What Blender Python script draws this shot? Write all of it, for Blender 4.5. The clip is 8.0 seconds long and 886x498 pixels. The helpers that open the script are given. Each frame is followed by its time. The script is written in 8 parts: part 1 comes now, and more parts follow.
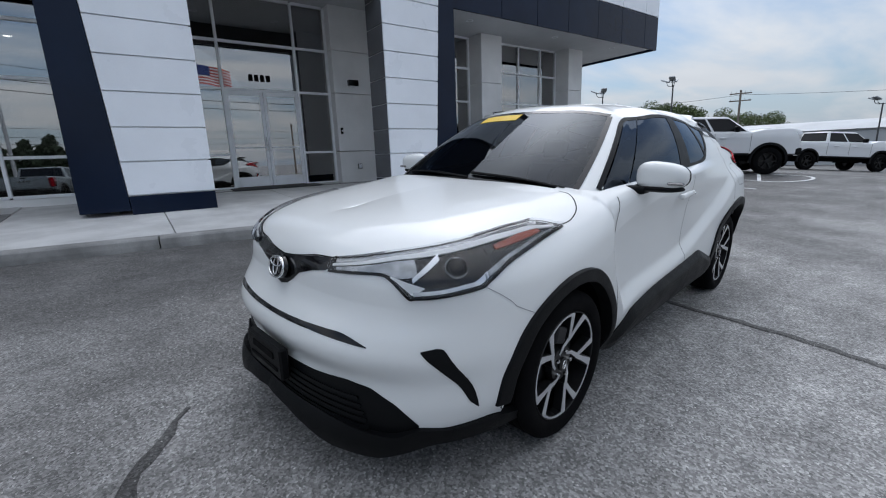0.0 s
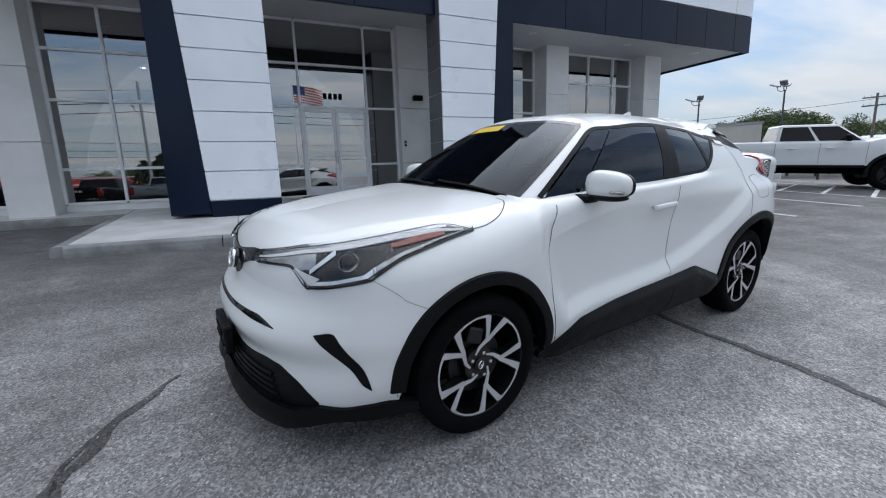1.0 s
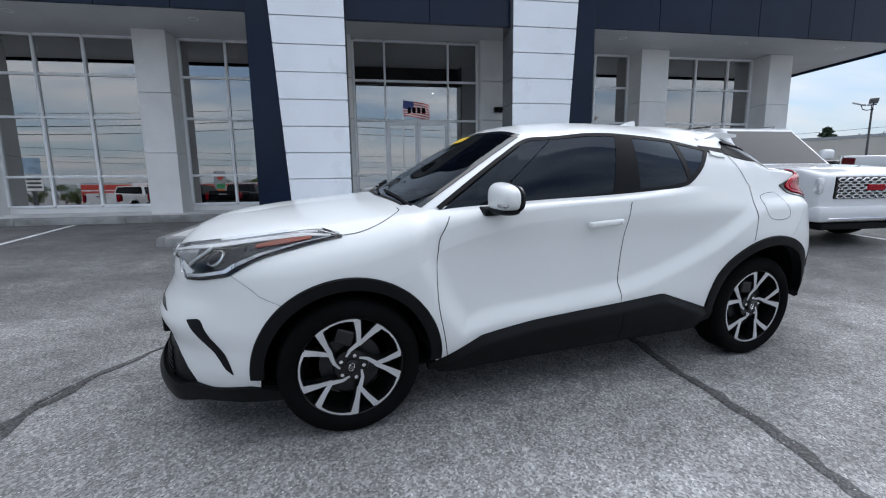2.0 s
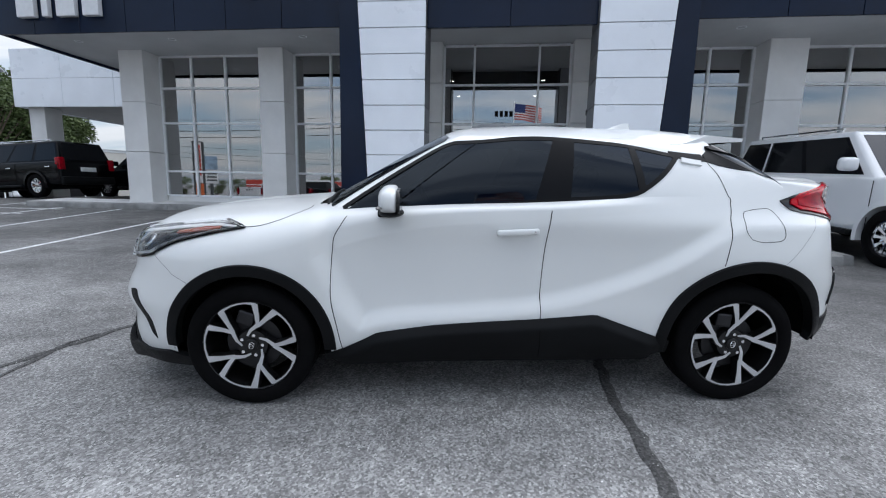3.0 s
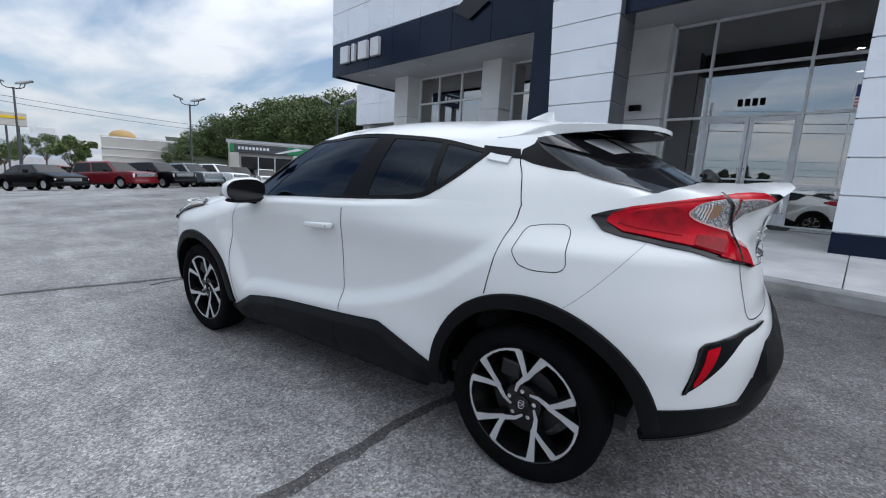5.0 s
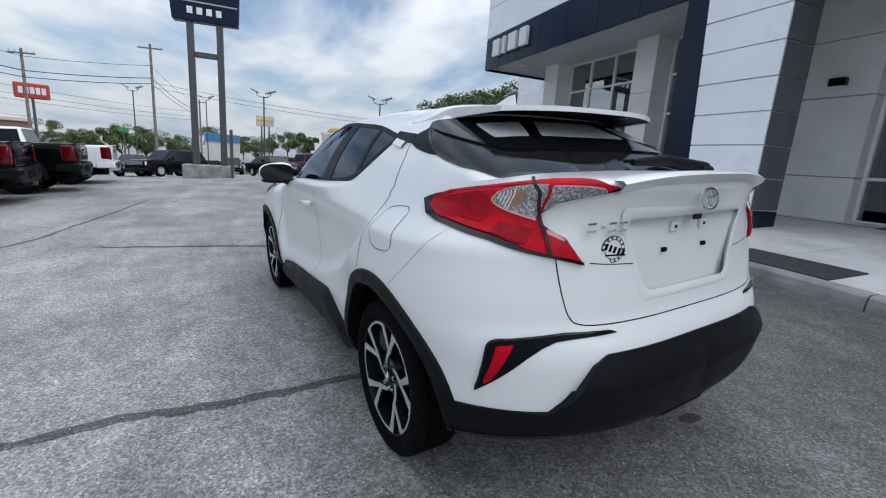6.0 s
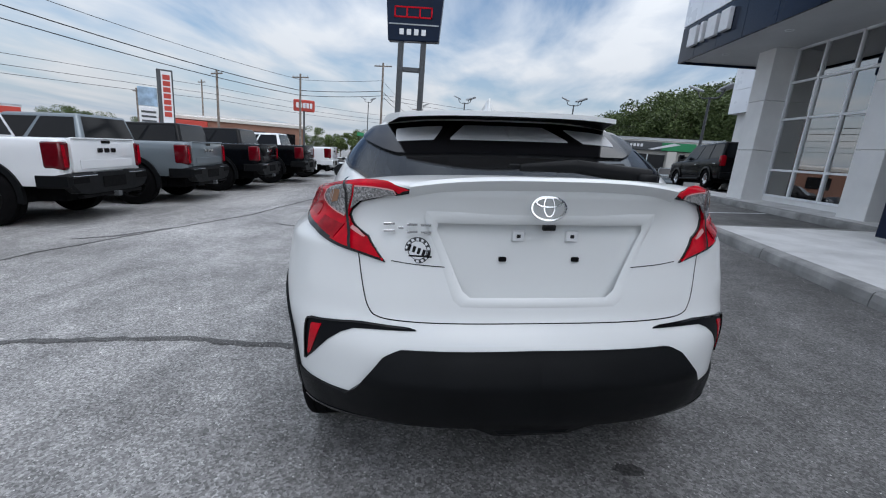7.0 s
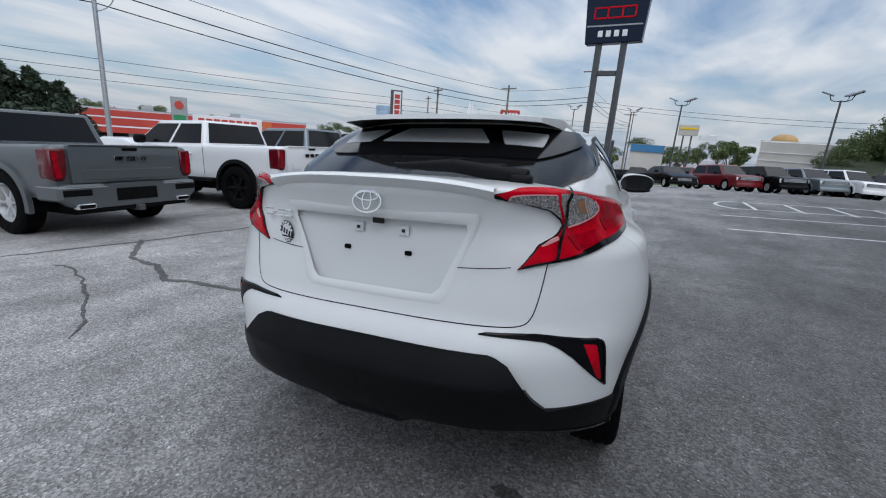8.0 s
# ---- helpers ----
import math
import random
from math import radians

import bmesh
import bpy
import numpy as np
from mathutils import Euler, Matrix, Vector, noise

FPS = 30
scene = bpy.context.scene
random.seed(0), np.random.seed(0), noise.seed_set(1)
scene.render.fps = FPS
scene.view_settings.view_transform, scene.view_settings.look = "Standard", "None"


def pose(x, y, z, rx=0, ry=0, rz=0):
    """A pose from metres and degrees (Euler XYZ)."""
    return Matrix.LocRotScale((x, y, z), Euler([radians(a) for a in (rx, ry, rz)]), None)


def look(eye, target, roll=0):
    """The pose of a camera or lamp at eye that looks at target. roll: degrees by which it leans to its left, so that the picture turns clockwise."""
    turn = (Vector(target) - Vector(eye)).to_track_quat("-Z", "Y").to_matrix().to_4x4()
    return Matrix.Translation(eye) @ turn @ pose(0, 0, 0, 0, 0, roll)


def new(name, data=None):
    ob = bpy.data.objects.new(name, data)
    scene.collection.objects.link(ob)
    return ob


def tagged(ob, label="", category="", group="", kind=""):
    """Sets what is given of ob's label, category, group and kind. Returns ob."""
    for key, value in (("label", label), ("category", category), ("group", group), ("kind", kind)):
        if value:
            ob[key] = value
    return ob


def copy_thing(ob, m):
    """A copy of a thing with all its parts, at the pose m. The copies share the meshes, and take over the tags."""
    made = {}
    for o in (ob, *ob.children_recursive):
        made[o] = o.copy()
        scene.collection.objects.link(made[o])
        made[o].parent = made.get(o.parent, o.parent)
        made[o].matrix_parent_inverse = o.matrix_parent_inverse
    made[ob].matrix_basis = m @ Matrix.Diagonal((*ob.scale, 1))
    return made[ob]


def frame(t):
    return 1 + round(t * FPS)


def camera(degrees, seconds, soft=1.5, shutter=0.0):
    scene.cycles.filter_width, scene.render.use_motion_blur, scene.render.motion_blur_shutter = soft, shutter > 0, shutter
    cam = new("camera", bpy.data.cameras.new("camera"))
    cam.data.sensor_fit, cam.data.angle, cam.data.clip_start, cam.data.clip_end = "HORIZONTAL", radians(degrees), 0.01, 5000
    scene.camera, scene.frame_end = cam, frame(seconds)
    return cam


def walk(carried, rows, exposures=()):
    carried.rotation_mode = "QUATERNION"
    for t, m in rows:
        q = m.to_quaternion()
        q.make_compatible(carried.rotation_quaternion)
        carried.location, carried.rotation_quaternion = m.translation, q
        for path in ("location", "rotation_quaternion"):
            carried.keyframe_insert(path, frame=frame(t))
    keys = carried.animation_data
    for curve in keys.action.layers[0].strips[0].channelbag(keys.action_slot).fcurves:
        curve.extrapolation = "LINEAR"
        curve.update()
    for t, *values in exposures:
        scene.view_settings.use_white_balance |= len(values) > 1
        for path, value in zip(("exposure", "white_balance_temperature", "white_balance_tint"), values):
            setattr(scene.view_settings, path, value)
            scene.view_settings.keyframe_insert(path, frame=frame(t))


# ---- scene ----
cam = camera(92.5, 8.0, 1.1)
PATH = [
    (0, (-2.601, -2.177, 1.266), (-1.469, -0.584, 0.839), -2.2),
    (0.5, (-2.418, -2.445, 1.245), (-1.422, -0.757, 0.848), -2.2),
    (1, (-2.066, -2.665, 1.22), (-1.256, -0.872, 0.861), -2.0),
    (1.5, (-1.599, -2.856, 1.2), (-1.018, -0.97, 0.877), -1.7),
    (1.7, (-1.379, -2.94, 1.197), (-0.903, -1.023, 0.885), -1.4),
    (2.8, (-0.144, -3.1, 1.167), (-0.255, -1.123, 0.886), 0.9),
    (3, (0.082, -3.096, 1.188), (-0.146, -1.129, 0.905), 1.2),
    (3.5, (0.652, -2.976, 1.2), (0.136, -1.065, 0.908), 1.7),
    (4, (1.235, -2.783, 1.2), (0.427, -0.98, 0.895), 2.2),
    (4.2, (1.467, -2.703, 1.16), (0.54, -0.949, 0.904), 3.0),
    (5.3, (2.587, -1.813, 1.277), (1.07, -0.562, 0.911), 3.2),
    (5.5, (2.755, -1.653, 1.273), (1.147, -0.527, 0.893), 3.4),
    (6, (3.081, -1.128, 1.298), (1.279, -0.362, 0.89), 4.0),
    (6.5, (3.341, -0.571, 1.356), (1.422, -0.218, 0.918), 4.5),
    (7, (3.414, 0.043, 1.392), (1.471, -0.052, 0.928), 4.7),
    (7.5, (3.392, 0.677, 1.441), (1.531, 0.127, 0.956), 4.6),
    (8, (3.179, 1.259, 1.457), (1.5, 0.294, 0.957), 4.3),
]
walk(cam, [(t, look(eye, target, roll)) for t, eye, target, roll in PATH], [(0.0, 0.42, 6420, 9), (1.5, 0.68, 6420, 9), (3.5, 0.80, 6420, 9), (5.5, 0.62, 6440, 9), (7.0, 0.56, 6440, 9), (8.0, 0.43, 6440, 9)])

# ---- light ----
SUN_EL, SUN_AZ = 50.0, 48.0   # degrees; azimuth of the way to the sun, from +x
SUN_WAY = (math.cos(radians(SUN_EL)) * math.cos(radians(SUN_AZ)), math.cos(radians(SUN_EL)) * math.sin(radians(SUN_AZ)), math.sin(radians(SUN_EL)))
world = bpy.data.worlds.new("sky")
scene.world = world
world.use_nodes = True
wn, wl = world.node_tree.nodes, world.node_tree.links
bg = wn["Background"]
sky = wn.new("ShaderNodeTexSky")
sky.sky_type, sky.sun_disc = "NISHITA", False
sky.sun_elevation, sky.sun_rotation = radians(SUN_EL), radians(90 - SUN_AZ)
sky.air_density, sky.dust_density, sky.ozone_density = 1.0, 0.4, 2.0
# a high broken cloud layer, streaked, on a plane far above
tc = wn.new("ShaderNodeTexCoord")
sep = wn.new("ShaderNodeSeparateXYZ")
wl.new(tc.outputs["Generated"], sep.inputs[0])


def wmath(op, a, b=None, clamp=False):
    n = wn.new("ShaderNodeMath")
    n.operation, n.use_clamp = op, clamp
    for i, v in enumerate((a, b)):
        if v is None:
            continue
        if isinstance(v, (int, float)):
            n.inputs[i].default_value = v
        else:
            wl.new(v, n.inputs[i])
    return n.outputs[0]


up = wmath("MAXIMUM", sep.outputs["Z"], 0.0)
lift = wmath("ADD", up, 0.12)
comb = wn.new("ShaderNodeCombineXYZ")
wl.new(wmath("DIVIDE", sep.outputs["X"], lift), comb.inputs[0])
wl.new(wmath("DIVIDE", sep.outputs["Y"], lift), comb.inputs[1])
mp = wn.new("ShaderNodeMapping")
mp.inputs["Rotation"].default_value = (0, 0, radians(25))
mp.inputs["Scale"].default_value = (0.55, 1.1, 1.0)
wl.new(comb.outputs[0], mp.inputs[0])
cn = wn.new("ShaderNodeTexNoise")
cn.inputs["Scale"].default_value, cn.inputs["Detail"].default_value = 1.3, 9.0
cn.inputs["Roughness"].default_value, cn.inputs["Distortion"].default_value = 0.52, 0.3
wl.new(mp.outputs[0], cn.inputs["Vector"])
cr = wn.new("ShaderNodeValToRGB")
cr.color_ramp.elements[0].position, cr.color_ramp.elements[1].position = 0.37, 0.61
wl.new(cn.outputs[0], cr.inputs[0])
cn2 = wn.new("ShaderNodeTexNoise")
cn2.inputs["Scale"].default_value, cn2.inputs["Detail"].default_value = 2.6, 6.0
wl.new(mp.outputs[0], cn2.inputs["Vector"])
shade = wn.new("ShaderNodeMix")
shade.data_type = "RGBA"
shade.inputs[6].default_value, shade.inputs[7].default_value = (6.9, 7.25, 7.85, 1), (8.4, 8.65, 9.1, 1)
wl.new(cn2.outputs[0], shade.inputs[0])
mixc = wn.new("ShaderNodeMix")
mixc.data_type = "RGBA"
wl.new(wmath("MULTIPLY", cr.outputs[0], 0.92), mixc.inputs[0])
haze = wn.new("ShaderNodeMix")
haze.data_type = "RGBA"
wl.new(wmath("POWER", wmath("SUBTRACT", 1.0, up), 7.0), haze.inputs[0])
wl.new(sky.outputs[0], haze.inputs[6])
haze.inputs[7].default_value = (5.0, 6.1, 7.8, 1)
wl.new(haze.outputs[2], mixc.inputs[6])
wl.new(shade.outputs[2], mixc.inputs[7])
# thin overcast: brighter overhead than near the horizon, with a wide glow where the sun stands behind it
dot = wn.new("ShaderNodeVectorMath")
dot.operation = "DOT_PRODUCT"
wl.new(tc.outputs["Generated"], dot.inputs[0])
dot.inputs[1].default_value = SUN_WAY
glow = wmath("POWER", wmath("MAXIMUM", dot.outputs["Value"], 0.0), 46.0)
gain = wmath("ADD", wmath("ADD", wmath("MULTIPLY", up, 0.93), 0.475), wmath("MULTIPLY", glow, 2.2))
veil = wn.new("ShaderNodeVectorMath")
veil.operation = "SCALE"
wl.new(mixc.outputs[2], veil.inputs[0])
wl.new(gain, veil.inputs["Scale"])
wl.new(veil.outputs[0], bg.inputs["Color"])
bg.inputs["Strength"].default_value = 0.11

sun = new("sun", bpy.data.lights.new("sun", "SUN"))
sun.data.energy, sun.data.angle, sun.data.color = 1.05, radians(85), (1.0, 0.95, 0.88)
sun.matrix_world = look(Vector(SUN_WAY) * 60, (0, 0, 0))
scene.view_settings.exposure = 0.0

# ---- materials ----


class Mat:
    """A small builder of node materials."""

    def __init__(self, name):
        self.m = bpy.data.materials.new(name)
        self.m.use_nodes = True
        self.n, self.l = self.m.node_tree.nodes, self.m.node_tree.links
        self.b = self.n["Principled BSDF"]
        self.coord = self.n.new("ShaderNodeTexCoord").outputs["Object"]

    def put(self, socket, value):
        if isinstance(value, (int, float)):
            socket.default_value = value
        elif isinstance(value, tuple):
            socket.default_value = (*value, 1) if len(value) == 3 and socket.type == "RGBA" else value
        else:
            self.l.new(value, socket)

    def set(self, **kw):
        for k, v in kw.items():
            self.put(self.b.inputs[k.replace("_", " ")], v)
        return self

    def noise(self, scale, detail=4, rough=0.55, vec=None, stretch=None):
        if stretch:
            mp = self.n.new("ShaderNodeMapping")
            mp.inputs["Scale"].default_value = stretch
            self.l.new(vec or self.coord, mp.inputs[0])
            vec = mp.outputs[0]
        t = self.n.new("ShaderNodeTexNoise")
        t.inputs["Scale"].default_value, t.inputs["Detail"].default_value, t.inputs["Roughness"].default_value = scale, detail, rough
        self.l.new(vec or self.coord, t.inputs["Vector"])
        return t.outputs[0]

    def voronoi(self, scale, feature="F1"):
        t = self.n.new("ShaderNodeTexVoronoi")
        t.feature = feature
        t.inputs["Scale"].default_value = scale
        self.l.new(self.coord, t.inputs["Vector"])
        return t

    def ramp(self, fac, *stops):
        r = self.n.new("ShaderNodeValToRGB")
        e = r.color_ramp.elements
        while len(e) < len(stops):
            e.new(0.5)
        for i, (p, c) in enumerate(stops):
            e[i].position = p
            e[i].color = (*c, 1) if isinstance(c, tuple) else (c, c, c, 1)
        self.l.new(fac, r.inputs[0])
        return r.outputs[0]

    def math(self, op, a, b):
        t = self.n.new("ShaderNodeMath")
        t.operation = op
        self.put(t.inputs[0], a)
        self.put(t.inputs[1], b)
        return t.outputs[0]

    def mix(self, fac, a, b, blend="MIX"):
        t = self.n.new("ShaderNodeMix")
        t.data_type, t.blend_type = "RGBA", blend
        self.put(t.inputs[0], fac)
        self.put(t.inputs[6], a)
        self.put(t.inputs[7], b)
        return t.outputs[2]

    def bump(self, height, strength, distance=0.01):
        t = self.n.new("ShaderNodeBump")
        t.inputs["Strength"].default_value, t.inputs["Distance"].default_value = strength, distance
        self.l.new(height, t.inputs["Height"])
        self.l.new(t.outputs[0], self.b.inputs["Normal"])
        return self


def worn(name, colour, rough=0.5, metal=0.0, scale=9.0, spread=0.12, bump=0.0, coat=0.0, grain=60.0, spec=0.5):
    """A surface of one colour with stains at two scales."""
    m = Mat(name)
    lo = tuple(c * (1 - spread) for c in colour)
    hi = tuple(min(1, c * (1 + spread)) for c in colour)
    big = m.ramp(m.noise(scale, 5), (0.35, lo), (0.65, hi))
    fine = m.ramp(m.noise(grain, 3), (0.3, 1 - spread * 0.5), (0.7, 1.0))
    m.set(Base_Color=m.mix(1.0, big, fine, "MULTIPLY"), Metallic=metal, Specular_IOR_Level=spec)
    m.set(Roughness=m.ramp(m.noise(scale * 1.7, 4), (0.3, max(0.02, rough * 0.85)), (0.7, min(1, rough * 1.15))))
    if coat:
        m.set(Coat_Weight=coat, Coat_Roughness=0.04)
    if bump:
        m.bump(m.noise(grain * 2, 4), bump, 0.004)
    return m.m


def paint(name, colour, flake=0.0, rough=0.32, metal=0.0, coat=1.0):
    """Car paint under clear coat, with a little road dust."""
    m = Mat(name)
    dust_sheen = m.ramp(m.noise(3.0, 6), (0.4, 0.0), (0.75, 0.10))
    col = m.mix(dust_sheen, colour, tuple(c * 0.86 for c in colour))
    m.set(Base_Color=col, Roughness=rough, Metallic=metal, Coat_Weight=coat, Coat_Roughness=0.03, Coat_IOR=1.5, Specular_IOR_Level=0.5 * coat)
    if flake:
        v = m.voronoi(900.0)
        m.bump(v.outputs["Color"], flake, 0.0006)
    return m.m


def glass(name, tint, ior=1.5, sheen=(1, 1, 1), dust_sheen=0.0):
    """A thin pane: what lies behind shows darkened by the tint, the rest mirrors."""
    m = bpy.data.materials.new(name)
    m.use_nodes = True
    n, l = m.node_tree.nodes, m.node_tree.links
    n.remove(n["Principled BSDF"])
    tr, gl, fr, mx = n.new("ShaderNodeBsdfTransparent"), n.new("ShaderNodeBsdfGlossy"), n.new("ShaderNodeFresnel"), n.new("ShaderNodeMixShader")
    tr.inputs[0].default_value = (*tint, 1)
    gl.inputs["Roughness"].default_value = 0.012
    gl.inputs["Color"].default_value = (*sheen, 1)
    fr.inputs["IOR"].default_value = ior
    l.new(fr.outputs[0], mx.inputs[0])
    l.new(tr.outputs[0], mx.inputs[1])
    l.new(gl.outputs[0], mx.inputs[2])
    out = mx
    # a grey diffuse film paints a sky sheen onto the pane
    if dust_sheen:
        film, out = n.new("ShaderNodeBsdfDiffuse"), n.new("ShaderNodeMixShader")
        film.inputs[0].default_value = (0.34, 0.345, 0.36, 1)
        out.inputs[0].default_value = dust_sheen
        l.new(mx.outputs[0], out.inputs[1])
        l.new(film.outputs[0], out.inputs[2])
    l.new(out.outputs[0], n["Material Output"].inputs[0])
    return m


def make_asphalt(name, base):
    """Old asphalt: fine stones, worn pale tracks, streaks, and a painted sheen, darker towards the building with a
    ragged edge.
    """
    m = Mat(name)
    st = m.voronoi(100.0)
    stone = m.ramp(st.outputs["Color"], (0.0, base * 0.36), (0.45, base * 0.78), (0.82, base * 1.32), (0.95, base * 1.75), (1.0, base * 2.7))
    patch = m.ramp(m.noise(0.45, 7, 0.62), (0.34, 0.66), (0.62, 1.22))
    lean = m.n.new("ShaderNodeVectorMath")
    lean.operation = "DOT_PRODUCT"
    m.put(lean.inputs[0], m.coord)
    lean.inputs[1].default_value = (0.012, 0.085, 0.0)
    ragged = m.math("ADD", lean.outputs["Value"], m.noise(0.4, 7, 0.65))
    # ground sheen put into the colour: paler at low y, darker towards the building
    sheen_tone = m.ramp(ragged, (0.22, 1.42), (0.44, 1.18), (0.64, 0.74), (0.92, 0.52))
    patch = m.mix(1.0, patch, sheen_tone, "MULTIPLY")
    streak = m.ramp(m.noise(1.3, 6, 0.65, stretch=(0.35, 1.6, 1.0)), (0.32, 0.80), (0.66, 1.18))
    patch = m.mix(1.0, patch, streak, "MULTIPLY")
    scuff = m.ramp(m.noise(7.0, 7, 0.7), (0.30, 0.78), (0.70, 1.20))
    patch = m.mix(1.0, patch, scuff, "MULTIPLY")
    wide = m.ramp(m.noise(0.07, 4), (0.35, 0.85), (0.65, 1.12))
    fine = m.ramp(m.noise(260.0, 2), (0.35, 0.84), (0.7, 1.16))
    c = m.mix(1.0, m.mix(1.0, m.mix(1.0, stone, patch, "MULTIPLY"), wide, "MULTIPLY"), fine, "MULTIPLY")
    c = m.mix(1.0, c, (1.012, 1.0, 0.985), "MULTIPLY")
    dots = m.ramp(m.voronoi(30.0).outputs["Distance"], (0.0, 1.0), (0.10, 0.9), (0.14, 0.0))
    rare = m.ramp(m.noise(22.0, 2), (0.52, 0.0), (0.60, 0.9))
    c = m.mix(m.mix(1.0, dots, rare, "MULTIPLY"), c, (0.70, 0.69, 0.67))
    pale = m.ramp(m.noise(1.1, 8, 0.7), (0.60, 0.0), (0.75, 0.35))
    c = m.mix(pale, c, (base * 1.9, base * 1.82, base * 1.72))
    oil = m.ramp(m.noise(0.8, 5, 0.5), (0.70, 0.0), (0.78, 0.5))
    c = m.mix(oil, c, (base * 0.4, base * 0.4, base * 0.42))
    m.set(Base_Color=c, Roughness=m.ramp(m.noise(2.0, 5), (0.3, 0.52), (0.7, 0.70)), Specular_IOR_Level=0.26)
    m.bump(m.mix(0.5, st.outputs["Distance"], m.noise(300.0, 3)), 0.52, 0.006)
    return m.m


WHITE_PAINT = paint("pearl_white_paint", (0.735, 0.75, 0.745), flake=0.05, rough=0.36, coat=0.7)
TRUCK_WHITE = paint("white_paint", (0.71, 0.725, 0.74))
TRUCK_GREY = paint("grey_metallic_paint", (0.10, 0.112, 0.12), flake=0.05, rough=0.35, metal=0.5, coat=0.6)
TRUCK_SILVER = paint("blue_grey_metallic_paint", (0.17, 0.20, 0.22), flake=0.05, rough=0.35, metal=0.5, coat=0.6)
TRUCK_BLACK = paint("black_paint", (0.002, 0.0025, 0.0035), rough=0.2, coat=0.16)
TRUCK_LAMP = worn("dark_red_lamp_plastic", (0.10, 0.002, 0.006), 0.14, spec=0.3, spread=0.15, coat=0.2)
TRUCK_RED = paint("dark_red_paint", (0.14, 0.008, 0.014), rough=0.3, coat=0.45)
BLACK_PLASTIC = worn("black_grained_plastic", (0.0045, 0.005, 0.0058), 0.46, scale=6, bump=0.15, grain=240, spec=0.13)
GLOSS_BLACK = worn("gloss_black_trim", (0.006, 0.006, 0.007), 0.10, spread=0.05, spec=0.4)
RUBBER = worn("tyre_rubber", (0.005, 0.005, 0.0055), 0.8, scale=5, spread=0.25, bump=0.15, spec=0.05)
GAP = worn("shadow_gap_rubber", (0.004, 0.004, 0.0045), 0.9, spec=0.1)
ALLOY = worn("machined_alloy", (0.62, 0.63, 0.645), 0.36, metal=0.6, scale=14, spread=0.06)
WHEEL_BLACK = worn("black_wheel_paint", (0.006, 0.006, 0.0065), 0.35, coat=0.15, spec=0.3)
CHROME = worn("chrome", (0.78, 0.79, 0.80), 0.07, metal=1.0, spread=0.03)
STEEL = worn("brake_steel", (0.045, 0.045, 0.048), 0.45, metal=1.0)
TAIL_RED = worn("red_lamp_plastic", (0.50, 0.001, 0.012), 0.16, spec=0.12, spread=0.22, scale=14, grain=90, coat=0.10)
TAIL_DEEP = worn("deep_red_lamp_plastic", (0.32, 0.001, 0.009), 0.16, spec=0.12, spread=0.3, scale=20, coat=0.10)
def make_ribbed(name):
    """Moulded clear lamp plastic over a bright cut reflector."""
    m = Mat(name)
    cut = m.voronoi(230.0)
    tone = m.ramp(cut.outputs["Color"], (0.1, (0.09, 0.09, 0.09)), (0.5, (0.24, 0.235, 0.23)), (0.8, (0.40, 0.39, 0.39)), (0.97, (0.66, 0.66, 0.66)))
    m.set(Base_Color=tone, Metallic=0.35, Roughness=0.2, Coat_Weight=0.5, Coat_Roughness=0.03)
    m.bump(cut.outputs["Distance"], 0.3, 0.003)
    return m.m


TAIL_CLEAR = make_ribbed("clear_lamp_reflector")
LENS_PINK = worn("pink_lens_edge", (0.62, 0.30, 0.30), 0.2, spread=0.06)
AMBER = worn("amber_lamp_plastic", (0.34, 0.075, 0.045), 0.15)
BULB = worn("amber_bulb", (0.27, 0.15, 0.09), 0.2)
LAMP_CHROME = worn("lamp_reflector", (0.80, 0.81, 0.83), 0.20, metal=0.55, scale=25, spread=0.12)
LAMP_WHITE = worn("white_light_guide", (0.86, 0.86, 0.85), 0.25, scale=25, spread=0.04)
LAMP_GREY = worn("grey_lamp_reflector", (0.36, 0.37, 0.38), 0.22, metal=0.7, scale=30, spread=0.25)
SEAT = worn("charcoal_cloth", (0.03, 0.03, 0.032), 0.9, bump=0.3)
TINT = glass("tinted_window_glass", (0.030, 0.036, 0.046), 1.42, (0.60, 0.70, 0.84))
PILLAR_BLACK = worn("black_pillar_film", (0.004, 0.0045, 0.006), 0.4, spread=0.05, spec=0.10)
# the thin grey film lightens the rear window as mirrored sky would
REAR_TINT = glass("grey_sheen_rear_window_glass", (0.035, 0.042, 0.055), 1.40, (0.80, 0.89, 1.0), 0.03)
WINDOW_DARK = worn("dark_car_glass", (0.008, 0.009, 0.011), 0.08, spread=0.05, spec=0.2)
SCREEN = glass("windscreen_glass", (0.11, 0.125, 0.14), 1.5, (0.60, 0.64, 0.68))
LENS = glass("clear_lamp_lens", (0.94, 0.95, 0.96), 1.3)
SHOP_GLASS = glass("shop_window_glass", (0.48, 0.50, 0.51), 3.9)
# pale grey that has the sky's reflection put into its colour
SKY_SHEEN = worn("pale_painted_sky_sheen", (0.50, 0.51, 0.52), 0.35, spread=0.05)
SEAM = worn("narrow_panel_seam", (0.30, 0.30, 0.31), 0.6)
STICKER_GREY = worn("dark_grey_vinyl", (0.05, 0.055, 0.06), 0.4, spread=0.1)
LAMP_DARK = worn("dark_lamp_reflector", (0.016, 0.017, 0.019), 0.25, metal=0.2, scale=20, spread=0.3)
YELLOW = worn("yellow_film", (0.75, 0.50, 0.02), 0.4, spread=0.04)
STICKER_WHITE = worn("white_vinyl", (0.72, 0.73, 0.74), 0.4, spread=0.04)
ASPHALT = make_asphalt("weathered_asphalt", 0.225)
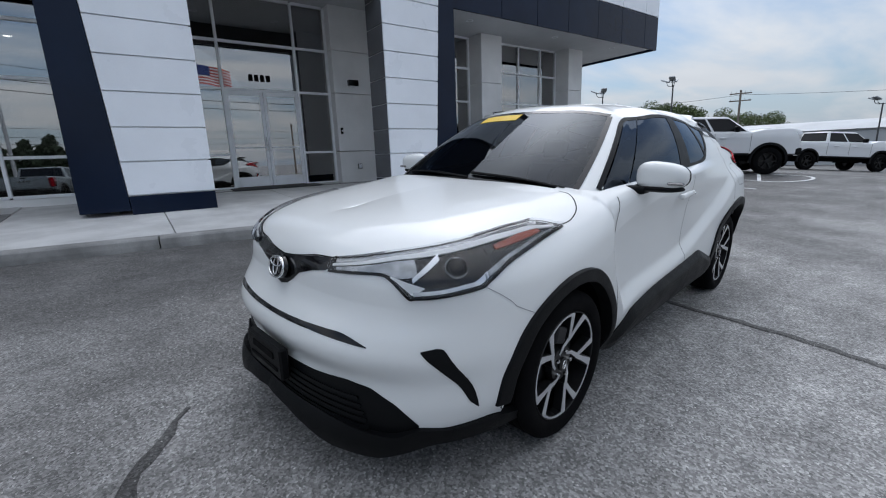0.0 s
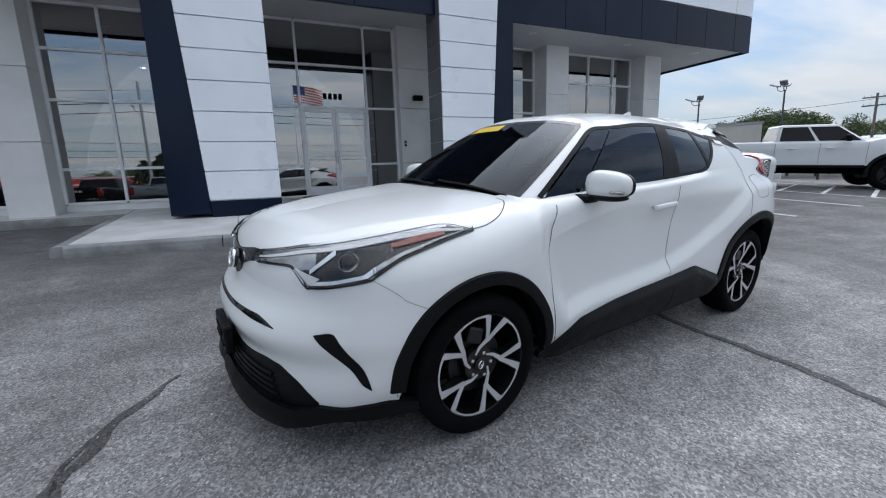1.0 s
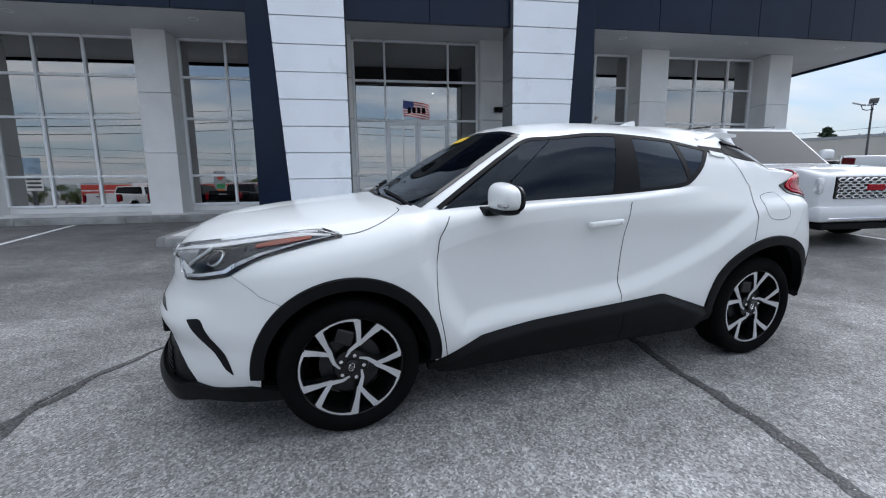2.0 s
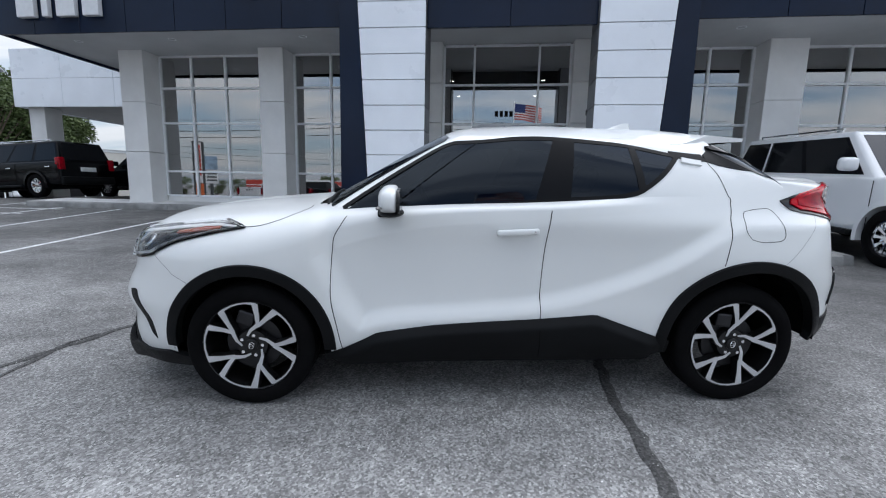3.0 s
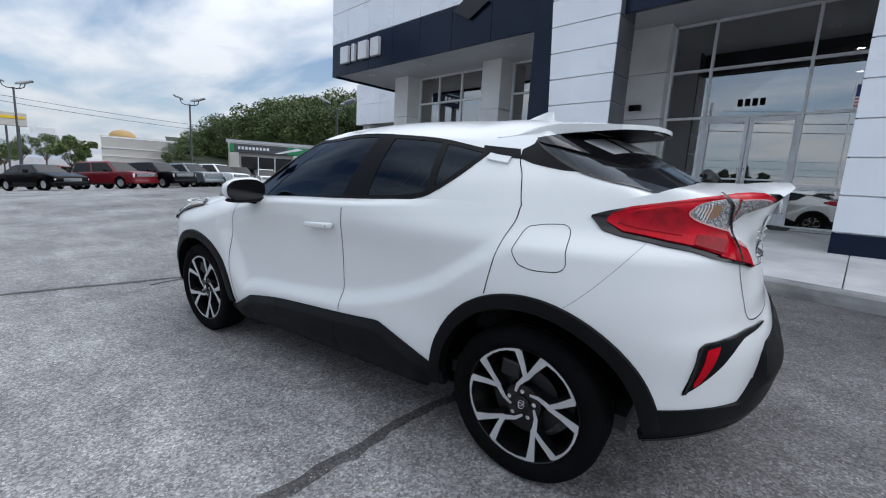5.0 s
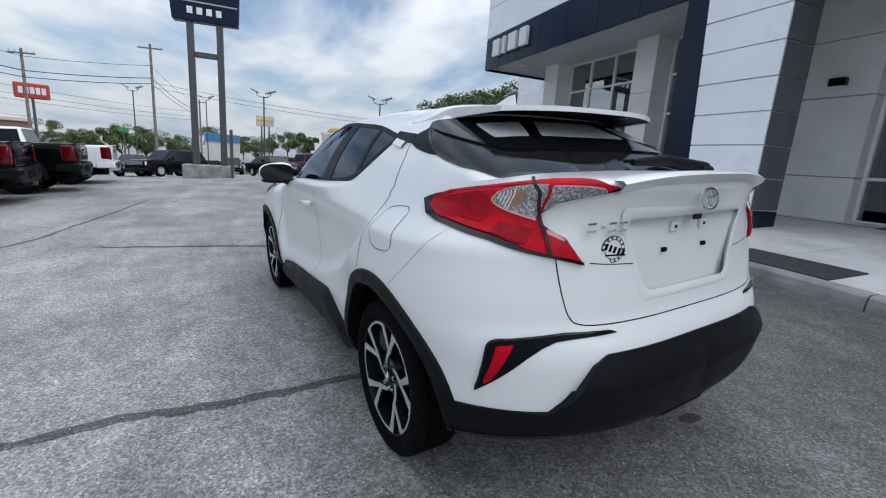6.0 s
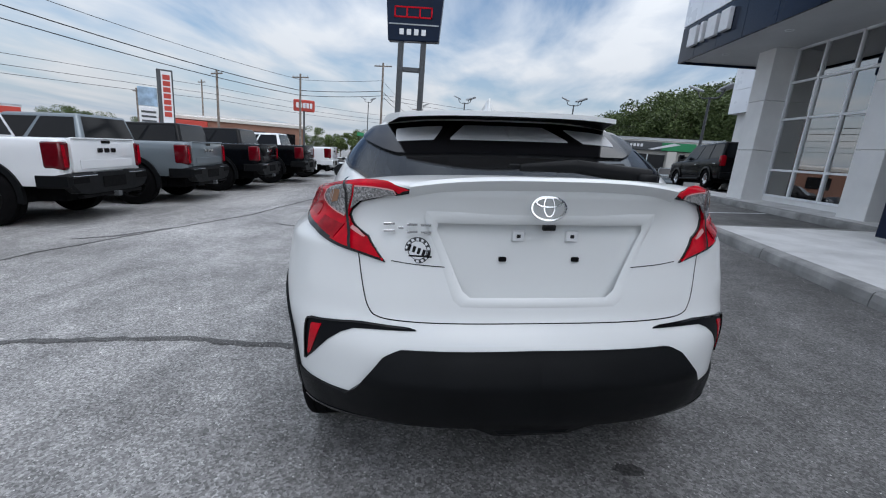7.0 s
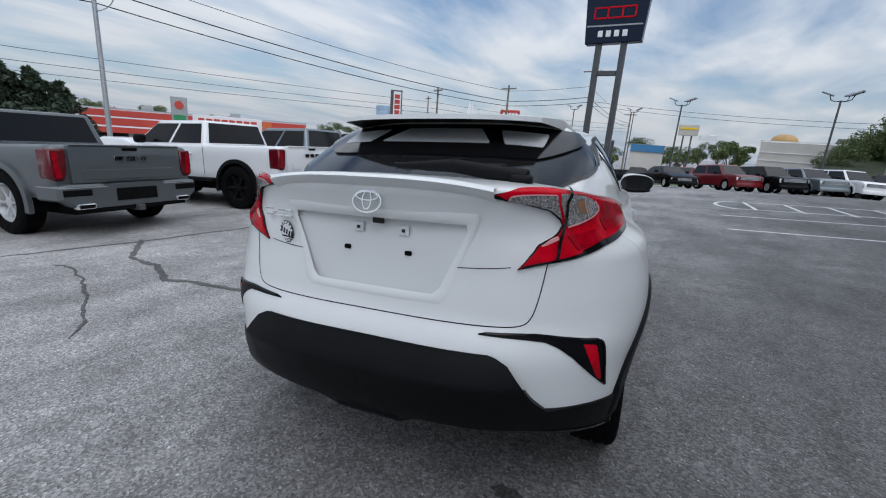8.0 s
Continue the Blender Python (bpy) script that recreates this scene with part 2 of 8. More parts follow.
TAR = make_asphalt("crack_sealing_tar", 0.075)
LINE_PAINT = worn("worn_white_line_paint", (0.74, 0.75, 0.75), 0.75, scale=6, spread=0.22, grain=70, bump=0.3)
CONCRETE = worn("brushed_concrete", (0.58, 0.58, 0.575), 0.8, scale=1.6, spread=0.14, bump=0.25, grain=140)
KERB = worn("weathered_kerb_concrete", (0.27, 0.27, 0.265), 0.85, scale=2.5, spread=0.30, bump=0.35, grain=90)
MAT_DARK = worn("dark_rubber_mat", (0.035, 0.036, 0.038), 0.85, bump=0.4)
PANEL_WHITE = worn("white_aluminium_panel", (0.84, 0.875, 0.925), 0.30, scale=0.8, spread=0.04, coat=0.15)
PANEL_NAVY = worn("dark_navy_aluminium_panel", (0.007, 0.014, 0.034), 0.2, scale=0.7, spread=0.15, spec=0.2)
STUCCO = worn("pale_grey_stucco", (0.78, 0.78, 0.77), 0.8, scale=1.2, spread=0.06, bump=0.3, grain=110)
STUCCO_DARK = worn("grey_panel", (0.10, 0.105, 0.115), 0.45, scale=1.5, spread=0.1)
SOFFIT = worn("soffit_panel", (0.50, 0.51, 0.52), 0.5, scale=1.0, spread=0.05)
ALU = worn("white_window_frame", (0.84, 0.86, 0.88), 0.35, scale=4, spread=0.05)
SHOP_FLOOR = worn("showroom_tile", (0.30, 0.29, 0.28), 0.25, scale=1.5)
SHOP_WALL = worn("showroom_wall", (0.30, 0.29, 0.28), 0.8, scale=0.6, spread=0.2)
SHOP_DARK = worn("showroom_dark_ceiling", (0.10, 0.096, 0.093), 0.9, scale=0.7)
LETTER = worn("white_sign_letter", (0.70, 0.71, 0.73), 0.35, spread=0.04)
WOOD_POLE = worn("weathered_pole_wood", (0.20, 0.17, 0.145), 0.85, scale=3, spread=0.3, bump=0.3)
POLE_DARK = worn("dark_painted_steel", (0.06, 0.065, 0.07), 0.5, spread=0.2)
POLE_GREY = worn("galvanised_steel", (0.34, 0.36, 0.38), 0.45, metal=0.6, spread=0.15)
CABLE = worn("black_cable", (0.012, 0.012, 0.013), 0.7)
RED_WALL = worn("red_fascia_paint", (0.45, 0.045, 0.03), 0.5, scale=0.3, spread=0.10)
ORANGE = worn("orange_sign_panel", (0.55, 0.12, 0.03), 0.5)
GREY_WALL = worn("grey_block_wall", (0.22, 0.23, 0.25), 0.8, scale=0.4)
CREAM_WALL = worn("cream_render", (0.52, 0.50, 0.46), 0.8, scale=0.3, spread=0.08)
BROWN_WALL = worn("brown_brick", (0.23, 0.12, 0.085), 0.85, scale=0.5)
GREEN_SIGN = worn("green_sign_panel", (0.02, 0.22, 0.085), 0.4, spread=0.04)
BLUE_ROOF = worn("blue_fascia_paint", (0.04, 0.18, 0.36), 0.5)
PALE_BLUE = worn("pale_blue_board", (0.30, 0.42, 0.55), 0.5, scale=1.5, spread=0.3)
METAL_ROOF = worn("pale_metal_roof", (0.46, 0.48, 0.50), 0.4, metal=0.3, scale=0.2)
BARK = worn("bark", (0.10, 0.075, 0.055), 0.95, scale=3, spread=0.3, bump=0.5)
UNDERGROWTH = worn("dark_undergrowth", (0.022, 0.034, 0.012), 0.95, scale=0.6, spread=0.4, bump=0.5)
GRASS = worn("mown_grass", (0.06, 0.10, 0.03), 0.95, scale=1.0, spread=0.3, bump=0.5)


def foliage(name, dark, light):
    m = Mat(name)
    rnd = m.n.new("ShaderNodeNewGeometry").outputs["Random Per Island"]
    m.set(Base_Color=m.mix(m.ramp(m.noise(0.8, 3), (0.35, 0.0), (0.65, 1.0)), m.ramp(rnd, (0, dark), (1, light)), light, "MIX"), Roughness=0.7)
    return m.m


LEAF = foliage("summer_leaves", (0.018, 0.036, 0.010), (0.078, 0.112, 0.030))
LEAF_PALE = foliage("pale_leaves", (0.04, 0.07, 0.016), (0.11, 0.15, 0.045))
LEAF_PINE = foliage("pine_needles", (0.010, 0.022, 0.012), (0.030, 0.050, 0.026))


# ---- builders ----


def link(name, me, mat, parent=None, label=""):
    ob = new(name, me)
    if mat:
        me.materials.append(mat)
    if parent:
        ob.parent = parent
    if label:
        tagged(ob, label)
    return ob


def smooth(me, angle=None):
    me.polygons.foreach_set("use_smooth", [True] * len(me.polygons))
    if angle:
        me.set_sharp_from_angle(angle=radians(angle))
    return me


def part(name, bm, mat, parent=None, label="", soft=None):
    """Links a bmesh as one mesh object under a thing or a part."""
    bmesh.ops.recalc_face_normals(bm, faces=bm.faces[:])
    me = bpy.data.meshes.new(name)
    bm.to_mesh(me)
    bm.free()
    if soft:
        smooth(me, soft)
    return link(name, me, mat, parent, label)


def thing(name, label, category, m=None, group="", kind=""):
    ob = new(name)
    ob.empty_display_size = 0.2
    if m is not None:
        ob.matrix_world = m
    return tagged(ob, label, category, group, kind)


def block(bm, x0, x1, y0, y1, z0, z1, bevel=0.0, m=None, segments=1):
    """Adds a box with worn edges to bm."""
    r = bmesh.ops.create_cube(bm, size=1.0)
    vs = r["verts"]
    for v in vs:
        v.co = Vector((x0 + (x1 - x0) * (v.co.x + 0.5), y0 + (y1 - y0) * (v.co.y + 0.5), z0 + (z1 - z0) * (v.co.z + 0.5)))
    if bevel:
        es = list({e for v in vs for e in v.link_edges})
        r = bmesh.ops.bevel(bm, geom=es, offset=bevel, segments=segments, affect="EDGES", profile=0.5)
        vs = list({v for f in r["faces"] for v in f.verts} | {v for v in vs if v.is_valid})
    if m is not None:
        bmesh.ops.transform(bm, matrix=m, verts=vs)
    return vs


def boxed(name, dims, mat, parent=None, label="", bevel=0.0, m=None):
    bm = bmesh.new()
    block(bm, *dims, bevel=bevel, m=m)
    return part(name, bm, mat, parent, label)


def rod(bm, a, b, r0, r1=None, n=10, cap=True):
    a, b = Vector(a), Vector(b)
    r1 = r0 if r1 is None else r1
    d = b - a
    res = bmesh.ops.create_cone(bm, cap_ends=cap, segments=n, radius1=r0, radius2=r1, depth=d.length)
    bmesh.ops.transform(bm, matrix=Matrix.Translation((a + b) / 2) @ d.to_track_quat("Z", "Y").to_matrix().to_4x4(), verts=res["verts"])
    return res["verts"]


def sweep(bm, pts, r, n=6):
    """A round tube along a line of points."""
    rows = []
    for i, p in enumerate(pts):
        d = (pts[min(i + 1, len(pts) - 1)] - pts[max(i - 1, 0)]).normalized()
        a = d.cross(Vector((0.13, 0.31, 1.0))).normalized()
        b = d.cross(a)
        rows.append([bm.verts.new(p + a * r * math.cos(2 * math.pi * j / n) + b * r * math.sin(2 * math.pi * j / n)) for j in range(n)])
    for p, q in zip(rows, rows[1:]):
        for j in range(n):
            bm.faces.new((p[j], q[j], q[(j + 1) % n], p[(j + 1) % n]))
    bm.faces.new(rows[0])
    bm.faces.new(rows[-1])


def lathe(bm, profile, n=40, axis="Y"):
    """Turns (radius, along) points round the axis."""
    rings = []
    for r, a in profile:
        ring = []
        for i in range(n):
            t = 2 * math.pi * i / n
            p = (r * math.cos(t), a, r * math.sin(t)) if axis == "Y" else (r * math.cos(t), r * math.sin(t), a)
            ring.append(bm.verts.new(p))
        rings.append(ring)
    for p, q in zip(rings, rings[1:]):
        for i in range(n):
            bm.faces.new((p[i], p[(i + 1) % n], q[(i + 1) % n], q[i]))
    return rings


def prism(bm, pts, y0, y1, plane="XZ", bevel=0.0):
    """A flat outline given thickness: pts in the plane, from y0 to y1 across it."""
    def at(p, d):
        return {"XZ": (p[0], d, p[1]), "YZ": (d, p[0], p[1]), "XY": (p[0], p[1], d)}[plane]
    a = [bm.verts.new(at(p, y0)) for p in pts]
    b = [bm.verts.new(at(p, y1)) for p in pts]
    fs = [bm.faces.new(a), bm.faces.new(b[::-1])]
    n = len(pts)
    for i in range(n):
        fs.append(bm.faces.new((a[i], b[i], b[(i + 1) % n], a[(i + 1) % n])))
    if bevel:
        bmesh.ops.bevel(bm, geom=list({e for f in fs for e in f.edges}), offset=bevel, segments=1, affect="EDGES")
    return a + b


def gz(y, x=0.0):
    """The lot rises gently towards the building and falls away at both ends."""
    return 0.053 * (max(-45.0, min(9.0, y)) + 1.066) - 0.045 * max(0.0, min(x, 60.0) - 16.0) - 0.05 * max(0.0, min(-x, 60.0) - 17.0)

# ---- hero car: its skin as smooth surfaces ----
# car frame: x towards the tail, w outwards from the middle, z up, wheel hubs at x = -1.32 and 1.32


def curve(*pts):
    """A smooth curve through (key, value...) points, as a function of the key."""
    k = np.array([p[0] for p in pts], float)
    v = np.array([p[1:] for p in pts], float)
    d = np.diff(v, axis=0) / np.diff(k)[:, None]
    m = np.empty_like(v)
    m[0], m[-1] = d[0], d[-1]
    m[1:-1] = (d[:-1] + d[1:]) / 2

    def f(x):
        x = np.clip(np.asarray(x, float), k[0], k[-1])
        i = np.clip(np.searchsorted(k, x, side="right") - 1, 0, len(k) - 2)
        h = k[i + 1] - k[i]
        s = ((x - k[i]) / h)[..., None]
        h = h[..., None]
        r = (2 * s**3 - 3 * s**2 + 1) * v[i] + (s**3 - 2 * s**2 + s) * h * m[i] + (3 * s**2 - 2 * s**3) * v[i + 1] + (s**3 - s**2) * h * m[i + 1]
        return r[..., 0] if v.shape[1] == 1 else r
    return f


def step(d):
    d = np.clip(d, 0, 1)
    return d * d * (3 - 2 * d)


XF, XR = -1.30, 1.30
WIDE = 1.04
nose_x = curve((0.15, 2.215), (0.24, 2.255), (0.34, 2.235), (0.45, 2.215), (0.56, 2.255), (0.62, 2.235), (0.70, 2.185), (0.80, 2.15), (0.95, 2.10))
tail_x = curve((0.30, 2.06), (0.42, 2.125), (0.55, 2.135), (0.66, 2.13), (0.72, 2.11), (0.77, 2.085), (0.85, 2.07), (0.95, 2.055), (1.08, 2.05), (1.17, 2.075), (1.24, 2.11))
flank = curve((0.15, 0.74), (0.28, 0.80), (0.36, 0.83), (0.5, 0.842), (0.62, 0.838), (0.78, 0.842), (0.95, 0.855), (1.03, 0.856), (1.12, 0.835), (1.25, 0.79))
crease_z = curve((-0.9, 0.40), (-0.66, 0.49), (-0.2, 0.53), (0.2, 0.57), (0.57, 0.66), (0.88, 0.79), (1.17, 0.98), (1.5, 1.12), (1.9, 1.2))
crease_x = curve((0.2, -0.55), (0.4, -0.68), (0.54, -0.79), (0.75, -0.90), (0.95, -1.00), (1.1, -1.06))


def flank_w(x, z):
    """Half the width of the body's side at x and z: a hollow door between two bulging wheel arches."""
    below = step((crease_z(x) - z) / 0.10 + 0.5)
    ahead = step((crease_x(z) - x) / 0.15 + 0.5)
    out = np.maximum(below, ahead)
    arch = np.exp(-((np.abs(x) - 1.32) / 0.5) ** 2)
    top = step((1.16 - z) / 0.4)
    rear = step((x - 0.7) / 0.6)
    hip = 0.030 * np.exp(-(((z - 0.76) / 0.17) ** 2)) - 0.045 * step((z - 0.98) / 0.16)
    hollow = 0.014 * (1 - out) * step((1.02 - z) / 0.16) * np.exp(-((x / 1.3) ** 4))
    return flank(z) + out * (0.026 + 0.030 * arch * top) + rear * hip - hollow


floor_z = curve((0, 0.17), (0.8, 0.19), (1.05, 0.24), (1.3, 0.27), (1.8, 0.29), (2.0, 0.32), (2.4, 0.36), (3, 0.34))
shoulder_z = curve((0, 0.76), (0.6, 0.74), (1.0, 0.74), (1.08, 0.78), (1.2, 0.90), (1.35, 0.985), (1.6, 1.03), (1.9, 1.10), (2.0, 1.12), (2.3, 1.16), (2.6, 1.19), (3, 1.20))
round_q = curve((0, 2.3), (0.6, 2.5), (1.0, 3.2), (1.15, 4.2), (1.35, 6), (1.65, 4.5), (1.9, 2.8), (2.3, 2.6), (2.55, 4.5), (3, 6))
spine_x = curve((0, -1.80), (0.5, -1.62), (0.8, -1.42), (1.0, -1.20), (1.15, -0.98), (2.0, 1.28), (2.5, 1.5), (3, 1.6))
spine_z = curve((-1.9, 0.985), (-1.7, 1.02), (-1.5, 1.045), (-1.2, 1.07), (-0.98, 1.085), (-0.5, 1.10), (0.5, 1.15), (1.3, 1.22), (1.6, 1.24), (2.0, 1.25))


def outline(u, z):
    """A point of the plan at height z: u runs 0..1 from the nose's middle to the front arch, ..2 along the side, ..3 to the tail's middle."""
    u, z = np.broadcast_arrays(np.asarray(u, float), np.asarray(z, float))
    a = np.clip(u, 0, 1) * math.pi / 2
    b = np.clip(3 - u, 0, 1) * math.pi / 2
    xs = XF + (XR - XF) * np.clip(u - 1, 0, 1)
    w = flank_w(xs, z)
    pf, pr = 2 / 2.6, 2 / 3.0
    xn = XF - (nose_x(z) + XF) * np.maximum(np.cos(a), 1e-9) ** pf
    xt = XR + (tail_x(z) - XR) * np.maximum(np.cos(b), 1e-9) ** pr
    x = np.where(u < 1, xn, np.where(u > 2, xt, xs))
    w = np.where(u < 1, w * np.sin(a) ** pf, np.where(u > 2, w * np.sin(b) ** pr, w))
    return x, w


def body(u, v):
    """The body below the windows: v 0..1 up the wall, 1..2 over the top to the middle line."""
    u, v = np.broadcast_arrays(np.asarray(u, float), np.asarray(v, float))
    lo, hi = floor_z(u), shoulder_z(u)
    z = lo + (hi - lo) * np.clip(v, 0, 1)
    x, w = outline(u, z)
    t = np.clip(v - 1, 0, 1) * math.pi / 2
    q = 2 / round_q(u)
    h, k = np.maximum(np.cos(t), 1e-9) ** q, np.sin(t) ** q
    bx = spine_x(u)
    px = np.where(v > 1, bx + (x - bx) * h, x)
    pw = np.where(v > 1, w * h, w)
    pz = np.where(v > 1, hi + (spine_z(bx) - hi) * k, z)
    return np.stack([px, WIDE * pw, pz], -1)


cab_base = curve((0, -1.04, 0, 1.06), (0.5, -1.01, 0.38, 1.055), (1, -0.93, 0.71, 1.02), (1.25, -0.78, 0.765, 1.00), (2, -0.2, 0.795, 1.04), (3, 0.4, 0.80, 1.08), (4, 0.9, 0.797, 1.10), (5, 1.35, 0.765, 1.145), (5.6, 1.64, 0.665, 1.185), (6.2, 1.77, 0.40, 1.21), (7, 1.81, 0, 1.215))
cab_top = curve((0, -0.30, 0, 1.485), (0.5, -0.28, 0.32, 1.475), (1, -0.25, 0.54, 1.437), (1.25, -0.16, 0.575, 1.425), (2, 0.12, 0.605, 1.447), (3, 0.45, 0.61, 1.447), (4, 0.85, 0.595, 1.425), (5, 1.17, 0.575, 1.415), (5.6, 1.25, 0.555, 1.425), (6.2, 1.30, 0.32, 1.45), (7, 1.31, 0, 1.455))
roof_z = curve((-0.35, 1.48), (-0.1, 1.528), (0.27, 1.557), (0.58, 1.555), (0.89, 1.54), (1.2, 1.515), (1.4, 1.495))
roof_x = curve((0, -0.10), (1, 0.0), (2, 0.2), (3, 0.45), (4, 0.75), (5, 1.0), (5.6, 1.1), (7, 1.15))


def cab(u, v):
    """The upper body: v 0..1 from the waist to the roof's edge, 1..2 over the roof to the middle line; u 0 windscreen, 1 front pillar, 7 rear window."""
    u, v = np.broadcast_arrays(np.asarray(u, float), np.asarray(v, float))
    a, b = cab_base(u), cab_top(u)
    s = np.clip(v, 0, 1)[..., None]
    p = a + (b - a) * s
    p[..., 1] *= WIDE
    bow = 4 * s[..., 0] * (1 - s[..., 0]) * 0.022
    p[..., 1] += bow * np.clip(p[..., 1] / 0.6, 0, 1)
    p[..., 2] += bow * 0.5
    t = np.clip(v - 1, 0, 1)
    rx = roof_x(u)
    over = v > 1
    p[..., 0] = np.where(over, b[..., 0] + (rx - b[..., 0]) * t, p[..., 0])
    p[..., 1] = np.where(over, WIDE * b[..., 1] * (1 - t), p[..., 1])
    p[..., 2] = np.where(over, b[..., 2] + (roof_z(rx) - b[..., 2]) * (1 - (1 - t) ** (2.6 + 1.9 * step((u - 3.8) / 1.0))), p[..., 2])
    return p

# ---- hero car ----
CAR = Matrix.Translation((0, 0, gz(0))) @ Matrix.Rotation(math.atan(0.053), 4, "X") @ Matrix.Rotation(radians(9), 4, "Z") @ Matrix.Translation((0, 0.036, 0))
hero = thing("hatchback_crossover", "white compact crossover car with black trim, tinted windows, parked on asphalt", "car", CAR)


def grid_normals(p):
    du, dv = np.gradient(p, axis=0), np.gradient(p, axis=1)
    n = np.cross(du, dv)
    return n / np.maximum(np.linalg.norm(n, axis=-1, keepdims=True), 1e-9)


def sided(p, side):
    q = p.copy()
    q[..., 1] *= side
    return q


def skin(name, p, n, keep, mat, parent, side, label=""):
    """The kept quads of a grid as one mesh, with the whole grid's normals, so that neighbouring panels meet smoothly."""
    nu, nv = p.shape[:2]
    i, j = np.nonzero(keep)
    if not len(i):
        return None
    q = np.stack([i * nv + j, (i + 1) * nv + j, (i + 1) * nv + j + 1, i * nv + j + 1], -1)
    if side > 0:
        q = q[:, ::-1]
    used, q = np.unique(q, return_inverse=True)
    q = q.reshape(-1, 4)
    pts = sided(p.reshape(-1, 3)[used], side)
    nrm = sided(n.reshape(-1, 3)[used], side)
    me = bpy.data.meshes.new(name)
    me.from_pydata(pts.tolist(), [], q.tolist())
    me.update()
    me.validate()
    smooth(me)
    if len(me.vertices) == len(nrm):
        me.normals_split_custom_set_from_vertices(nrm.tolist())
    return link(name, me, mat, parent, label)


def surf_point(f, u, v, off):
    """Points of a surface pushed outwards by off."""
    e = 1e-3
    p = f(u, v)
    du, dv = f(u + e, v) - f(u - e, v), f(u, v + e) - f(u, v - e)
    n = np.cross(du, dv)
    n /= np.maximum(np.linalg.norm(n, axis=-1, keepdims=True), 1e-9)
    out = p - np.array([0.05, 0.0, 0.55])
    n *= np.sign((n * out).sum(-1, keepdims=True))
    return p + n * off


def patch(name, f, us, lo, hi, mat, parent, side, off=0.003, nu=24, nv=8, skirt=0.006, label="", bulge=0.0):
    """A piece lying on a surface between two edges v = lo(u) and v = hi(u), with its rim turned in."""
    u = np.linspace(us[0], us[1], nu + 1)[:, None]
    t = np.linspace(0, 1, nv + 1)[None, :]
    a, b = (np.interp(u, [k[0] for k in lo], [k[1] for k in lo]), np.interp(u, [k[0] for k in hi], [k[1] for k in hi]))
    v = a + (b - a) * t
    uu = np.broadcast_to(u, v.shape)
    s = (uu - us[0]) / (us[1] - us[0])
    p = surf_point(f, uu, v, off)
    if bulge:
        p += (surf_point(f, uu, v, off + 1) - surf_point(f, uu, v, off)) * (bulge * 16 * s * (1 - s) * t * (1 - t))[..., None]
    inner = surf_point(f, uu, v, off - skirt)
    q = np.concatenate([inner[:, :1], p, inner[:, -1:]], 1)
    first, last = q[:1].copy(), q[-1:].copy()
    first[0, 1:-1], last[0, 1:-1] = inner[0], inner[-1]
    q = sided(np.concatenate([first, q, last], 0), side)
    n0, n1 = q.shape[:2]
    bm = bmesh.new()
    vs = [[bm.verts.new(q[i, j]) for j in range(n1)] for i in range(n0)]
    for i in range(n0 - 1):
        for j in range(n1 - 1):
            c = (vs[i][j], vs[i + 1][j], vs[i + 1][j + 1], vs[i][j + 1])
            bm.faces.new(c if side < 0 else c[::-1])
    bmesh.ops.remove_doubles(bm, verts=bm.verts[:], dist=2e-5)
    me = bpy.data.meshes.new(name)
    bm.to_mesh(me)
    bm.free()
    smooth(me, 40)
    return link(name, me, mat, parent, label)


def raised(f, height):
    """A surface lifted off f by height(u, v)."""
    def g(u, v):
        u, v = np.broadcast_arrays(np.asarray(u, float), np.asarray(v, float))
        p = surf_point(f, u, v, 0.0)
        return p + (surf_point(f, u, v, 1.0) - p) * np.asarray(height(u, v))[..., None]
    return g


def ribbon(name, f, pts, mat, parent, side, width=0.006, off=0.001, steps=10, label="", thick=0.0):
    """A narrow strip along a line of (u, v) points on a surface: shut lines, seals and mouldings."""
    s = np.linspace(0, len(pts) - 1, (len(pts) - 1) * steps + 1)
    uv = curve(*[(i, *p) for i, p in enumerate(pts)])(s)
    c = surf_point(f, uv[:, 0], uv[:, 1], off)
    n = surf_point(f, uv[:, 0], uv[:, 1], off + 1) - c
    t = np.gradient(c, axis=0)
    b = np.cross(n, t)
    b /= np.maximum(np.linalg.norm(b, axis=-1, keepdims=True), 1e-9)
    rows = [c - b * width / 2, c + b * width / 2]
    if thick:
        rows = [c - b * width / 2 - n * thick, c - b * width / 2, c + b * width / 2, c + b * width / 2 - n * thick]
    q = sided(np.stack(rows, 1), side)
    m = q.shape[1]
    idx = lambda i, j: i * m + j
    faces = [(idx(i, j), idx(i + 1, j), idx(i + 1, j + 1), idx(i, j + 1)) for i in range(len(c) - 1) for j in range(m - 1)]
    if side > 0:
        faces = [g[::-1] for g in faces]
    me = bpy.data.meshes.new(name)
    me.from_pydata(q.reshape(-1, 3).tolist(), [], faces)
    smooth(me, 50)
    return link(name, me, mat, parent, label)


# the shells
U = np.concatenate([np.linspace(0, 1, 53)[:-1], np.linspace(1, 2, 131)[:-1], np.linspace(2, 3, 145)])
V = np.concatenate([np.linspace(0, 1, 53)[:-1], 1 + np.linspace(0, 1, 25) ** 0.8])
GU, GV = np.meshgrid(U, V, indexing="ij")
P = body(GU, GV)
N = grid_normals(P)
N *= np.sign((N * (P - np.array([0, 0, 0.5]))).sum(-1, keepdims=True))
mu, mv = (GU[:-1, :-1] + GU[1:, 1:]) / 2, (GV[:-1, :-1] + GV[1:, 1:]) / 2
C = (P[:-1, :-1] + P[1:, 1:] + P[1:, :-1] + P[:-1, 1:]) / 4
cx, cw, cz = C[..., 0], C[..., 1], C[..., 2]
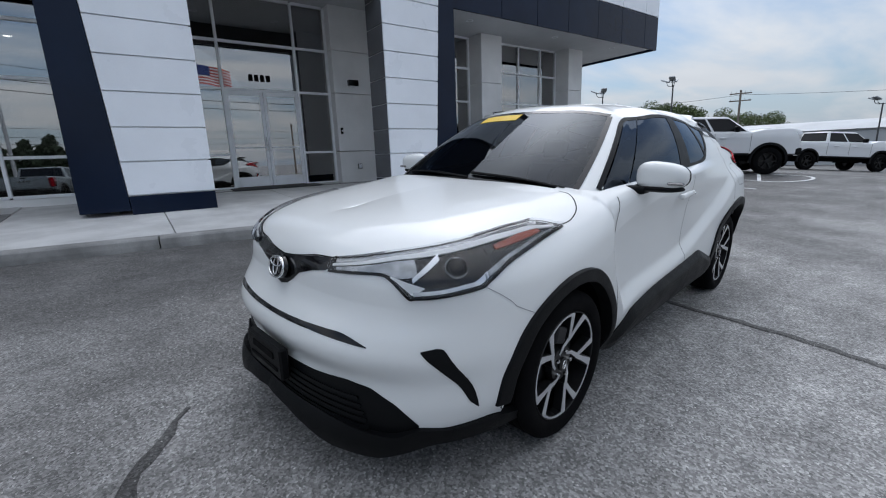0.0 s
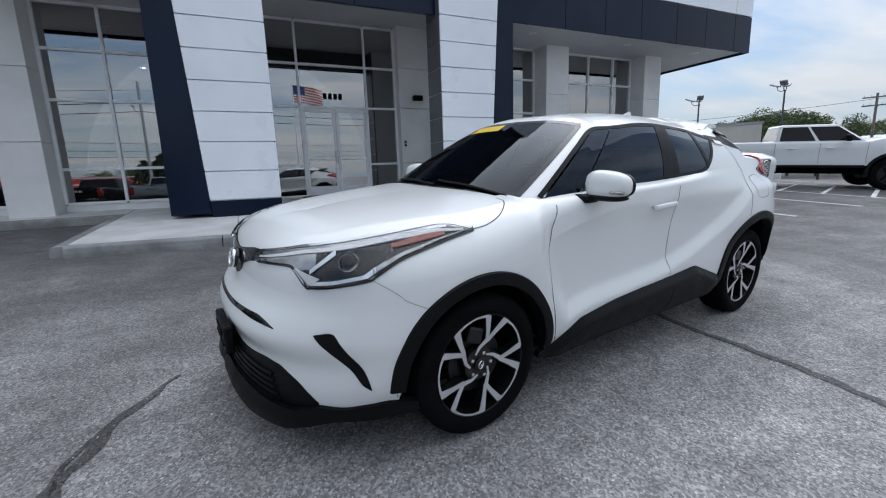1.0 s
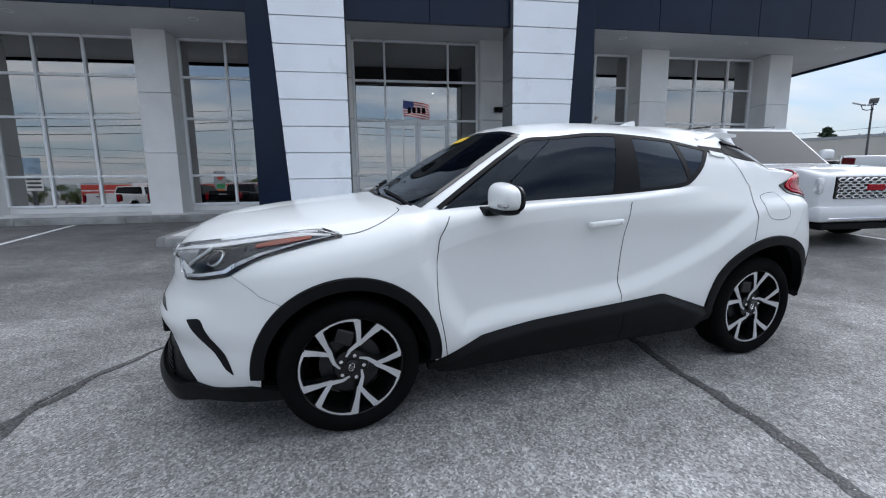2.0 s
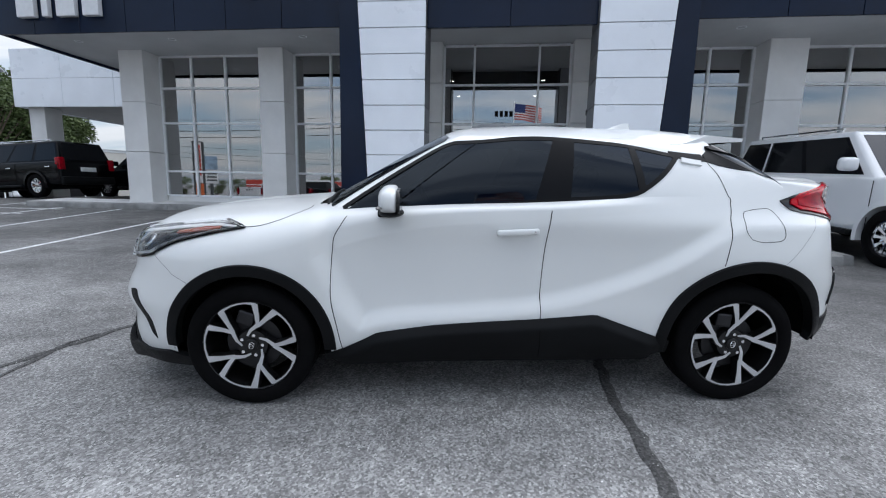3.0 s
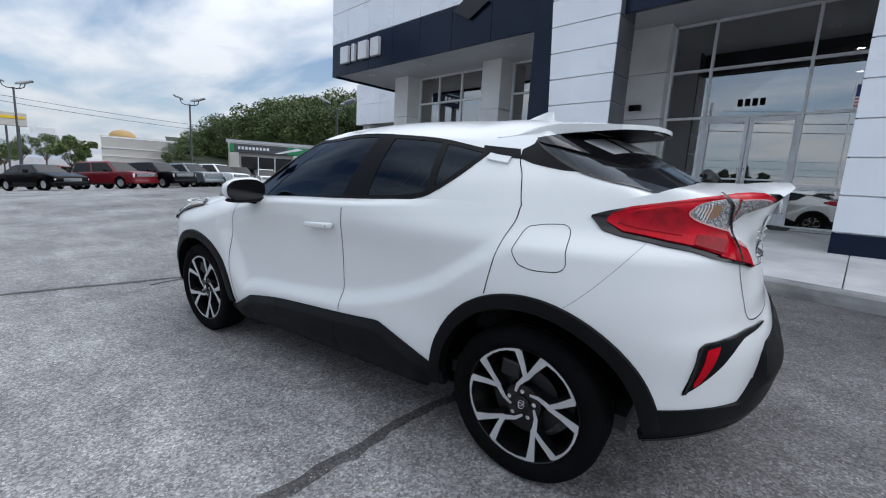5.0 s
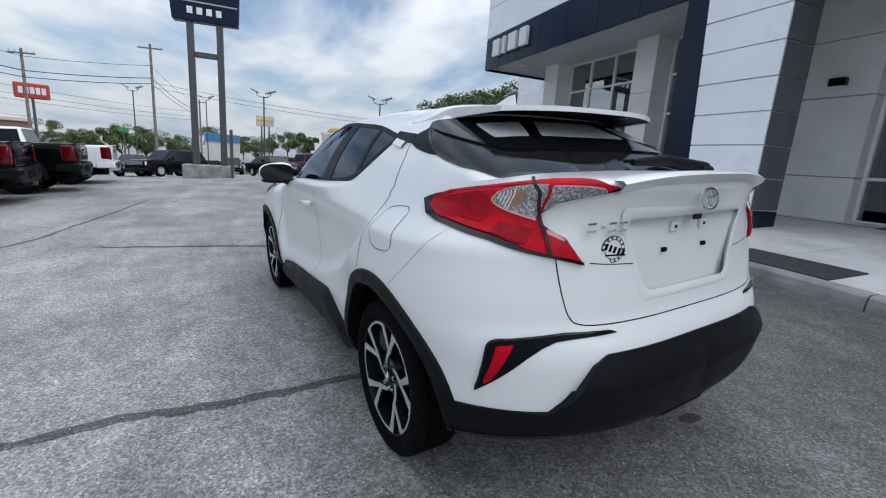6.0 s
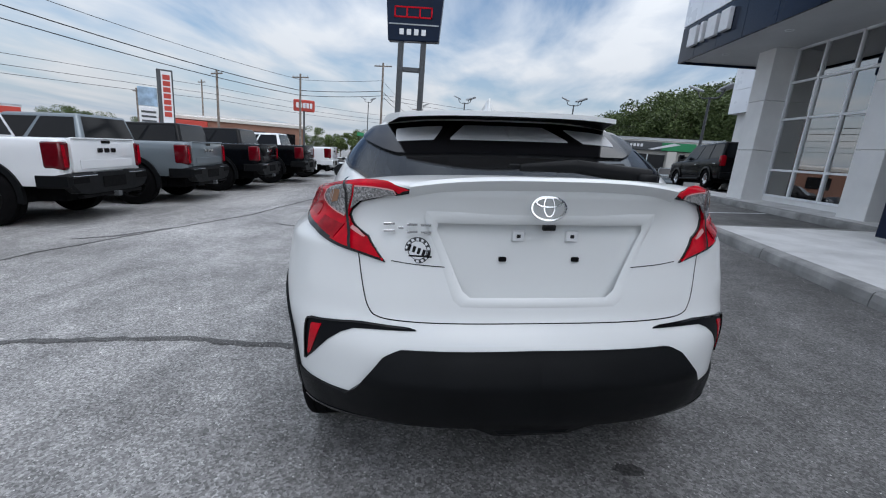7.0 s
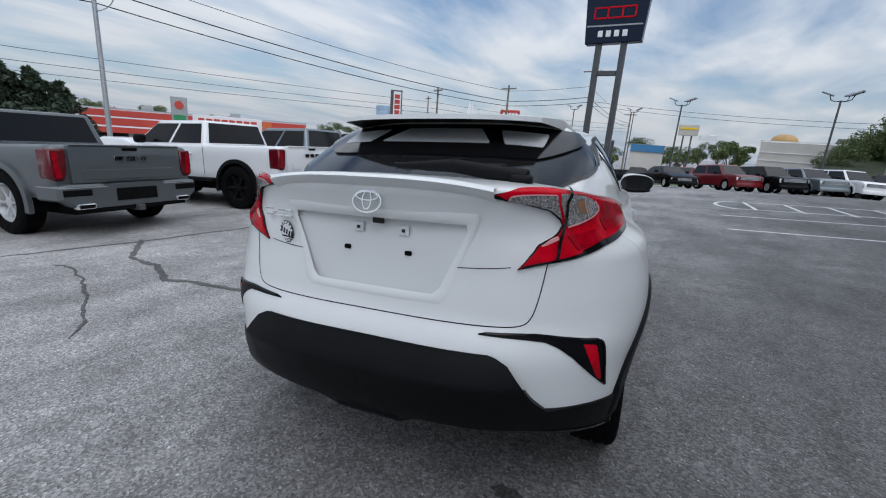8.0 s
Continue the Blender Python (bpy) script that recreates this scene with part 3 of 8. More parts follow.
hole = ((np.hypot(cx + 1.320, cz - 0.337) < 0.415) | (np.hypot(cx - 1.345, cz - 0.345) < 0.45)) & (cw > 0.5)
inside = (mv > 1.72) & (mu > 1.12) & (cx < 1.7)
R_LO = ((2.385, 0.228), (2.442, 0.279), (2.50, 0.335), (2.55, 0.383), (2.604, 0.424), (2.648, 0.446), (2.70, 0.452), (2.82, 0.460))
R_HI = ((2.385, 0.24), (2.41, 0.338), (2.44, 0.435), (2.47, 0.456), (2.512, 0.459), (2.60, 0.468), (2.676, 0.477), (2.80, 0.472), (2.82, 0.464))
VALANCE_LO = ((2.14, 0.0), (2.30, 0.0), (2.5, 0.04), (2.7, 0.065), (2.93, 0.072), (2.965, 0.0), (3.0, 0.0))
under = ((mu > 2.3) & (mv < 0.075)) | ((mu < 0.5) & (mv < np.interp(mu, [0, 0.16, 0.25, 0.39, 0.5], [0.16, 0.11, 0.05, 0.02, 0.0])))
POCKET = ((-0.345, 1.097), (0.345, 1.097), (0.350, 1.075), (0.262, 0.872), (0.235, 0.850), (-0.235, 0.850), (-0.262, 0.872), (-0.350, 1.075))


def grown(poly, d):
    """A polygon pushed outwards by d."""
    cy, cz_ = sum(p[0] for p in poly) / len(poly), sum(p[1] for p in poly) / len(poly)
    return [(y + math.copysign(d, y), z + math.copysign(d, z - cz_)) for y, z in poly]


pz = grown(POCKET, 0.015)
half = np.interp(cz, (pz[4][1], pz[3][1] + 0.014, pz[2][1], pz[1][1]), (pz[4][0], pz[3][0], pz[2][0], pz[1][0]))
pocket = (mu > 2.6) & (cz > pz[4][1]) & (cz < pz[0][1]) & (cw < half)
solid = ~hole & ~inside & ~pocket & ~under
HOOD_EDGE = ((0, 1.205), (0.05, 1.24), (0.114, 1.285), (0.20, 1.30), (0.41, 1.385), (0.605, 1.43), (0.82, 1.48), (0.93, 1.48), (1.0, 1.375), (1.03, 1.40), (1.10, 1.60), (1.12, 1.75))
hood_v = np.interp(mu, [k[0] for k in HOOD_EDGE], [k[1] for k in HOOD_EDGE])
is_hood = (mu < 1.12) & (mv > hood_v)
gate = (mu > 2.70) & (cz > 0.765)
door_front = np.interp(cz, [0.2, 0.34, 0.6, 0.85, 1.04, 1.2], [-0.83, -0.835, -0.885, -0.882, -0.80, -0.76])
door_mid = np.interp(cz, [0.2, 0.33, 0.5, 0.77, 1.11], [0.217, 0.217, 0.206, 0.211, 0.25])
door_rear = np.interp(cz, [0.2, 0.5, 0.8, 0.97, 1.16, 1.3], [0.95, 1.0, 1.187, 1.205, 1.182, 1.08])
# the rear pillar flows into the flank: their normals meet along the waist
LEAN = np.array([0.0, 0.88, 0.47])
fade = (step((GU - 1.62) / 0.25) * step((2.5 - GU) / 0.2) * step((GV - 0.80) / 0.25) * step((1.75 - GV) / 0.2))[..., None]
N = N * (1 - fade) + LEAN * fade
N /= np.maximum(np.linalg.norm(N, axis=-1, keepdims=True), 1e-9)
for side in (-1, 1):
    rest = solid & ~is_hood & ~gate
    nose = rest & (mu < 0.80)
    fend = rest & ~nose & (cx < door_front)
    fdoor = rest & (mu >= 1) & (mu < 2) & (cx >= door_front) & (cx < door_mid)
    rdoor = rest & (mu >= 1) & (mu <= 2) & (cx >= door_mid) & (cx < door_rear)
    bump = rest & (mu > 2.28) & (cz < 0.98)
    quart = rest & ~nose & ~fend & ~fdoor & ~rdoor & ~bump
    for name, k in (("front_bumper", nose), ("front_fender", fend), ("front_door", fdoor), ("rear_door", rdoor), ("quarter_panel", quart), ("rear_bumper", bump), ("bonnet", solid & is_hood), ("tailgate", solid & gate)):
        skin(name, P, N, k, WHITE_PAINT, hero, side)

CU = np.concatenate([np.linspace(0, 1, 21)[:-1], np.linspace(1, 5.6, 93)[:-1], np.linspace(5.6, 7, 25)])
CV = np.concatenate([np.linspace(0, 1, 31)[:-1], 1 + np.linspace(0, 1, 19)])
QU, QV = np.meshgrid(CU, CV, indexing="ij")
Q = cab(QU, QV)
NQ = grid_normals(Q)
NQ *= np.sign((NQ * (Q - np.array([0.2, 0, 0.6]))).sum(-1, keepdims=True))
fade = (step((QU - 3.9) / 0.7) * step((5.75 - QU) / 0.2) * step((0.45 - QV) / 0.45))[..., None]
NQ = NQ * (1 - fade) + LEAN * fade
NQ /= np.maximum(np.linalg.norm(NQ, axis=-1, keepdims=True), 1e-9)
qu, qv = (QU[:-1, :-1] + QU[1:, 1:]) / 2, (QV[:-1, :-1] + QV[1:, 1:]) / 2
WIN_LO = ((1.05, 0.11), (1.458, 0.067), (2.0, 0.087), (2.695, 0.113), (3.29, 0.127), (3.55, 0.165), (3.72, 0.227), (4.025, 0.46), (4.34, 0.767))
WIN_HI = ((1.05, 0.90), (1.24, 0.985), (2.45, 0.98), (3.1, 0.955), (3.7, 0.92), (4.34, 0.80))
wlo = np.interp(qu, [k[0] for k in WIN_LO], [k[1] for k in WIN_LO])
whi = np.interp(qu, [k[0] for k in WIN_HI], [k[1] for k in WIN_HI])
hole = (qu > 1.07) & (qu < 4.3) & (qv > wlo + 0.02) & (qv < whi - 0.02)
hole |= (qu < 0.86) & (qv < 0.97)
REAR_LO = ((4.80, 0.675), (4.94, 0.59), (5.275, 0.45), (5.415, 0.41), (5.60, 0.24), (5.70, 0.18), (5.88, 0.02), (7.0, 0.02))
REAR_HI = ((4.78, 0.77), (4.95, 0.90), (5.1, 0.97), (7.0, 0.97))
hole |= (qu > 5.50) & (qv > np.interp(qu, [k[0] for k in REAR_LO], [k[1] for k in REAR_LO]) + 0.06) & (qv < 0.90)
for side in (-1, 1):
    skin("roof", Q, NQ, ~hole & (qv > 1), WHITE_PAINT, hero, side)
    skin("window_pillar", Q, NQ, ~hole & (qv <= 1) & (qu < 3), WHITE_PAINT, hero, side)
    skin("rear_pillar", Q, NQ, ~hole & (qv <= 1) & (qu >= 3), WHITE_PAINT, hero, side)

    # glass
    patch("windscreen", cab, (0.0, 0.88), ((0, 0.0), (1, 0.0)), ((0, 0.985), (1, 0.985)), SCREEN, hero, side, 0.002, 16, 16, 0.004)
    patch("rear_window", cab, (5.12, 7.0), ((5.12, 0.97), (5.415, 0.415)) + REAR_LO[4:], REAR_HI, REAR_TINT, hero, side, 0.003, 40, 14, 0.004)
    patch("front_quarter_glass", cab, (1.10, 1.40), WIN_LO, WIN_HI, TINT, hero, side, 0.002, 8, 10)
    patch("front_door_window", cab, (1.42, 2.60), WIN_LO, WIN_HI, TINT, hero, side, 0.0015, 22, 12, 0.004)
    patch("rear_door_window", cab, (2.90, 3.70), WIN_LO, WIN_HI, TINT, hero, side, 0.0015, 16, 12, 0.004)
    patch("rear_quarter_glass", cab, (3.76, 4.30), WIN_LO, WIN_HI, TINT, hero, side, 0.0015, 10, 8, 0.004)
    # pillars and seals
    patch("pillar_trim", cab, (2.58, 2.93), WIN_LO, WIN_HI, PILLAR_BLACK, hero, side, 0.004, 6, 12)
    patch("window_divider", cab, (3.68, 3.77), WIN_LO, WIN_HI, BLACK_PLASTIC, hero, side, 0.004, 4, 10)
    ribbon("window_seal", cab, [(1.07, 0.09)] + [(a, b - 0.005) for a, b in WIN_LO[1:]], BLACK_PLASTIC, hero, side, 0.026, 0.004, thick=0.008)
    ribbon("window_seal", cab, [(1.055, 0.10), (1.05, 0.40), (1.05, 0.70), (1.07, 0.92), (1.24, 0.99), (1.8, 0.995), (2.45, 0.99), (3.1, 0.965), (3.7, 0.93), (4.36, 0.785)], BLACK_PLASTIC, hero, side, 0.026, 0.004, thick=0.008)
    ribbon("windscreen_seal", cab, [(0.88, 0.0), (0.88, 0.3), (0.88, 0.6), (0.88, 0.97)], GLOSS_BLACK, hero, side, 0.03, 0.003, thick=0.006)
    ribbon("windscreen_seal", cab, [(0.0, 0.985), (0.45, 0.985), (0.88, 0.985)], GLOSS_BLACK, hero, side, 0.035, 0.003, thick=0.006)
    # black corner that joins side windows and rear window
    patch("rear_pillar_trim", cab, (4.80, 5.415), REAR_LO, ((4.80, 0.70), (4.835, 0.82), (5.02, 0.907), (5.11, 0.985), (5.415, 0.415)), PILLAR_BLACK, hero, side, 0.004, 36, 8)
    ribbon("rear_window_seal", cab, [(5.11, 0.985), (5.26, 0.70), (5.415, 0.412), (5.60, 0.235), (5.70, 0.175), (5.88, 0.015)], GLOSS_BLACK, hero, side, 0.012, 0.005)
    FRAME_LO = ((5.14, 0.93), (5.45, 0.80), (5.70, 0.62), (5.905, 0.45), (6.02, 0.37), (6.20, 0.35), (7.0, 0.36))
    under = patch("spoiler_frame", cab, (5.14, 7.0), FRAME_LO, ((5.14, 1.0), (7.0, 1.0)), GLOSS_BLACK, hero, side, 0.012, 44, 10, 0.012, label="gloss black spoiler frame with three openings")
    # solid pale panels on the frame: sky mirrored in its openings, painted
    patch("opening_sheen", cab, (5.92, 6.36), ((5.92, 0.80), (5.985, 0.56), (6.32, 0.565), (6.36, 0.80)), ((5.92, 0.83), (6.36, 0.84)), SKY_SHEEN, under, side, 0.014, 18, 6, 0.003)
    patch("opening_sheen", cab, (6.46, 7.0), ((6.46, 0.572), (7.0, 0.572)), ((6.46, 0.60), (6.58, 0.87), (7.0, 0.88)), SKY_SHEEN, under, side, 0.014, 18, 6, 0.003)
    patch("rear_door_corner_trim", cab, (4.28, 4.80), ((4.28, 0.72), (4.34, 0.755), (4.50, 0.72), (4.675, 0.688), (4.80, 0.675)), ((4.28, 0.885), (4.625, 0.845), (4.80, 0.825)), PILLAR_BLACK, hero, side, 0.004, 16, 5)
    ribbon("rear_handle", cab, [(4.38, 0.705), (4.50, 0.67), (4.66, 0.635)], WHITE_PAINT, hero, side, 0.034, 0.012, thick=0.014, label="white handle set into the window corner")

    # shut lines
    for pts in (
        [(0.0, 1.205), (0.05, 1.24), (0.114, 1.285), (0.20, 1.30), (0.41, 1.385), (0.605, 1.43), (0.82, 1.48), (0.93, 1.48), (0.99, 1.375)],
        [(0.99, 1.375), (1.02, 1.385), (1.06, 1.45), (1.105, 1.60), (1.11, 1.68)],
    ):
        ribbon("shut_line", body, pts, GAP, hero, side, 0.005)
    ribbon("shut_line", body, [(0.655, 1.125), (0.736, 1.03), (0.826, 0.933), (0.87, 0.88)], SEAM, hero, side, 0.0028)

    def at(x, z):
        """Wall coordinates of a place on the body's side."""
        u = 1 + (x - XF) / (XR - XF)
        lo, hi = float(floor_z(u)), float(shoulder_z(u))
        if z <= hi:
            return u, (z - lo) / (hi - lo)
        q = float(round_q(u)) / 2
        k = min(0.999, (z - hi) / (float(spine_z(spine_x(u))) - hi))
        return u, 1 + math.asin(k ** q) * 2 / math.pi

    for pts in (
        [(-0.835, 0.30), (-0.86, 0.45), (-0.887, 0.60), (-0.887, 0.75), (-0.875, 0.88), (-0.835, 0.98), (-0.80, 1.03)],
        [(0.220, 0.30), (0.221, 0.5), (0.225, 0.70), (0.235, 0.9), (0.255, 1.07)],
        [(1.160, 0.80), (1.183, 0.915), (1.204, 1.02), (1.229, 1.09), (1.234, 1.13), (1.236, 1.15)],
    ):
        ribbon("shut_line", body, [at(*p) for p in pts], GAP, hero, side, 0.0042)
    ribbon("shut_line", cab, [(4.757, 0.0), (4.762, 0.12), (4.778, 0.26), (4.80, 0.45), (4.79, 0.60), (4.80, 0.70), (4.835, 0.82)], GAP, hero, side, 0.0042)
    if side < 0:
        ribbon("fuel_flap", body, [(1.988, 0.875), (1.994, 0.93), (2.007, 0.953), (2.03, 0.957), (2.049, 0.952), (2.063, 0.92), (2.068, 0.84), (2.071, 0.785), (2.058, 0.757), (2.03, 0.753), (2.007, 0.758), (1.994, 0.79), (1.986, 0.835), (1.988, 0.875)], GAP, hero, side, 0.003)
    ribbon("shut_line", body, [(2.27, 0.88), (2.175, 0.745), (2.075, 0.60)], SEAM, hero, side, 0.002)
    ribbon("shut_line", body, [(2.645, 0.77), (2.660, 0.69), (2.678, 0.60), (2.695, 0.535), (2.722, 0.502), (2.80, 0.492), (3.0, 0.495)], GAP, hero, side, 0.004)
    ribbon("shut_line", body, [(2.748, 0.727), (2.80, 0.718), (2.872, 0.711)], GAP, hero, side, 0.003)

    # headlamp
    HL_LO = ((0.17, 1.18), (0.29, 1.205), (0.364, 1.21), (0.40, 1.16), (0.445, 1.062), (0.53, 1.075), (0.65, 1.112), (0.68, 1.15), (0.77, 1.25), (0.89, 1.325), (0.988, 1.36))
    HL_HI = ((0.17, 1.215), (0.20, 1.292), (0.41, 1.377), (0.605, 1.422), (0.82, 1.472), (0.93, 1.472), (0.988, 1.37))
    BAR_LO = ((0.19, 1.222), (0.41, 1.315), (0.605, 1.352), (0.76, 1.395), (0.90, 1.412), (0.97, 1.372))
    above = lambda c, d: tuple((a, b + d) for a, b in c)
    lamp = patch("headlamp", body, (0.17, 0.988), HL_LO, HL_HI, LAMP_DARK, hero, side, 0.003, 48, 14, 0.01, label="headlamp with clear lens and chrome reflector")
    patch("light_bar", body, (0.19, 0.965), BAR_LO, ((0.19, 1.24), (0.41, 1.346), (0.605, 1.388), (0.76, 1.432), (0.90, 1.442), (0.97, 1.386)), LAMP_WHITE, lamp, side, 0.010, 30, 4)
    patch("upper_reflector", body, (0.20, 0.93), ((0.20, 1.25), (0.41, 1.348), (0.605, 1.390), (0.76, 1.434), (0.93, 1.440)), ((0.20, 1.285), (0.41, 1.369), (0.605, 1.414), (0.82, 1.463), (0.93, 1.463)), LAMP_GREY, lamp, side, 0.007, 24, 3)
    patch("side_reflector", body, (0.20, 0.47), ((0.20, 1.195), (0.29, 1.215), (0.364, 1.222), (0.40, 1.18), (0.47, 1.20)), ((0.20, 1.22), (0.41, 1.31), (0.47, 1.32)), LAMP_GREY, lamp, side, 0.006, 16, 4)
    patch("corner_light", body, (0.385, 0.485), ((0.385, 1.185), (0.40, 1.165), (0.447, 1.075), (0.485, 1.122)), ((0.385, 1.20), (0.43, 1.165), (0.485, 1.128)), LAMP_WHITE, lamp, side, 0.008, 12, 4)
    patch("projector_pod", body, (0.475, 0.70), ((0.475, 1.14), (0.50, 1.125), (0.60, 1.140), (0.64, 1.15), (0.70, 1.22)), ((0.475, 1.17), (0.53, 1.30), (0.60, 1.345), (0.70, 1.36)), GLOSS_BLACK, lamp, side, 0.007, 16, 5)
    patch("reflector_blade", body, (0.452, 0.548), ((0.452, 1.155), (0.548, 1.30)), ((0.452, 1.185), (0.548, 1.345)), LAMP_CHROME, lamp, side, 0.014, 8, 4)
    patch("lower_light", body, (0.45, 0.68), ((0.45, 1.075), (0.53, 1.088), (0.65, 1.126), (0.68, 1.165)), ((0.45, 1.10), (0.53, 1.112), (0.64, 1.148), (0.68, 1.205)), LAMP_CHROME, lamp, side, 0.010, 16, 3)
    patch("side_light", body, (0.67, 0.975), above(HL_LO, 0.016), ((0.67, 1.185), (0.70, 1.225), (0.77, 1.292), (0.89, 1.355), (0.975, 1.375)), LAMP_GREY, lamp, side, 0.010, 20, 3)
    patch("amber_marker", body, (0.74, 0.915), ((0.74, 1.335), (0.80, 1.348), (0.915, 1.378)), ((0.74, 1.365), (0.85, 1.408), (0.915, 1.402)), AMBER, lamp, side, 0.010, 12, 4)
    c = surf_point(body, np.array(0.592), np.array(1.245), 0.008)
    c2 = surf_point(body, np.array(0.592), np.array(1.245), 0.030)
    for rad, mat, dep, nm in ((0.043, CHROME, 0.0, "projector_ring"), (0.0395, GLOSS_BLACK, 0.003, "projector_lens")):
        bm = bmesh.new()
        bmesh.ops.create_uvsphere(bm, u_segments=20, v_segments=12, radius=rad)
        bmesh.ops.scale(bm, vec=(1, 1, 0.35), verts=bm.verts[:])
        d = Vector(((c2 - c)[0], (c2 - c)[1] * side, (c2 - c)[2]))
        mm = Matrix.Translation(Vector((c[0], c[1] * side, c[2])) + d.normalized() * dep) @ d.to_track_quat("Z", "Y").to_matrix().to_4x4()
        bmesh.ops.transform(bm, matrix=mm, verts=bm.verts[:])
        part(nm, bm, mat, lamp, soft=60)
    patch("lamp_lens", body, (0.18, 0.985), HL_LO, HL_HI, LENS, lamp, side, 0.022, 40, 12, 0.016)
    ribbon("lamp_seal", body, [(0.17, 1.175), (0.29, 1.20), (0.355, 1.205), (0.385, 1.17), (0.432, 1.062), (0.455, 1.058), (0.53, 1.07), (0.65, 1.107), (0.685, 1.145), (0.77, 1.245), (0.89, 1.32), (0.988, 1.36)], GLOSS_BLACK, lamp, side, 0.010, 0.005, 6)

    # tail lamp: a body piece, a spear and a lower wedge on the tailgate
    TL_HI = ((2.096, 1.000), (2.137, 1.059), (2.192, 1.109), (2.281, 1.147), (2.386, 1.176), (2.472, 1.193), (2.535, 1.210), (2.604, 1.193), (2.658, 1.147), (2.703, 1.050), (2.741, 1.004))
    TL_LO = ((2.096, 0.990), (2.132, 0.930), (2.188, 0.902), (2.248, 0.883), (2.328, 0.855), (2.417, 0.828), (2.502, 0.795), (2.567, 0.772), (2.627, 0.755), (2.678, 0.740), (2.732, 0.720))
    IN_UP = ((2.527, 0.915), (2.542, 0.930), (2.566, 0.958), (2.621, 0.972), (2.667, 0.985), (2.707, 0.990), (2.741, 1.000))
    IN_LO = ((2.529, 0.907), (2.546, 0.892), (2.558, 0.877), (2.587, 0.857), (2.658, 0.820), (2.699, 0.775), (2.732, 0.722))
    shift = lambda c, d: tuple((a, b + d) for a, b in c)
    tail = patch("tail_lamp", body, (2.097, 2.535), TL_LO, TL_HI, GLOSS_BLACK, hero, side, 0.007, 40, 18, 0.02, label="red tail lamp with clear strip and black edge")
    patch("lamp_spear", body, (2.526, 2.741), IN_UP, TL_HI, GLOSS_BLACK, tail, side, 0.007, 28, 12, 0.02)
    patch("lamp_wedge", body, (2.527, 2.732), TL_LO, IN_LO, GLOSS_BLACK, tail, side, 0.007, 24, 8, 0.02)
    patch("red_lens", body, (2.138, 2.532), ((2.138, 0.965),) + shift(TL_LO[2:], 0.018), ((2.137, 0.985), (2.167, 1.042)) + shift(TL_HI[2:], -0.016), TAIL_RED, tail, side, 0.014, 48, 16, 0.012, bulge=0.004)
    patch("inner_field", body, (2.170, 2.366), ((2.171, 0.952), (2.242, 0.922), (2.379, 0.883)), ((2.167, 0.985), (2.216, 1.029), (2.303, 1.055), (2.340, 1.000), (2.370, 0.927)), TAIL_DEEP, tail, side, 0.0185, 20, 8, 0.004)
    patch("lower_lens", body, (2.417, 2.546), ((2.407, 0.850), (2.493, 0.820), (2.545, 0.802)), ((2.396, 0.897), (2.461, 0.877), (2.535, 0.857)), TAIL_DEEP, tail, side, 0.0185, 16, 6, 0.004)
    ribbon("lamp_crease", body, [(2.144, 1.008), (2.217, 1.071), (2.303, 1.097), (2.387, 1.097), (2.462, 1.101)], TAIL_DEEP, tail, side, 0.006, 0.020)
    patch("spear_lens", body, (2.527, 2.732), ((2.527, 1.050), (2.608, 1.034), (2.658, 1.021), (2.697, 0.998), (2.731, 1.004)), shift(TL_HI, -0.010), TAIL_RED, tail, side, 0.0145, 26, 8, 0.012)
    patch("wedge_lens", body, (2.530, 2.726), shift(TL_LO, 0.012), shift(IN_LO, -0.006), TAIL_RED, tail, side, 0.0145, 22, 6, 0.012)
    patch("wedge_guide", body, (2.581, 2.651), ((2.572, 0.845), (2.649, 0.812)), ((2.570, 0.860), (2.609, 0.843), (2.648, 0.818)), LENS_PINK, tail, side, 0.018, 10, 3, 0.003)
    clear_lo = ((2.357, 0.985), (2.377, 0.965), (2.415, 0.940), (2.472, 0.915), (2.527, 0.895))
    clear_hi = ((2.358, 0.990), (2.372, 1.029), (2.393, 1.055), (2.426, 1.071), (2.482, 1.076), (2.522, 1.067))
    patch("clear_lens", body, (2.357, 2.522), clear_lo, clear_hi, TAIL_CLEAR, tail, side, 0.020, 24, 10, 0.006, label="clear ribbed lens")
    ribbon("lens_edge", body, [(2.377, 1.034), (2.360, 0.988), (2.377, 0.965), (2.415, 0.940), (2.472, 0.915), (2.527, 0.895)], LENS_PINK, tail, side, 0.005, 0.0225)
    patch("bulb_cover", body, (2.400, 2.459), ((2.400, 0.985), (2.424, 0.955), (2.458, 0.962)), ((2.400, 0.992), (2.425, 1.029), (2.459, 1.017)), BULB, tail, side, 0.0215, 8, 5, 0.003)
    for k in range(5):
        u = 2.378 + 0.011 * k
        ribbon("lens_rib", body, [(u, 0.985 - 0.06 * k / 5), (u + 0.002, 1.0), (u + 0.004, 1.025 + 0.02 * k / 5)], LAMP_CHROME, tail, side, 0.0035, 0.0222, 4)
    patch("spear_reflector", body, (2.533, 2.693), ((2.533, 0.930), (2.546, 0.943), (2.567, 0.965), (2.621, 0.980), (2.672, 0.990), (2.694, 0.995)), ((2.533, 1.038), (2.608, 1.025), (2.658, 1.013), (2.694, 0.998)), TAIL_CLEAR, tail, side, 0.0175, 24, 6, 0.004)
    ribbon("lens_edge", body, [(2.537, 1.046), (2.608, 1.034), (2.658, 1.017), (2.695, 0.998)], LENS_PINK, tail, side, 0.004, 0.0195)
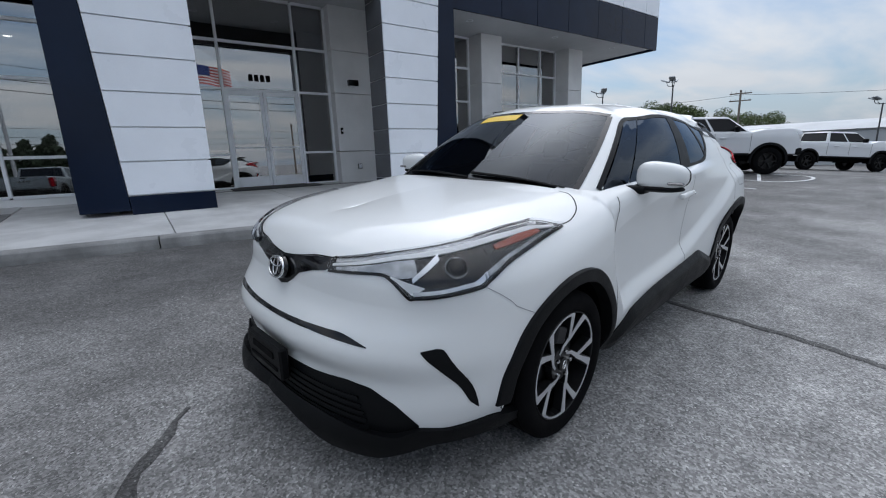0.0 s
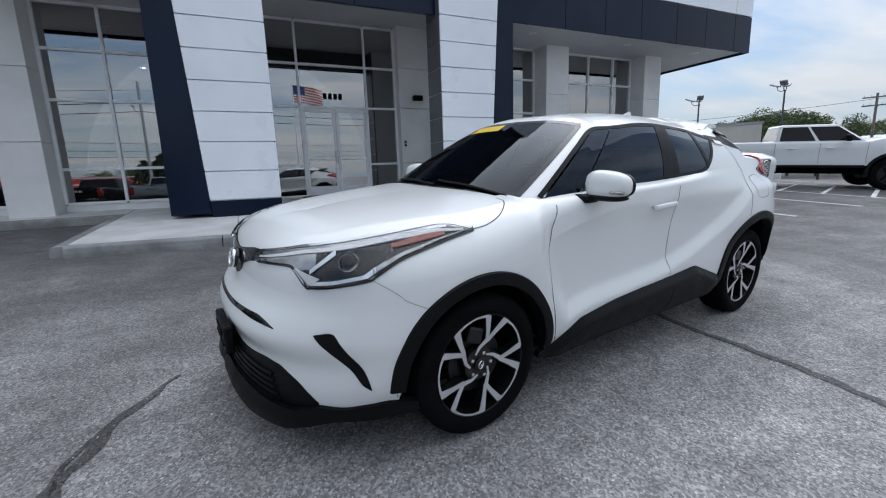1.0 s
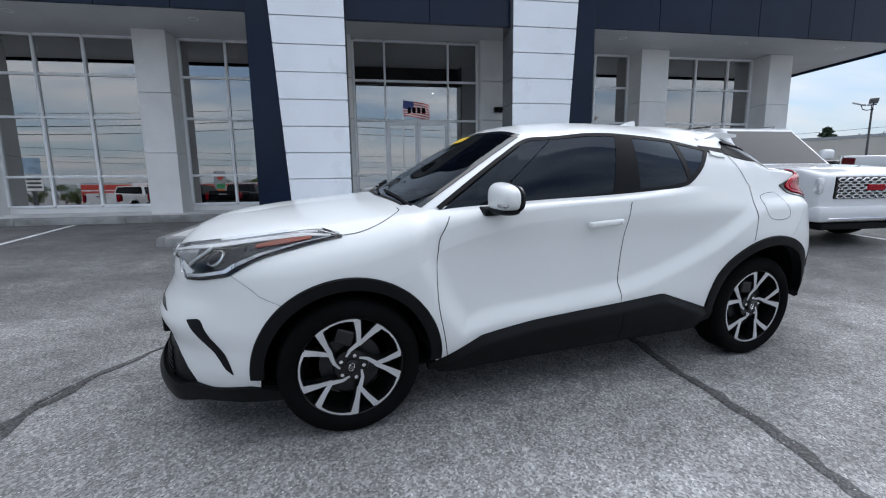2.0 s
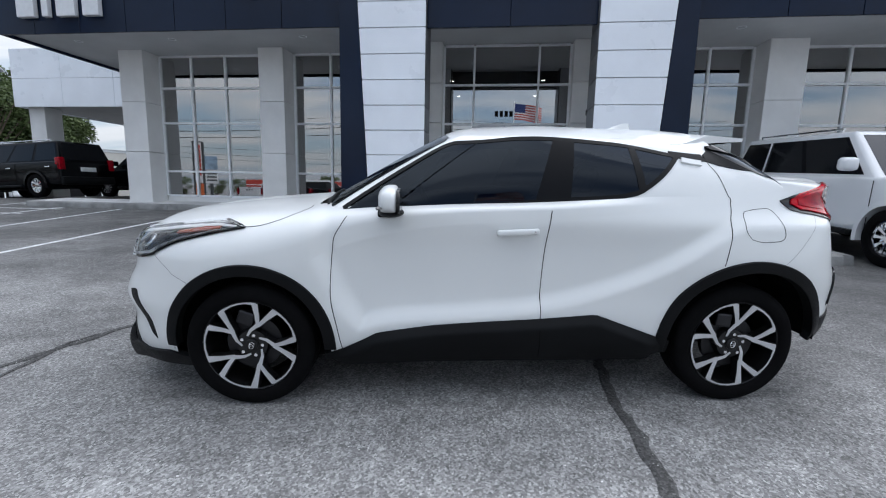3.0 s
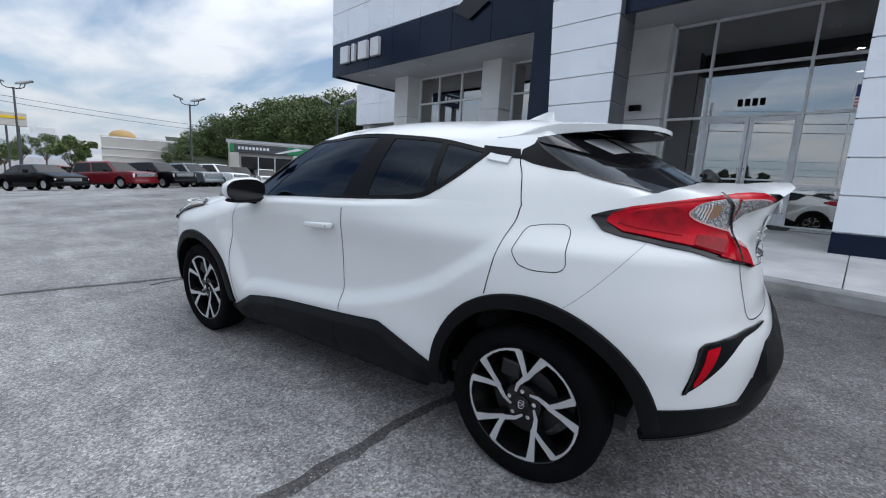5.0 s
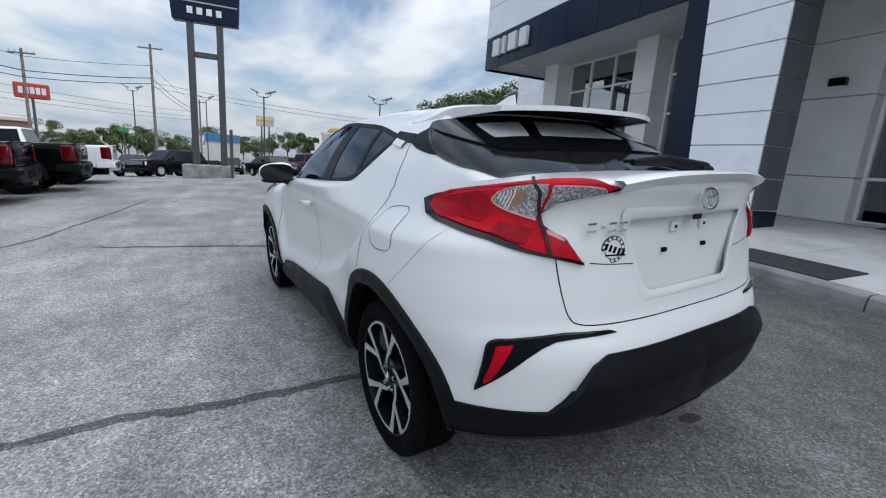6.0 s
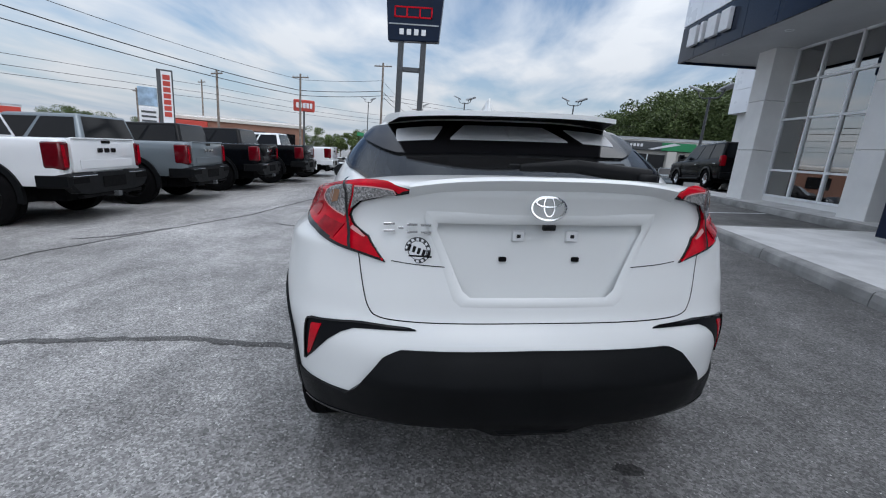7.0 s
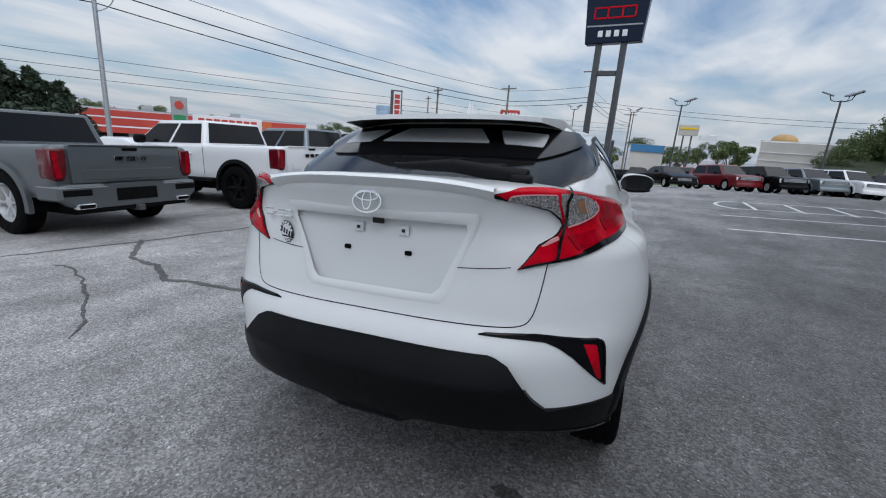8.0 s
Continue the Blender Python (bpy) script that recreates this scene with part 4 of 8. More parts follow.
    ribbon("lamp_split", body, [(2.472, 1.197), (2.484, 1.067), (2.513, 0.955), (2.547, 0.883), (2.598, 0.818), (2.627, 0.767)], GLOSS_BLACK, tail, side, 0.011, 0.0235)

    # black lower trim
    SKIRT_HI = ((1.14, 0.06), (1.175, 0.10), (1.25, 0.225), (1.36, 0.255), (1.58, 0.285), (1.70, 0.305), (1.77, 0.21), (1.86, 0.09))
    sill = raised(body, lambda u, v: 0.034 * np.clip((np.interp(u, *zip(*SKIRT_HI)) - v) / 0.06, 0, 1) * step((u - 1.14) / 0.06) * step((1.86 - u) / 0.06))
    patch("side_skirt", sill, (1.14, 1.86), ((1.14, 0.0), (1.9, 0.0)), SKIRT_HI, BLACK_PLASTIC, hero, side, 0.006, 60, 26, 0.03)
    ribbon("skirt_joint", body, [(1.585, 0.02), (1.583, 0.15), (1.582, 0.22)], GAP, hero, side, 0.006, 0.041)
    lip = raised(body, lambda u, v: 0.045 * np.clip(1 - (v - 0.04) / 0.26, 0, 1) ** 0.7 * (1 - 0.8 * step((u - 0.38) / 0.22)))
    patch("front_lip", lip, (0.0, 0.84), ((0, 0.165), (0.08, 0.15), (0.16, 0.115), (0.25, 0.06), (0.39, 0.03), (0.55, 0.06), (1, 0.03)), ((0, 0.245), (0.20, 0.225), (0.33, 0.19), (0.45, 0.165), (0.51, 0.205), (0.60, 0.175), (0.74, 0.20), (0.84, 0.14)), BLACK_PLASTIC, hero, side, 0.010, 40, 8, 0.03)
    patch("lower_grille", body, (0.0, 0.51), ((0, 0.18), (0.2, 0.14), (0.3, 0.10), (0.51, 0.14)), ((0, 0.432), (0.14, 0.45), (0.25, 0.475), (0.33, 0.455), (0.42, 0.36), (0.51, 0.215)), BLACK_PLASTIC, hero, side, 0.003, 26, 8)
    for k in range(5):
        ribbon("grille_bar", body, [(0.0, 0.235 + 0.035 * k), (0.2, 0.22 + 0.038 * k), (0.36 - 0.015 * k, 0.19 + 0.045 * k)], BLACK_PLASTIC, hero, side, 0.014, 0.012, thick=0.01)
    patch("upper_intake", body, (0.0, 0.345), ((0, 0.755), (0.15, 0.768), (0.25, 0.762), (0.345, 0.751)), ((0, 0.785), (0.15, 0.803), (0.25, 0.81), (0.29, 0.793), (0.345, 0.756)), GLOSS_BLACK, hero, side, 0.002, 20, 4)
    patch("corner_intake", body, (0.503, 0.674), ((0.503, 0.748), (0.55, 0.65), (0.60, 0.50), (0.638, 0.375), (0.674, 0.316)), ((0.503, 0.757), (0.55, 0.776), (0.572, 0.763), (0.60, 0.675), (0.64, 0.50), (0.674, 0.325)), BLACK_PLASTIC, hero, side, 0.003, 16, 5)
    patch("badge_bar", body, (0.0, 0.20), ((0, 0.94), (0.016, 0.96), (0.056, 1.075), (0.11, 1.14), (0.165, 1.175), (0.20, 1.285)), ((0, 1.20), (0.05, 1.233), (0.114, 1.277), (0.20, 1.292)), GLOSS_BLACK, hero, side, 0.003, 14, 5)
    ridge = raised(body, lambda u, v: 0.036 * np.where(v > 0.265, np.clip(1 - (v - 0.265) / 0.12, 0, 1), np.clip(1 - (0.265 - v) / 0.22, 0, 1)) * step((u - 2.5) / 0.22))
    patch("rear_valance", ridge, (2.295, 3.0), VALANCE_LO, ((2.14, 0.10), (2.30, 0.158), (2.45, 0.163), (2.61, 0.166), (2.655, 0.215), (2.735, 0.355), (2.78, 0.39), (3.0, 0.40)), BLACK_PLASTIC, hero, side, 0.008, 56, 22, 0.04)
    ribbon("valance_edge", body, [(2.30, 0.005), (2.5, 0.042), (2.7, 0.067), (2.93, 0.074)], GLOSS_BLACK, hero, side, 0.012, 0.012, thick=0.01)
    well = patch("reflector_recess", body, (2.387, 2.818), R_LO, R_HI, PILLAR_BLACK, hero, side, 0.003, 60, 6, 0.006)
    ribbon("reflector_rim", body, [(2.392, 0.24), (2.414, 0.335), (2.445, 0.43), (2.475, 0.452), (2.52, 0.456), (2.60, 0.464), (2.676, 0.472), (2.80, 0.468)], GLOSS_BLACK, well, side, 0.007, 0.010, thick=0.008)
    patch("reflector", body, (2.418, 2.522), ((2.418, 0.268), (2.44, 0.288), (2.522, 0.432)), ((2.418, 0.290), (2.472, 0.430), (2.522, 0.436)), TAIL_RED, well, side, 0.0055, 12, 6, 0.004, label="red reflector in the rear bumper")

    # wheel arch trims and liners
    for hx, ro, a0, a1 in ((-1.320, 0.449, -3, 181), (1.345, 0.488, 7, 186)):
        a = np.linspace(radians(a0), radians(a1), 61)
        rings = []
        for rad, off in ((ro - 0.06, -0.05), (ro - 0.06, 0.010), (ro - 0.052, 0.014), (ro - 0.004, 0.012), (ro, 0.006), (ro, -0.02)):
            x, z = hx + rad * np.cos(a), 0.34 + rad * np.sin(a)
            z = np.maximum(z, 0.2)
            # width of the body at that place
            w = flank_w(np.clip(x, XF, XR), z)
            kf = np.clip((XF - x) / (nose_x(z) + XF), 0, 1)
            kr = np.clip((x - XR) / (tail_x(z) - XR), 0, 1)
            w = np.where(x < XF, w * (1 - kf**2.6) ** (1 / 2.6), np.where(x > XR, w * (1 - kr**3.0) ** (1 / 3.0), w))
            rings.append(np.stack([x, WIDE * w + off, z], -1))
        q = sided(np.stack(rings, 1), side)
        m = q.shape[1]
        fs = [(i * m + j, (i + 1) * m + j, (i + 1) * m + j + 1, i * m + j + 1) for i in range(60) for j in range(m - 1)]
        me = bpy.data.meshes.new("arch_trim")
        me.from_pydata(q.reshape(-1, 3).tolist(), [], fs if side > 0 else [g[::-1] for g in fs])
        smooth(me, 40)
        link("arch_trim", me, BLACK_PLASTIC, hero)
        bm = bmesh.new()
        prof = [((ro - 0.03) * math.cos(t), (ro - 0.03) * math.sin(t)) for t in np.linspace(radians(2), radians(184), 25)]
        lo = [bm.verts.new((hx + p[0], side * 0.86, 0.337 + p[1])) for p in prof]
        hi = [bm.verts.new((hx + p[0], side * 0.52, 0.337 + p[1])) for p in prof]
        for i in range(24):
            bm.faces.new((lo[i], lo[i + 1], hi[i + 1], hi[i]))
        bm.faces.new(hi)
        part("arch_liner", bm, GAP, hero, soft=60)

    # door mirror
    bm = bmesh.new()
    bmesh.ops.create_uvsphere(bm, u_segments=28, v_segments=18, radius=1.0)
    for v in bm.verts:
        x, y, z = v.co
        s = lambda t, p: math.copysign(abs(t) ** p, t)
        y2 = s(y, 0.75)
        v.co = Vector((-0.560 + 0.066 * s(x, 0.7) * (1.0 if x < 0 else 0.55), side * (0.955 + 0.125 * y2), 1.122 + (0.072 - 0.012 * y2) * s(z, 0.7)))
    mir = part("door_mirror", bm, WHITE_PAINT, hero, soft=60)
    bm = bmesh.new()
    bmesh.ops.create_uvsphere(bm, u_segments=20, v_segments=10, radius=1.0)
    for v in bm.verts:
        x, y, z = v.co
        v.co = Vector((-0.565 + 0.062 * x, side * (0.94 + 0.13 * y), 1.062 + 0.022 * z))
    part("mirror_base", bm, BLACK_PLASTIC, mir, soft=60)
    bm = bmesh.new()
    block(bm, -0.64, -0.55, min(side * 0.72, side * 0.90), max(side * 0.72, side * 0.90), 1.03, 1.07, 0.012, segments=2)
    part("mirror_arm", bm, BLACK_PLASTIC, mir, soft=50)
    bm = bmesh.new()
    prism(bm, [(side * (0.955 + 0.122 * math.copysign(abs(math.cos(t)) ** 0.8, math.cos(t))), 1.12 + 0.066 * math.copysign(abs(math.sin(t)) ** 0.8, math.sin(t))) for t in np.linspace(0, 2 * math.pi, 33)[:-1]], -0.531, -0.517, "YZ", 0.003)
    # gloss black puts the reflected dark car side into the mirror's colour
    part("mirror_glass", bm, GLOSS_BLACK, mir)
    bm = bmesh.new()
    block(bm, -0.63, -0.60, min(side * 1.0, side * 1.075), max(side * 1.0, side * 1.075), 1.085, 1.10, 0.006)
    part("indicator", bm, TAIL_CLEAR, mir)

    # door handle
    hp = surf_point(body, *[np.array(k) for k in at(0.09, 0.962)], 0.0)
    bm = bmesh.new()
    block(bm, -0.03, 0.19, -0.016, 0.016, -0.016, 0.016, 0.011, segments=3)
    for v in bm.verts:
        v.co.y += 0.014 * math.cos((v.co.x - 0.08) / 0.11 * 1.4)
        v.co = Vector((v.co.x, side * (hp[1] + 0.018 + v.co.y), hp[2] + v.co.z + 0.05 * (v.co.x - 0.08)))
    hd = part("door_handle", bm, WHITE_PAINT, hero, soft=60)
    bm = bmesh.new()
    bmesh.ops.create_cone(bm, cap_ends=True, segments=12, radius1=0.007, radius2=0.006, depth=0.006, matrix=Matrix.Translation((0.165, side * (hp[1] + 0.044), hp[2] + 0.004)) @ Matrix.Rotation(radians(90), 4, "X"))
    part("lock", bm, CHROME, hd)

# underbody, chassis shadow and cabin
boxed("underbody", (-1.95, 0.95, -0.72, 0.72, 0.20, 0.26), GAP, hero, bevel=0.02)
boxed("boot_floor", (0.95, 1.9, -0.62, 0.62, 0.36, 0.44), GAP, hero, bevel=0.02)
boxed("cabin_floor", (-0.9, 1.7, -0.76, 0.76, 0.30, 0.36), SEAT, hero)
bm = bmesh.new()
prism(bm, [(-1.02, 0.70), (-1.02, 1.03), (-0.75, 1.04), (-0.45, 0.97), (-0.42, 0.80), (-0.6, 0.70)], -0.70, 0.70, "XZ", 0.02)
part("dashboard", bm, SEAT, hero)
for side in (-1, 1):
    for x0 in (0.0, 0.85):
        bm = bmesh.new()
        s0 = side * 0.36
        prism(bm, [(x0 - 0.12, 0.50), (x0 + 0.38, 0.44), (x0 + 0.40, 0.58), (x0 - 0.12, 0.63)], s0 - 0.25, s0 + 0.25, "XZ", 0.04)
        prism(bm, [(x0 + 0.30, 0.52), (x0 + 0.44, 0.52), (x0 + 0.60, 1.10), (x0 + 0.52, 1.12)], s0 - 0.23, s0 + 0.23, "XZ", 0.04)
        prism(bm, [(x0 + 0.54, 1.14), (x0 + 0.62, 1.13), (x0 + 0.67, 1.28), (x0 + 0.60, 1.30)], s0 - 0.12, s0 + 0.12, "XZ", 0.03)
        part("car_seat", bm, SEAT, hero)
bm = bmesh.new()
mt = Matrix.Translation((-0.36, -0.36, 1.0)) @ Matrix.Rotation(radians(65), 4, "Y")
sweep(bm, [mt @ Vector((0.18 * math.cos(2 * math.pi * i / 32), 0.18 * math.sin(2 * math.pi * i / 32), 0)) for i in range(33)], 0.015, 8)
rod(bm, (-0.36, -0.36, 1.0), (-0.6, -0.36, 0.9), 0.06, 0.04, 14)
block(bm, -0.015, 0.015, -0.18, 0.18, -0.03, 0.03, 0.01, Matrix.Translation((-0.36, -0.36, 1.0)))
part("steering_wheel", bm, BLACK_PLASTIC, hero)

# ---- hero car: wheels ----


def build_wheel(parent):
    """A wheel lying in the plane y = 0, face towards -y."""
    wheel = new("wheel")
    wheel.parent = parent
    bm = bmesh.new()
    R = 0.337
    prof = [(0.240, -0.070), (0.251, -0.090), (0.275, -0.103), (0.305, -0.104), (0.322, -0.096), (R - 0.004, -0.084), (R, -0.070), (R, -0.058), (R - 0.007, -0.056), (R - 0.007, -0.050), (R, -0.048), (R, -0.012), (R - 0.007, -0.010), (R - 0.007, -0.004), (R, -0.002), (R, 0.050), (R - 0.007, 0.052), (R - 0.007, 0.058), (R, 0.060), (R - 0.004, 0.088), (0.30, 0.105), (0.245, 0.09), (0.232, 0.07)]
    lathe(bm, prof, 64)
    part("tyre", bm, RUBBER, wheel, soft=35)
    bm = bmesh.new()
    lathe(bm, [(0.240, -0.070), (0.250, -0.088), (0.247, -0.093), (0.243, -0.090), (0.238, -0.06), (0.225, 0.02), (0.228, 0.08), (0.24, 0.088), (0.20, 0.075), (0.19, 0.03)], 56)
    part("rim", bm, WHEEL_BLACK, wheel, soft=35)
    bm = bmesh.new()
    lathe(bm, [(0.0, -0.030), (0.148, -0.030), (0.150, -0.020), (0.150, -0.005), (0.0, -0.005)], 40)
    part("brake_disc", bm, STEEL, wheel, soft=40)
    bm = bmesh.new()
    block(bm, 0.09, 0.17, -0.075, -0.02, 0.03, 0.12, 0.012, segments=2)
    part("brake_caliper", bm, STEEL, wheel)

    def strip(name, pts, mat, deep, grow=0.0, lift=0.0):
        """A band through (angle, radius, width) points, following the dished face."""
        bm = bmesh.new()
        cs = [Vector((r * math.cos(t), 0, r * math.sin(t))) for t, r, w in pts]
        rows = []
        for i, (t, r, w) in enumerate(pts):
            d = (cs[min(i + 1, len(cs) - 1)] - cs[max(i - 1, 0)]).normalized()
            n = Vector((-d.z, 0, d.x))
            y = -0.068 - 0.020 * (r - 0.055) / 0.17 - lift
            h = w / 2 + grow
            rows.append([bm.verts.new((p.x, yy, p.z)) for p, yy in ((cs[i] + n * h, y), (cs[i] - n * h, y), (cs[i] - n * (h + grow), y + deep), (cs[i] + n * (h + grow), y + deep))])
        for p, q in zip(rows, rows[1:]):
            for j in range(4):
                bm.faces.new((p[j], p[(j + 1) % 4], q[(j + 1) % 4], q[j]))
        bm.faces.new(rows[0])
        bm.faces.new(rows[-1])
        return part(name, bm, mat, wheel)

    for k in range(5):
        base = radians(72 * k)
        at_ = lambda deg, r, w: (base + radians(deg), r, w)
        stem = [at_(45, 0.054, 0.010), at_(22, 0.082, 0.016), at_(1, 0.120, 0.022)]
        arm1 = [at_(0, 0.114, 0.019), at_(6.5, 0.170, 0.023), at_(11.5, 0.236, 0.031)]
        arm2 = [at_(0, 0.114, 0.019), at_(-9.5, 0.170, 0.023), at_(-15.5, 0.236, 0.036)]
        arc = [at_(-12, 0.2345, 0.017), at_(-20, 0.2375, 0.012), at_(-30, 0.239, 0.0085), at_(-40, 0.2395, 0.008), at_(-48, 0.239, 0.0085), at_(-56, 0.2375, 0.012), at_(-62, 0.2345, 0.017)]
        for band in (stem, arm1, arm2, arc):
            strip("spoke", band, WHEEL_BLACK, 0.04, 0.003)
            strip("spoke_face", band, ALLOY, 0.004, 0.0, 0.002)
        t = base + radians(4)
        bm = bmesh.new()
        bmesh.ops.create_cone(bm, cap_ends=True, segments=6, radius1=0.0105, radius2=0.0095, depth=0.02, matrix=Matrix.Translation((0.058 * math.cos(t), -0.072, 0.058 * math.sin(t))) @ Matrix.Rotation(radians(90), 4, "X"))
        part("lug_nut", bm, CHROME, wheel)
    bm = bmesh.new()
    lathe(bm, [(0.088, -0.040), (0.080, -0.066), (0.060, -0.068), (0.0, -0.068)], 32)
    part("hub", bm, WHEEL_BLACK, wheel, soft=40)
    bm = bmesh.new()
    lathe(bm, [(0.033, -0.066), (0.033, -0.078), (0.030, -0.080), (0.0, -0.082)], 28)
    part("centre_cap", bm, WHEEL_BLACK, wheel, soft=40)
    bm = bmesh.new()
    ring_oval(bm, Matrix.Translation((0, -0.0825, 0)) @ Matrix.Rotation(radians(90), 4, "X"), 0.019, 0.013, 0.0022)
    ring_oval(bm, Matrix.Translation((0, -0.0825, 0.003)) @ Matrix.Rotation(radians(90), 4, "X"), 0.006, 0.010, 0.002)
    part("cap_emblem", bm, CHROME, wheel)
    return wheel


def ring_oval(bm, m, a, b, r, n=28):
    """A wire oval of half axes a and b."""
    rows = []
    for i in range(n):
        t = 2 * math.pi * i / n
        c = Vector((a * math.cos(t), b * math.sin(t), 0))
        d = Vector((b * math.cos(t), a * math.sin(t), 0)).normalized()
        rows.append([bm.verts.new(m @ (c + d * r * math.cos(s) + Vector((0, 0, r * math.sin(s))))) for s in np.linspace(0, 2 * math.pi, 7)[:-1]])
    for i in range(n):
        p, q = rows[i], rows[(i + 1) % n]
        for j in range(6):
            bm.faces.new((p[j], q[j], q[(j + 1) % 6], p[(j + 1) % 6]))


first = build_wheel(hero)
first.matrix_basis = Matrix.Translation((-1.32, -0.806, 0.337)) @ Matrix.Rotation(radians(-70), 4, "Y")
for x, side, turn in ((1.32, -1, -84), (-1.32, 1, 50), (1.32, 1, 12)):
    copy_thing(first, Matrix.Translation((x, side * 0.806, 0.337)) @ Matrix.Rotation(radians(180 if side > 0 else 0), 4, "Z") @ Matrix.Rotation(radians(turn), 4, "Y"))

# ---- hero car: spoiler, tailgate, badges, wipers ----
# roof spoiler: a thin blade that grows out of the roof
xs = np.linspace(0, 1, 13)
ys = np.linspace(-1, 1, 41)


def blade_top(s, t):
    """s 0..1 from the roof to the tip, t -1..1 across."""
    w = 0.602 - 0.125 * s
    tip = 1.615 - 0.105 * abs(t) ** 2.5
    x0 = 1.00 + 0.05 * (1 - abs(t))
    x = x0 + (tip - x0) * s
    k = float(step(s / 0.55))
    drop = 0.100 * (1 - k) + (0.045 - 0.037 * s) * k
    z = 1.531 - 0.032 * s - 0.012 * s * s - drop * abs(t) ** 3.6
    return Vector((x, w * t, z))


bm = bmesh.new()
top = [[bm.verts.new(blade_top(s, t)) for t in ys] for s in xs]
low = [[bm.verts.new(blade_top(s, t) - Vector((0, 0, 0.020 + 0.045 * (1 - s)))) for t in ys] for s in xs]
for i in range(12):
    for j in range(40):
        bm.faces.new((top[i][j], top[i + 1][j], top[i + 1][j + 1], top[i][j + 1]))
for j in range(40):
    bm.faces.new((top[12][j], low[12][j], low[12][j + 1], top[12][j + 1]))
for i in range(12):
    for j in (0, 40):
        bm.faces.new((top[i][j], top[i + 1][j], low[i + 1][j], low[i][j]))
spoiler = part("roof_spoiler", bm, WHITE_PAINT, hero, soft=40)
bm = bmesh.new()
low = [[bm.verts.new(blade_top(s * 0.985, t * 0.99) - Vector((0, 0, 0.014 + 0.050 * (1 - s)))) for t in ys] for s in xs]
for i in range(12):
    for j in range(40):
        bm.faces.new((low[i][j], low[i][j + 1], low[i + 1][j + 1], low[i + 1][j]))
part("spoiler_underside", bm, BLACK_PLASTIC, spoiler, soft=40)
bm = bmesh.new()
block(bm, 1.575, 1.600, -0.20, 0.20, 1.462, 1.470, 0.003)
part("brake_light", bm, GLOSS_BLACK, spoiler)

# shark-fin antenna
bm = bmesh.new()
prof = [(0.82, 1.540, 0.028), (0.90, 1.572, 0.022), (0.98, 1.600, 0.013), (1.02, 1.602, 0.010), (1.035, 1.53, 0.022)]
rows = []
for x, z, h in prof:
    rows.append([bm.verts.new((x, y, zz)) for y, zz in ((-0.034, 1.52), (-h, (z + 1.52) / 2 + 0.004), (-h * 0.3, z), (h * 0.3, z), (h, (z + 1.52) / 2 + 0.004), (0.034, 1.52))])
for p, q in zip(rows, rows[1:]):
    for j in range(5):
        bm.faces.new((p[j], q[j], q[j + 1], p[j + 1]))
bm.faces.new(rows[0])
bm.faces.new(rows[-1])
part("antenna", bm, WHITE_PAINT, hero, soft=50)

# tailgate: lip, number recess with an empty bracket
bm = bmesh.new()
rows = []
for j in range(41):
    t = -1 + j / 20
    y = 0.44 * t
    b = 0.050 * abs(t) ** 2.6
    zt = 1.246 - 0.030 * abs(t) ** 3
    rows.append([bm.verts.new((2.075 - b + dx, y, zt + dz)) for dx, dz in ((-0.20, -0.018), (-0.06, 0.004), (0.035, 0.008), (0.048, -0.002), (0.038, -0.016), (0.0, -0.045), (-0.02, -0.07))])
for p, q in zip(rows, rows[1:]):
    for j in range(6):
        bm.faces.new((p[j], p[j + 1], q[j + 1], q[j]))
part("tailgate_lip", bm, WHITE_PAINT, hero, soft=50)
tx = lambda y, z: float(XR + (tail_x(z) - XR) * (1 - min(1, abs(y) / 0.925) ** 3) ** (1 / 3))


def along(poly, n=10):
    """Evenly spaced places along a closed polygon."""
    return [(p[0] + (q[0] - p[0]) * k / n, p[1] + (q[1] - p[1]) * k / n) for p, q in zip(poly, poly[1:] + poly[:1]) for k in range(n)]


bm = bmesh.new()
pocket_rim = list(POCKET)
rings = []
for d, sink in ((0.040, -0.003), (0.030, 0.0012), (0.010, 0.0010), (0.0, -0.003), (-0.010, -0.012), (-0.022, -0.022), (-0.036, -0.028), (-0.052, -0.030)):
    rings.append([bm.verts.new((tx(y, z) + sink, y, z)) for y, z in along(grown(pocket_rim, d))])
for p, q in zip(rings, rings[1:]):
    for k in range(len(p)):
        k2 = (k + 1) % len(p)
        bm.faces.new((p[k], p[k2], q[k2], q[k]))
bm.faces.new(rings[-1])
part("number_recess", bm, WHITE_PAINT, hero, soft=80, label="empty number plate recess in white paint")
for y, z, w, h, mat in ((-0.075, 1.055, 0.042, 0.036, STICKER_WHITE), (0.110, 1.055, 0.042, 0.036, STICKER_WHITE), (-0.125, 0.975, 0.026, 0.016, GAP), (0.128, 0.975, 0.026, 0.016, GAP), (0.02, 1.088, 0.045, 0.02, GLOSS_BLACK)):
    bm = bmesh.new()
    x = tx(0.2, z) - (0.022 if z < 1.08 else 0.0)
    block(bm, x - 0.006, x + 0.006, y - w / 2, y + w / 2, z - h / 2, z + h / 2, 0.003)
    if mat is STICKER_WHITE:
        c = part("plate_clip", bm, mat, hero)
        bm = bmesh.new()
        block(bm, x + 0.006, x + 0.010, y - 0.007, y + 0.007, z - 0.006, z + 0.006, 0.002)
        part("screw", bm, STEEL, c)
    else:
        part("plate_plug" if mat is GAP else "rear_camera", bm, mat, hero)


